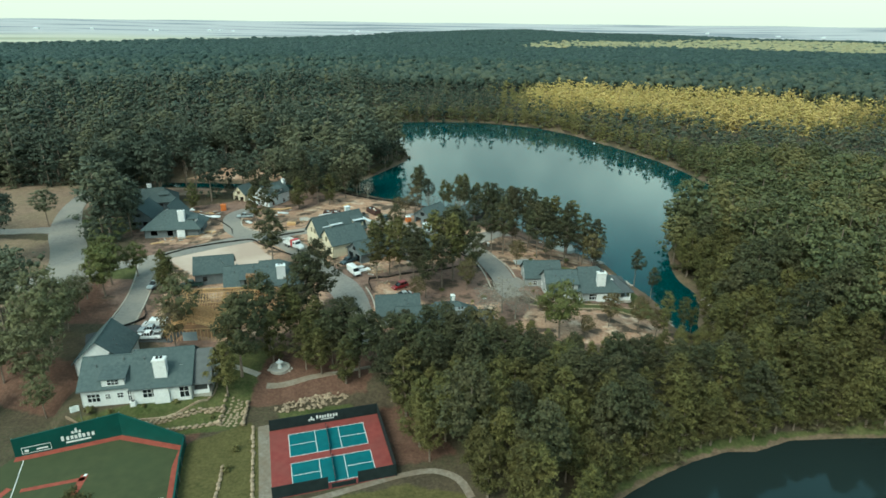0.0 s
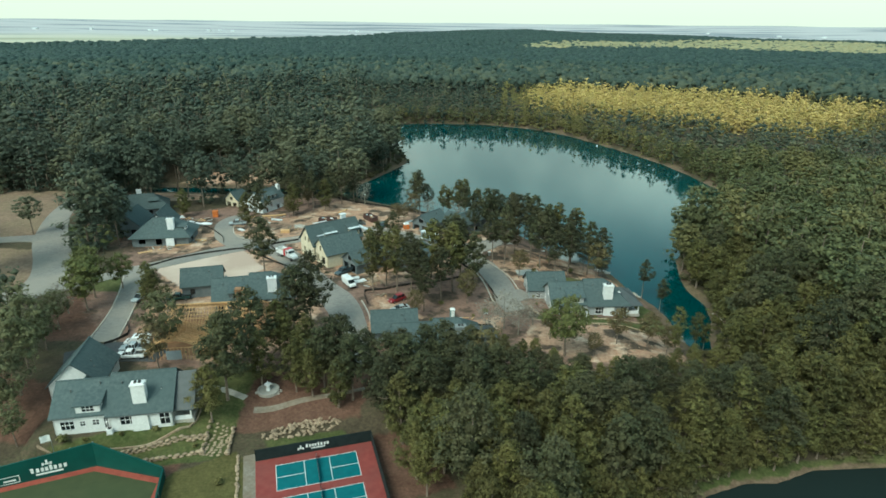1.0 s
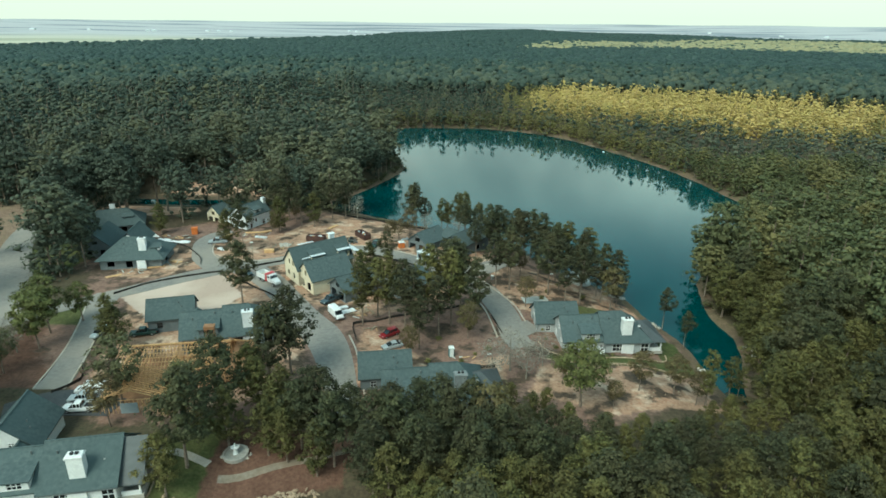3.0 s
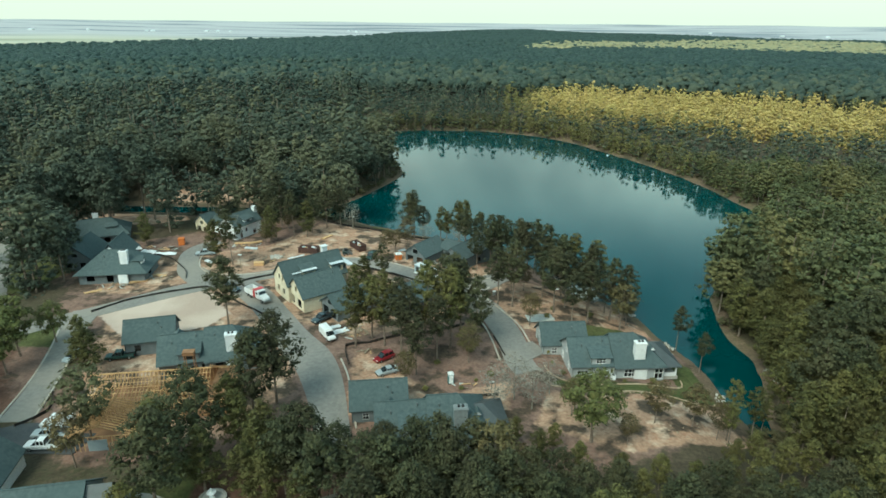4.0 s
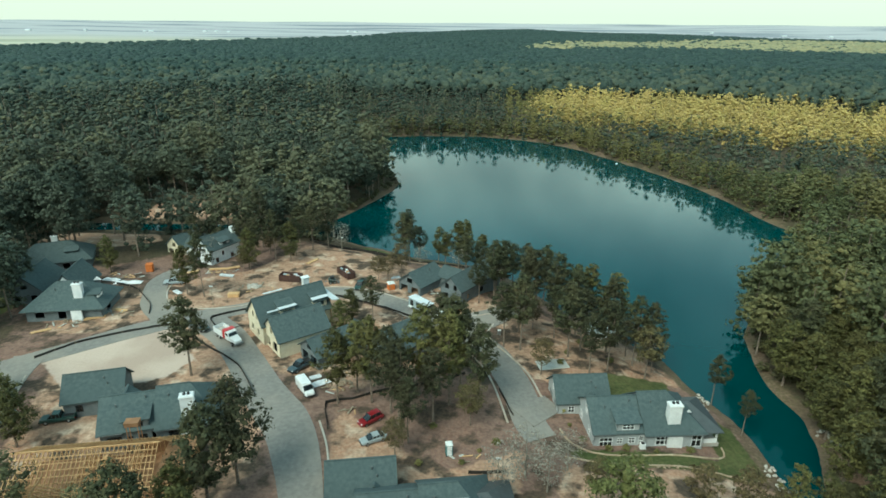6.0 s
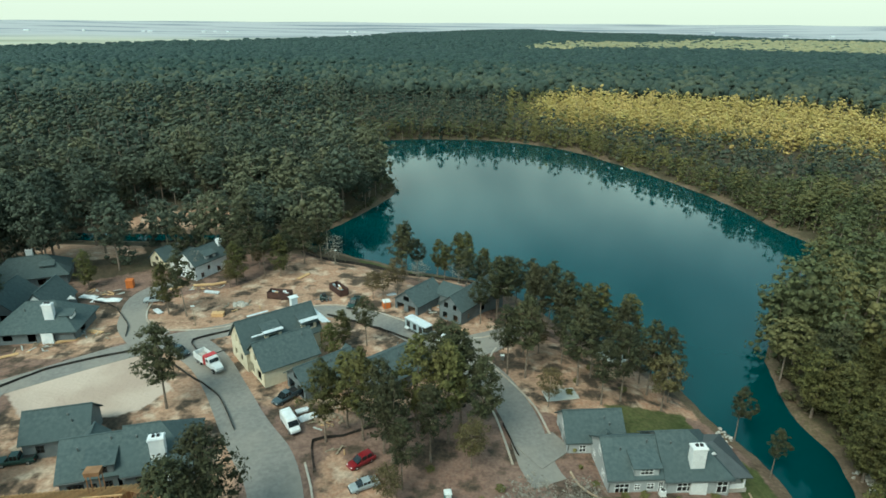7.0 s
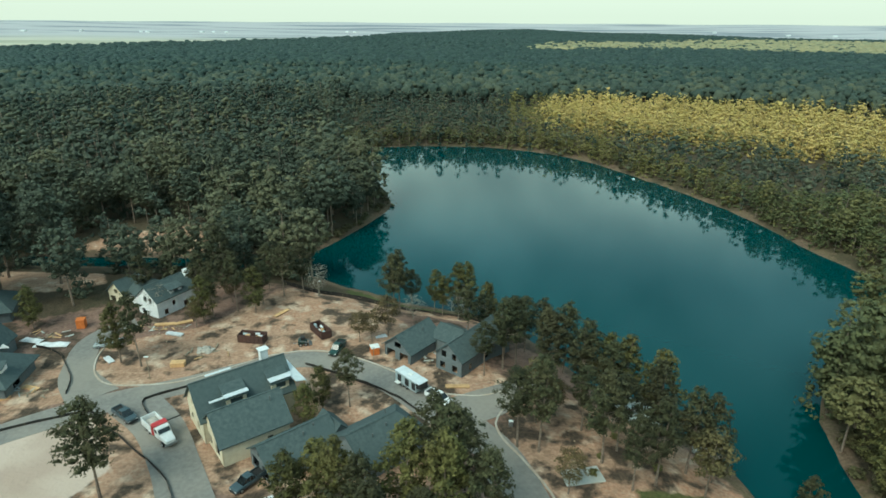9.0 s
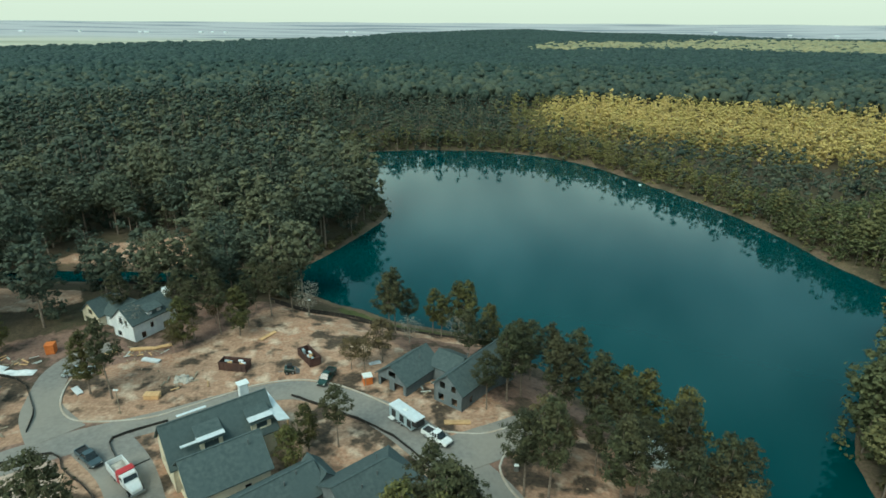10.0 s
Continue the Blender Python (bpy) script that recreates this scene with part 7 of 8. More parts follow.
def car(name, x, y, z, rz, material, label, kind="pickup", category="car"):
    """A car, pickup or van that faces its own +x, with body, cabin, panes, wheels and lamps."""
    c = thing(name, x, y, z, rz, label, category, "parked vehicles")
    if kind == "pickup":
        L, w = 5.8, 0.98
        body = hull([(-2.9, w - 0.06, 0.5, 0.95), (-2.8, w, 0.42, 1.02), (-0.7, w, 0.4, 1.05), (1.1, w, 0.4, 1.1), (2.5, w - 0.02, 0.42, 1.05), (2.85, w - 0.1, 0.48, 0.92)])
        cab = [(-0.75, 0.82, 1.0, 1.15), (-0.55, 0.78, 1.0, 1.86), (0.75, 0.76, 1.0, 1.88), (1.55, 0.84, 1.0, 1.12)]
        part("bed", Shape().box(-2.8, -0.85, -0.93, -0.83, 1.0, 1.32).box(-2.8, -0.85, 0.83, 0.93, 1.0, 1.32).box(-2.88, -2.78, -0.93, 0.93, 1.0, 1.32).box(-0.95, -0.85, -0.93, 0.93, 1.0, 1.32), material, c)
        part("bed_liner", Shape().box(-2.78, -0.95, -0.83, 0.83, 1.03, 1.09), M_BLACKPLASTIC, c)
        axles, r = (-1.85, 1.85), 0.4
    elif kind == "van":
        L, w = 5.6, 0.98
        body = hull([(-2.8, w - 0.05, 0.45, 2.2), (-2.7, w, 0.4, 2.28), (0.9, w, 0.4, 2.3), (1.75, w - 0.03, 0.42, 1.35), (2.6, w - 0.08, 0.45, 1.15), (2.8, w - 0.15, 0.5, 0.95)], 0.2)
        cab = [(0.75, 0.86, 1.3, 2.12), (1.2, 0.86, 1.25, 2.0), (1.95, 0.88, 1.2, 1.35)]
        axles, r = (-1.75, 1.75), 0.38
    else:
        L, w = 4.7, 0.91
        body = hull([(-2.35, w - 0.1, 0.45, 0.85), (-2.2, w, 0.35, 0.98), (-0.8, w, 0.32, 1.0), (0.9, w, 0.32, 0.98), (2.0, w - 0.03, 0.35, 0.86), (2.35, w - 0.14, 0.42, 0.7)])
        top = 1.72 if kind == "suv" else 1.45
        back = -2.1 if kind == "suv" else -1.75
        cab = [(back, 0.76, 0.9, 1.05), (back + (0.25 if kind == "suv" else 0.75), 0.7, 0.9, top), (0.35, 0.68, 0.9, top), (1.2, 0.76, 0.9, 1.0)]
        axles, r = (-1.4, 1.4), 0.34
    part("body", body, material, c)
    glass = hull(cab, 0.1)
    part("cabin_glass", glass, M_GLASSDARK, c, "dark tinted glass")
    if kind != "van":
        x0, x1, zt = cab[1][0] + 0.05, cab[2][0] - 0.02, cab[1][3]
        part("roof_panel", Shape().soft_box(x0, x1, -cab[1][1] + 0.06, cab[1][1] - 0.06, zt - 0.06, zt + 0.03, 0.05), material, c)
        mid = (x0 + x1) / 2
        for px, half in ((x0 + 0.03, 0.07), (mid, 0.06), (x1 - 0.02, 0.05)):
            part("pillar", Shape().box(px - half, px + half, -cab[1][1] - 0.03, cab[1][1] + 0.03, 0.98, zt - 0.03), material, c)
    part("bumper", Shape().soft_box(L / 2 - 0.12, L / 2 + 0.08, -w + 0.12, w - 0.12, 0.38, 0.62, 0.04), M_BLACKPLASTIC if kind != "suv" else material, c)
    part("bumper", Shape().soft_box(-L / 2 - 0.08, -L / 2 + 0.12, -w + 0.1, w - 0.1, 0.4, 0.62, 0.04), M_BLACKPLASTIC, c)
    for s in (-1, 1):
        part("headlight", Shape().soft_box(L / 2 - 0.14, L / 2 - 0.02, s * (w - 0.32) - 0.16, s * (w - 0.32) + 0.16, 0.68, 0.84, 0.03), M_LAMP, c)
        part("tail_light", Shape().soft_box(-L / 2 - 0.01, -L / 2 + 0.1, s * (w - 0.16) - 0.08, s * (w - 0.16) + 0.08, 0.72, 0.98, 0.02), M_TAIL, c)
        part("mirror", Shape().soft_box(cab[-1][0] - 0.62, cab[-1][0] - 0.42, s * (w + 0.1) - 0.09, s * (w + 0.1) + 0.09, 1.02, 1.18, 0.03), material, c)
        for a in axles:
            wheel(c, a, s * (w - 0.12), r)
    return c


def zg(x, y):
    return land_at(x, y) + 0.12


car("pickup_truck", -66.0, 116.6, zg(-66, 116.6) + 0.06, 186, M_WHITE_PAINT, "white pickup parked on dark asphalt beside the framed house")
car("pickup_truck", -67.0, 119.9, zg(-67, 120) + 0.06, 186, M_SILVER_PAINT, "silver pickup parked beside the white one")
car("van", -67.6, 122.9, zg(-67.6, 122.9), 184, M_WHITE_PAINT, "white van with a flat roof parked on the apron", "van", "van")
car("suv", -78.4, 145.6, zg(-78.4, 145.6), 258, M_SILVER_PAINT, "silver car parked on the grey drive", "suv")
car("pickup_truck", -68.8, 146.2, land_at(-68.8, 146.2), 195, M_GREEN_PAINT, "dark green pickup beside the grey cottage")
car("pickup_truck", -29.8, 164.6, zg(-29.8, 164.6), 234, M_SLATE_PAINT, "slate blue pickup loaded with white sacks")
car("van", -26.9, 156.2, zg(-26.9, 156.2), 304, M_WHITE_PAINT, "white panel van on the dusty street", "van", "van")
car("suv", -13.2, 147.3, land_at(-13.2, 147.3), 222, M_RED_PAINT, "dark red car with dust on its bonnet", "suv")
car("sedan", -12.0, 142.0, land_at(-12, 142), 208, M_SILVER_PAINT, "silver saloon car parked on bare soil", "sedan")
car("pickup_truck", -57.0, 180.2, zg(-57, 180), 325, M_SLATE_PAINT, "dark grey pickup behind the dump truck")
car("pickup_truck", -23.3, 205.0, land_at(-23.3, 205), 257, M_GREEN_PAINT, "dark green pickup on bare orange soil")
car("pickup_truck", -73.6, 205.6, land_at(-73.6, 205.6), 195, M_SILVER_PAINT, "grey pickup on the dirt beside the spur road")
car("pickup_truck", -0.9, 186.7, zg(-1, 187) + 0.05, 319, M_WHITE_PAINT, "white crew pickup hitched to a grey trailer")


def dump_truck():
    t = thing("dump_truck", -48.4, 175.4, zg(-48.4, 175.4) + 0.05, 319, "white dump truck with a red cab frame on the street", "truck", "parked vehicles")
    part("chassis", Shape().box(-3.8, 3.6, -0.5, 0.5, 0.6, 0.95), M_BLACKPLASTIC, t)
    part("hood", hull([(1.9, 1.05, 0.8, 1.9), (3.0, 0.95, 0.8, 1.75), (3.9, 0.85, 0.8, 1.45), (4.1, 0.75, 0.85, 1.3)]), M_WHITE_PAINT, t)
    part("cab", hull([(0.4, 1.1, 0.85, 2.7), (0.6, 1.15, 0.85, 2.85), (1.7, 1.12, 0.85, 2.8), (2.15, 1.1, 0.85, 1.95)], 0.15), M_WHITE_PAINT, t)
    part("windscreen", Shape().add([(1.80, -0.95, 2.62), (1.80, 0.95, 2.62), (2.2, 1.0, 1.98), (2.2, -1.0, 1.98), (1.70, -0.95, 2.62), (1.70, 0.95, 2.62), (2.1, 1.0, 1.98), (2.1, -1.0, 1.98)], [(0, 1, 2, 3), (7, 6, 5, 4), (0, 4, 5, 1), (2, 6, 7, 3)]), M_GLASSDARK, t)
    for s in (-1, 1):
        part("side_window", Shape().box(0.8, 1.6, s * 1.13 - 0.03, s * 1.13 + 0.03, 1.95, 2.55), M_GLASSDARK, t)
    part("headboard", Shape().box(-0.35, 0.05, -1.25, 1.25, 0.95, 2.75).box(-0.3, 0.95, -1.2, 1.2, 2.86, 3.02).box(0.0, 0.36, -1.22, 1.22, 0.95, 2.5), M_BRIGHT_RED, t, "red head board and cab guard")
    tub = Shape()
    tub.box(-4.4, -0.4, -1.25, -1.13, 1.0, 2.35).box(-4.4, -0.4, 1.13, 1.25, 1.0, 2.35).box(-0.52, -0.4, -1.13, 1.13, 1.0, 2.35).box(-4.4, -4.28, -1.13, 1.13, 1.0, 2.35).box(-4.28, -0.52, -1.13, 1.13, 1.0, 1.1)
    for k in range(5):
        xx = -4.2 + k * 0.9
        tub.box(xx, xx + 0.1, -1.31, -1.25, 1.0, 2.35).box(xx, xx + 0.1, 1.25, 1.31, 1.0, 2.35)
    part("tub", tub, M_WHITE_PAINT, t)
    part("load", Shape().loft([[(-4.2, -1.1, 1.2), (-0.6, -1.1, 1.2), (-0.6, 1.1, 1.2), (-4.2, 1.1, 1.2)], [(-4.2, -1.1, 1.5), (-0.6, -1.1, 1.5), (-0.6, 1.1, 1.5), (-4.2, 1.1, 1.5)], [(-3.4, -0.5, 1.95), (-1.4, -0.6, 2.1), (-1.2, 0.5, 2.05), (-3.2, 0.6, 1.9)]]), M_ROCK, t, "pale grey rubble load")
    part("crane_arm", Shape().rail((0.3, 1.2, 2.7), (-0.2, 3.9, 2.2), 0.14, 0.16), M_BLACKPLASTIC, t)
    part("bumper", Shape().soft_box(4.0, 4.25, -1.1, 1.1, 0.5, 0.85, 0.05), M_STEEL, t)
    for a in (-3.4, -2.1, 3.0):
        for s in (-1, 1):
            wheel(t, a, s * 1.0, 0.5, 0.32)
    return t


dump_truck()


def trailer():
    t = thing("trailer", -6.3, 191.0, zg(-5.6, 190.6) + 0.08, 314, "long blue-grey gooseneck trailer with open side doors", "trailer", "parked vehicles")
    part("box_body", Shape().soft_box(-3.6, 2.6, -1.15, 1.15, 0.55, 2.75, 0.08), M_GREY_PAINT, t)
    part("roof_panel", Shape().soft_box(-3.7, 3.6, -1.2, 1.2, 2.75, 2.88, 0.05), M_ZINC, t, "pale metal trailer roof")
    part("nose", Shape().loft([[(2.6, -1.1, 1.5), (3.9, -0.8, 1.6), (3.9, 0.8, 1.6), (2.6, 1.1, 1.5)], [(2.6, -1.1, 2.75), (3.6, -0.9, 2.75), (3.6, 0.9, 2.75), (2.6, 1.1, 2.75)]]), M_BLACKPLASTIC, t)
    for xx in (-2.8, -0.6, 1.4):
        part("side_door", Shape().box(xx, xx + 1.1, -1.2, -1.15, 0.9, 2.4), M_BLACKPLASTIC, t)
    part("ramp", Shape().box(-2.9, -1.7, -2.0, -1.2, 0.8, 0.9), M_LINE, t)
    part("vent_hood", Shape().soft_box(-0.6, 0.2, -0.35, 0.35, 2.88, 3.05, 0.05), M_LINE, t)
    for a in (-1.3, -0.3):
        for s in (-1, 1):
            wheel(t, a, s * 1.05, 0.36)
    return t


trailer()


def skip_bin(x, y, rz, label):
    d = thing("skip_bin", x, y, land_at(x, y), rz, label, "skip", "rubbish skips")
    shell = Shape()
    shell.box(-3.0, 3.0, -1.2, -1.08, 0.15, 1.9).box(-3.0, 3.0, 1.08, 1.2, 0.15, 1.9).box(-3.0, -2.88, -1.08, 1.08, 0.15, 1.9).box(2.88, 3.0, -1.08, 1.08, 0.15, 1.9).box(-2.88, 2.88, -1.08, 1.08, 0.15, 0.3)
    part("shell", shell, M_RUST, d)
    for k in range(7):
        xx = -2.9 + k * 0.95
        part("rib", Shape().box(xx, xx + 0.12, -1.3, -1.2, 0.15, 1.85).box(xx, xx + 0.12, 1.2, 1.3, 0.15, 1.85), M_RUST, d)
    part("rim_rail", Shape().rail((-3.05, -1.2, 1.92), (3.05, -1.2, 1.92), 0.16, 0.12).rail((-3.05, 1.2, 1.92), (3.05, 1.2, 1.92), 0.16, 0.12), M_RUST, d)
    part("skid", Shape().box(-2.9, 2.9, -0.8, -0.6, 0, 0.15).box(-2.9, 2.9, 0.6, 0.8, 0, 0.15), M_RUST, d)
    r = random.Random(int(x * 10))
    for k in range(9):
        a, b = r.uniform(-2.2, 2.2), r.uniform(-0.7, 0.7)
        part("scrap", Shape().soft_box(a - 0.5, a + 0.5, b - 0.2, b + 0.25, 0.9 + 0.1 * k, 1.2 + 0.1 * k, 0.05), (M_LUMBER, M_TARP, M_GREY_PAINT)[k % 3], d)
    return d


skip_bin(-42.9, 208.6, -8, "rusty brown rubbish skip full of building scrap")
skip_bin(-28.4, 212.2, 128, "dark rusty rubbish skip heaped with white scrap")


def toilet_cabin(x, y, rz, material, roof, label):
    t = thing("toilet_cabin", x, y, land_at(x, y), rz, label, "portable toilet")
    part("skid", Shape().box(-0.6, 0.6, -0.6, 0.6, 0.0, 0.12), M_BLACKPLASTIC, t)
    part("cabin", Shape().soft_box(-0.56, 0.56, -0.56, 0.56, 0.12, 2.1, 0.07), material, t)
    part("roof_cap", Shape().loft([[(-0.6, -0.6, 2.1), (0.6, -0.6, 2.1), (0.6, 0.6, 2.1), (-0.6, 0.6, 2.1)], [(-0.45, -0.45, 2.32), (0.45, -0.45, 2.32), (0.45, 0.45, 2.32), (-0.45, 0.45, 2.32)]]), roof, t, "white cap")
    d = part("door", Shape().box(-0.42, 0.42, -0.6, -0.565, 0.2, 2.0), roof, t)
    part("handle", Shape().box(0.28, 0.34, -0.63, -0.6, 1.0, 1.2), M_BLACKPLASTIC, d)
    part("vent_pipe", Shape().tube((0.4, 0.4, 2.1), (0.4, 0.4, 2.6), 0.05, n=8), M_BLACKPLASTIC, t)
    return t


toilet_cabin(0.9, 139.3, 10, M_TEAL_PLASTIC, M_LINE, "teal portable toilet with a white cap on the dirt yard")


def crate(x, y, rz, sx, sy, sz, material, label, name="storage_box", lid=None):
    c = thing(name, x, y, land_at(x, y), rz, label, name.replace("_", " "))
    part("box_body", Shape().soft_box(-sx, sx, -sy, sy, 0.05, sz, 0.06), material, c)
    part("lid", Shape().soft_box(-sx - 0.06, sx + 0.06, -sy - 0.06, sy + 0.06, sz, sz + 0.12, 0.04), lid or material, c)
    for s in (-1, 1):
        part("runner", Shape().box(-sx, sx, s * sy * 0.7 - 0.06, s * sy * 0.7 + 0.06, 0, 0.06), M_STAKE, c)
    return c


crate(-84.4, 214.0, 15, 0.9, 0.9, 2.1, M_ORANGE, "orange plastic site cabin on the drive edge", "site_cabin")
crate(-15.1, 204.2, 20, 0.9, 0.9, 1.7, M_ORANGE, "rusty orange bin with a pale top on bare soil", "storage_bin", M_LINE)
crate(-55.1, 198.0, 5, 1.4, 0.7, 0.9, M_LUMBER, "low tan wooden crate on the verge", "wooden_crate")
crate(12, 179.6, 0, 0.35, 0.25, 1.1, M_STEEL, "small grey meter box on the mulch verge", "meter_box", M_LINE)


def lumber_stack(x, y, rz, long, layers, label, material=None):
    """Boards lying on two bearers."""
    s = thing("lumber_stack", x, y, land_at(x, y), rz, label, "lumber")
    r = random.Random(int(x * 7 + y))
    for b in (-0.35, 0.35):
        part("bearer", Shape().box(b * long - 0.06, b * long + 0.06, -0.6, 0.6, 0, 0.12), M_STAKE, s)
    for k in range(layers):
        for j in range(4):
            o = r.uniform(-0.15, 0.15)
            part("board", Shape().box(-long / 2 + o, long / 2 + o, -0.56 + j * 0.29, -0.30 + j * 0.29, 0.12 + k * 0.1, 0.2 + k * 0.1), material or M_LUMBER, s)
    return s


lumber_stack(-61.6, 211.2, -12, 4.0, 4, "stack of pale boards wrapped at the dirt edge", M_TARP)
lumber_stack(-70.4, 199.6, -40, 3.0, 3, "stack of pale boards beside the kerb", M_TARP)
lumber_stack(2.7, 191.6, 2, 4.6, 2, "long pale boards lying near the turning place")
lumber_stack(-66, 216, 10, 4.5, 3, "stack of raw boards in front of the wrapped house")
lumber_stack(-62, 217, 30, 4.0, 3, "stack of raw boards in front of the wrapped house")
lumber_stack(-72, 214, 40, 3.5, 2, "loose raw boards by the wrapped house")
lumber_stack(-84, 185, 25, 4.5, 2, "loose raw boards on the west dirt lot")
lumber_stack(-80, 189, -15, 3.5, 2, "loose raw boards on the west dirt lot")
lumber_stack(-93, 178.5, 35, 4.0, 1, "loose raw boards at the lot edge")
lumber_stack(-40, 222, 60, 4.5, 2, "loose raw boards on the sandy yard")
lumber_stack(-26.0, 161.0, 30, 2.2, 3, "pallet of white sacks beside the pickup", M_TARP)


def sheet_heap(x, y, rz, sx, sy, label, seed):
    """Crumpled sheeting on the ground."""
    r = random.Random(seed)
    s = Shape()
    n = 7
    grid = [[(-sx + 2 * sx * i / n, -sy + 2 * sy * j / n, 0.05 + r.random() * 0.4 * (0 < i < n and 0 < j < n)) for j in range(n + 1)] for i in range(n + 1)]
    for i in range(n):
        for j in range(n):
            q = [grid[i][j], grid[i + 1][j], grid[i + 1][j + 1], grid[i][j + 1]]
            s.loft([[(a, b, c - 0.1) for a, b, c in q], q])
    return solid("sheeting", s.weld(), M_TARP, x, y, land_at(x, y), rz, label, "sheeting")


sheet_heap(-86.5, 205.8, 5, 3.6, 1.0, "crumpled white plastic sheeting on the ground", 1)
sheet_heap(-92, 207.5, -10, 2.4, 0.9, "crumpled white plastic sheeting on the ground", 2)
sheet_heap(-24.5, 159.4, 35, 1.8, 0.9, "crumpled white sheeting beside the street", 3)
sheet_heap(-14.5, 211.5, 20, 1.3, 0.5, "strip of white sheeting under the small oaks", 4)


def board_heap(x, y, sx, sy, count, label):
    """Offcuts and boards lying about as they fell."""
    h = thing("board_heap", x, y, land_at(x, y), 0, label, "lumber")
    r = random.Random(int(x * 5 + y * 3))
    z0 = land_at(x, y)
    for k in range(count):
        a, b, long, turn = r.gauss(0, sx), r.gauss(0, sy), r.uniform(0.6, 2.6), r.uniform(0, 180)
        p = part("board", Shape().box(-long / 2, long / 2, -r.uniform(0.08, 0.3), 0.1, 0.0, 0.09), r.choice((M_LUMBER, M_SLAB, M_STAKE, M_STAKE)), h)
        p.matrix_basis = pose(a, b, land_at(x + a, y + b) - z0 + r.uniform(0.02, 0.25), r.uniform(-8, 8), r.uniform(-6, 6), turn)
    return h


for _x, _y, _sx, _sy, _n in ((-80.5, 188, 2.2, 1.4, 16), (-88, 182, 2.6, 1.0, 10), (-90, 210, 3.6, 1.4, 16), (-65, 214.5, 2.8, 1.4, 14), (-21.5, 159.5, 1.8, 1.4, 14), (-18, 150.5, 1.4, 1.0, 4),
                             (-52, 203, 3.2, 1.8, 9), (-4, 203, 1.6, 1.4, 6), (-66, 134.5, 3.4, 1.8, 10), (5, 138.5, 2.6, 0.8, 6)):
    board_heap(_x, _y, _sx, _sy, _n, "boards and offcuts strewn on bare soil")


def digger(x, y, rz):
    d = thing("skid_loader", x, y, land_at(x, y), rz, "small olive tracked loader on bare soil", "loader")
    part("body", hull([(-1.1, 0.6, 0.4, 1.1), (-0.9, 0.65, 0.35, 1.4), (0.6, 0.62, 0.35, 1.2), (0.9, 0.5, 0.4, 0.9)]), M_GREEN_PAINT, d)
    part("cage", Shape().soft_box(-0.5, 0.5, -0.5, 0.5, 1.1, 2.0, 0.08), M_BLACKPLASTIC, d)
    for s in (-1, 1):
        part("arm", Shape().rail((-0.9, s * 0.75, 1.4), (1.3, s * 0.7, 0.7), 0.12, 0.18), M_STEEL, d)
        for a in (-0.6, 0.55):
            wheel(d, a, s * 0.78, 0.4, 0.26)
    part("bucket", Shape().add([(1.2, -0.9, 0.1), (1.2, 0.9, 0.1), (1.2, 0.9, 0.7), (1.2, -0.9, 0.7), (1.9, -0.9, 0.1), (1.9, 0.9, 0.1)], [(0, 1, 2, 3), (0, 4, 5, 1), (3, 2, 5, 4), (0, 3, 4), (1, 5, 2)]), M_STEEL, d)
    part("light_bar", Shape().box(-2.2, -1.2, -0.05, 0.05, 0.5, 0.6), M_STEEL, d)
    return d


digger(-31.3, 207.3, 15)


# ------------------------------------------------------------------ fences, poles and small site things
def silt_fence(points, label, high=0.6):
    """Black fabric on stakes along the edge of the soil."""
    line = fine_line(points, 2.0)
    o = line[0]
    z0 = land_at(o.x, o.y)
    f = thing("silt_fence", o.x, o.y, z0, 0, label, "fence", "silt fences")
    side = across(line)
    rings = []
    r = random.Random(int(o.x * 13))
    for p, n in zip(line, side):
        z = land_at(p.x, p.y) - z0
        sag = r.uniform(-0.12, 0.08)
        q = p - o + n * r.uniform(-0.12, 0.12)
        rings.append([(q.x - n.x * 0.03, q.y - n.y * 0.03, z - 0.2), (q.x + n.x * 0.03, q.y + n.y * 0.03, z - 0.2), (q.x + n.x * 0.03, q.y + n.y * 0.03, z + high + sag), (q.x - n.x * 0.03, q.y - n.y * 0.03, z + high + sag)])
    part("fabric", Shape().loft(rings), M_SILT, f)
    for i in range(0, len(line), 2):
        p = line[i]
        z = land_at(p.x, p.y) - z0
        q = p - o + side[i] * 0.08
        part("stake", Shape().rail((q.x, q.y, z - 0.2), (q.x, q.y, z + high + 0.2), 0.05, 0.05), M_STAKE, f)
    return f


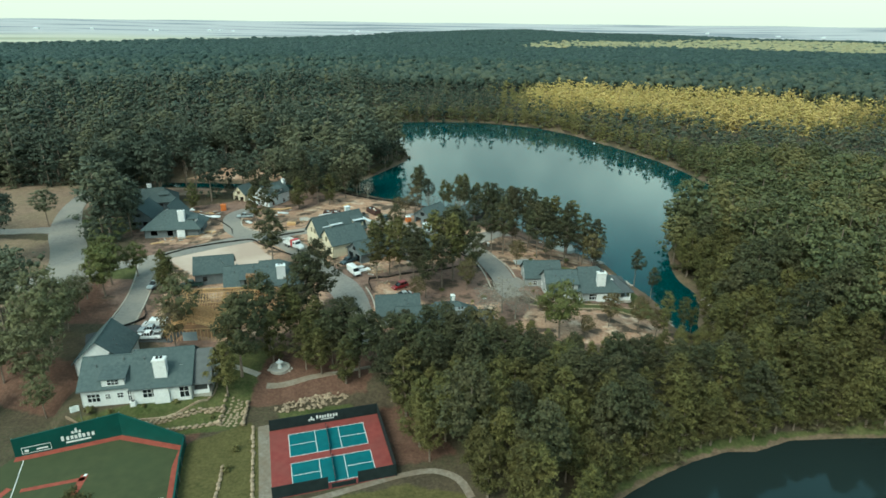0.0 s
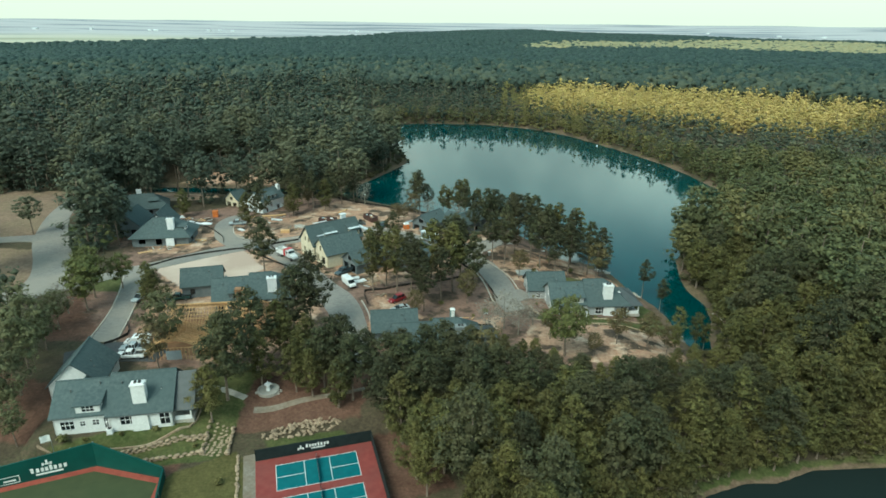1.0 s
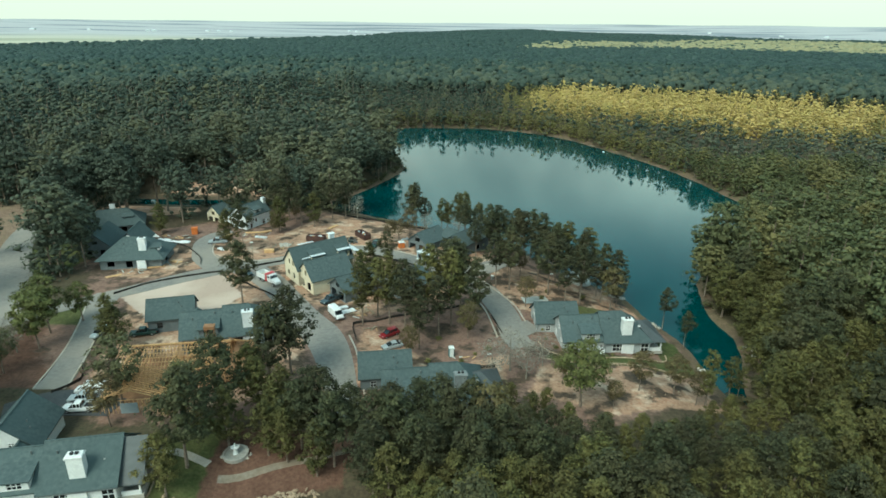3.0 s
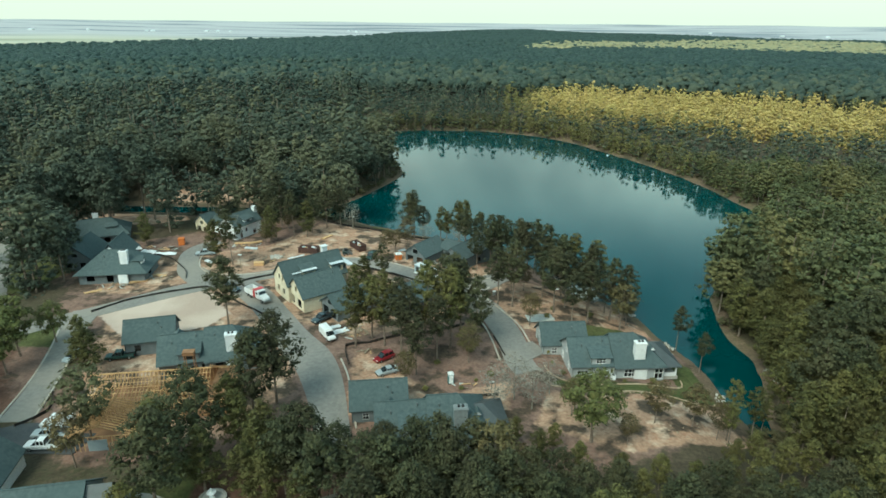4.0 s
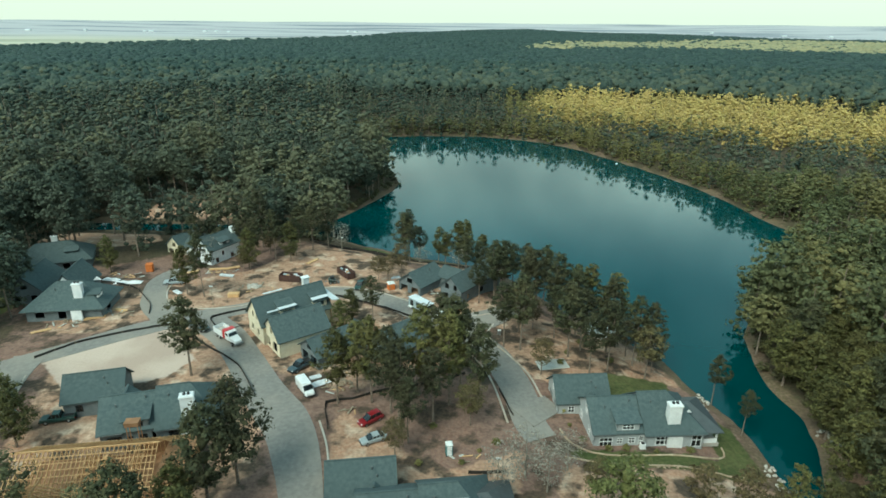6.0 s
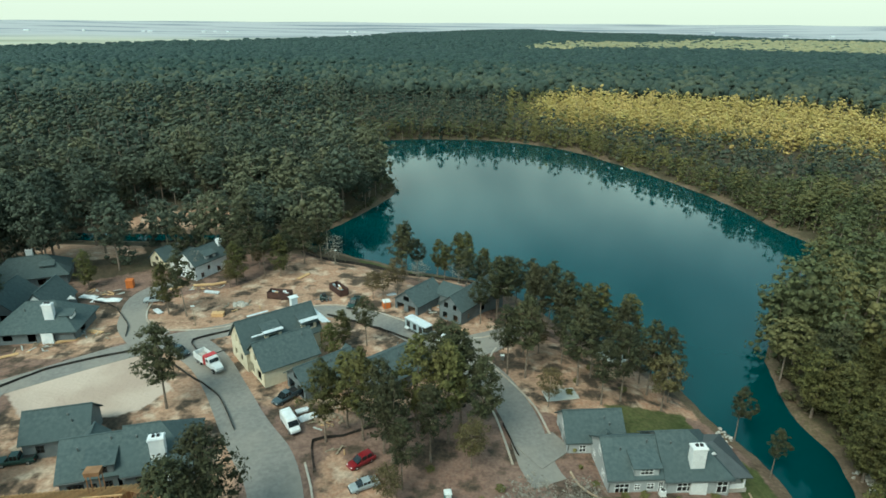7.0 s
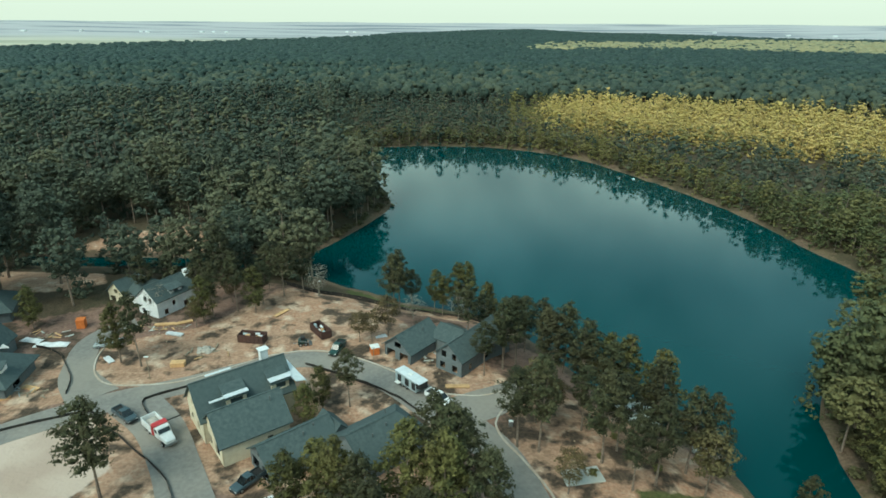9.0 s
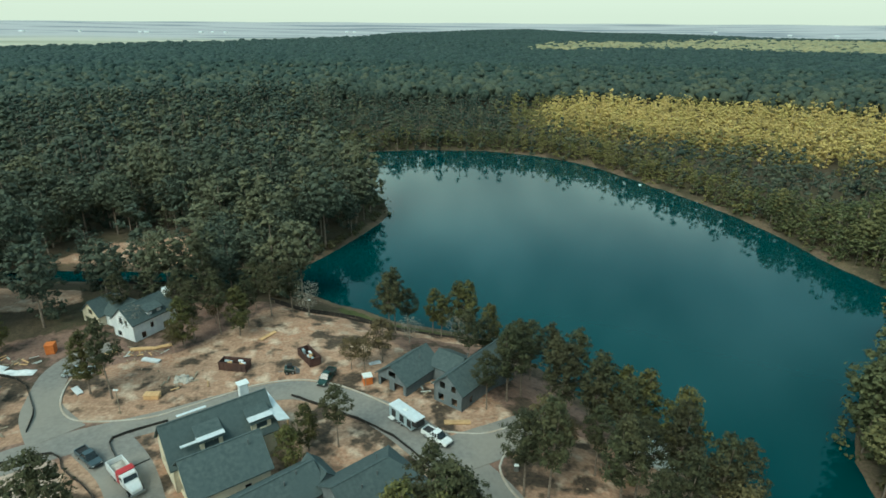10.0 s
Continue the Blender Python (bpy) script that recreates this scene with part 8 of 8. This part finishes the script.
for _pts, _lab in (
        ([(-86.5, 166.5), (-81.5, 172.8), (-73.5, 177.6), (-64, 181.6), (-60.5, 178.5), (-53.6, 173.6), (-44.6, 166.6), (-41.5, 163), (-36.5, 155)], "black silt fence edging the pale building pad"),
        ([(-89, 204.6), (-82.7, 202.2), (-75, 193.5), (-71.8, 187)], "black silt fence round the west lot"),
        ([(-49, 191), (-55, 187), (-56, 184.5), (-53, 181)], "black silt fence at the street corner"),
        ([(-29, 199.2), (-19.3, 194.6), (-10.3, 189), (-5.5, 184.5), (1.0, 176), (6.5, 167), (8.2, 162)], "black silt fence along the winding street"),
        ([(-20.4, 144.8), (-22.2, 152.3), (-17.4, 154), (-10.7, 157.4), (-4.8, 159), (4, 163)], "black silt fence round the pine yard"),
        ([(-46, 244), (-37, 239.5), (-21, 237), (-12, 232.5), (-3.8, 230), (6, 227.3), (16, 219)], "long black silt fence above the lake shore"),
        ([(-44, 241.5), (-36, 237.4), (-21, 234.8), (-8, 230)], "second black silt fence above the lake shore"),
        ([(-75.2, 122.5), (-72.5, 127.5), (-75.5, 133.5)], "black silt fence beside the parking apron"),
        ([(4, 134.6), (10, 135)], "short black silt fence behind the grey cottage"),
        ([(12.5, 150), (10.6, 158)], "black silt fence beside the street")):
    silt_fence(_pts, _lab)
silt_fence([(-100, 257.5), (-84, 258), (-70, 258)], "dark timber edging along the far canal", 0.9)


def pole(x, y, high, label, head=True, name="utility_pole"):
    p = thing(name, x, y, land_at(x, y), 0, label, "pole")
    part("shaft", Shape().tube((0, 0, -0.4), (0, 0, high), 0.09, 0.06, n=8), M_STAKE, p)
    if head:
        part("head", Shape().soft_box(-0.45, 0.45, -0.12, 0.12, high, high + 0.25, 0.04), M_LINE, p, "pale head")
    return p


for _x, _y, _h in ((-58.5, 192.8, 5.0), (-33.4, 234.5, 4.0), (8.6, 133.5, 4.0), (28.8, 182.5, 2.2), (-15.0, 201.4, 3.0)):
    pole(_x, _y, _h, "thin weathered temporary service pole with a pale box")


def ac_unit(x, y, z, rz):
    a = thing("air_conditioner", x, y, z, rz, "white air conditioning unit against the cottage wall", "air conditioner")
    part("case", Shape().soft_box(-0.45, 0.45, -0.4, 0.4, 0.05, 1.0, 0.05), M_WHITE_TRIM, a)
    part("grille", Shape().loft([[(0.33 * math.cos(k * 0.5236), 0.33 * math.sin(k * 0.5236), z) for k in range(12)] for z in (1.0, 1.04)]), M_BLACKPLASTIC, a)
    part("pad", Shape().box(-0.55, 0.55, -0.5, 0.5, -0.3, 0.05), M_CONCRETE, a)
    return a


ac_unit(-57.6, 92.6, land_at(-57.6, 92.6), 12)
ac_unit(33.9, 142.4, land_at(33.9, 142.4) + 0.02, 5)


def buoy(x, y):
    return solid("buoy", Shape().loft([[(r * math.cos(k * 0.785), r * math.sin(k * 0.785), z) for k in range(8)] for r, z in ((0.2, -0.3), (0.6, -0.1), (0.65, 0.15), (0.4, 0.4), (0.1, 0.5))]), M_LINE, x, y, WATER + 0.1, 0, "small white buoy floating near the bank", "buoy")


buoy(88, 376)


def bush_pattern():
    rng = np.random.default_rng(77)
    root = thing("shrub", 0, 0, 0, 0, "low brownish green shrub on the bank", "shrub", "bank shrubs")
    c, r = round_clumps(rng, 1.6, 0.05, 0.9, 10)
    part("stem", Shape().tube((0, 0, -0.2), (0, 0, 0.9), 0.06, 0.03, 5), M_BARK, root)
    v, f = leaf_cloud(rng, c, r, 320, 0.22)
    part("foliage", array_mesh("foliage", v, f, [M_OLIVE]), None, root)
    return root


_bush = bush_pattern()
_first = True
_spots = [(-64.5, 90.4), (-61, 90.8), (-55.5, 92.2), (-50.2, 93.6), (-45.6, 97), (-44.6, 101), (-36.2, 84), (-36, 79), (-43.4, 92.5), (28, 141.6), (31, 141.7), (36, 141.2), (42, 142), (47, 146), (48, 150), (47.5, 155),
          (21.8, 152), (22.5, 148), (24, 144), (6, 140), (9, 142), (-4, 136.5), (3, 137), (-2, 146), (5, 151), (26, 172), (24, 168), (35, 170), (30, 178)]
for _x, _y in _spots:
    _m = pose(_x, _y, land_at(_x, _y) - 0.05, 0, 0, random.uniform(0, 360)) @ Matrix.Scale(random.uniform(0.45, 0.9), 4)
    if _first:
        _bush.matrix_basis = _m
        _first = False
    else:
        copy_thing(_bush, _m)


def far_building(x, y, sx, sy, h):
    b = thing("distant_building", x, y, land_at(x, y), random.uniform(-20, 20), "tiny pale building on the far plain", "building", "far buildings")
    part("wall", Shape().box(-sx, sx, -sy, sy, -2, h), M_WHITE_TRIM, b)
    part("roof", roof_shape(-sx, sx, -sy, sy, h, h + sy * 0.5, "x", over=1.0, thick=0.5), M_ZINC, b)
    return b


random.seed(12)
for _x, _y in ((-1130, 2960), (-1090, 2990), (-1420, 3050), (-1455, 3060), (-1000, 2900), (-480, 3200), (-520, 3220), (-1900, 2900), (-1700, 3000), (1500, 3000), (1650, 2900), (1290, 3300)):
    far_building(_x, _y, random.uniform(5, 11), random.uniform(4, 6), random.uniform(3, 5))
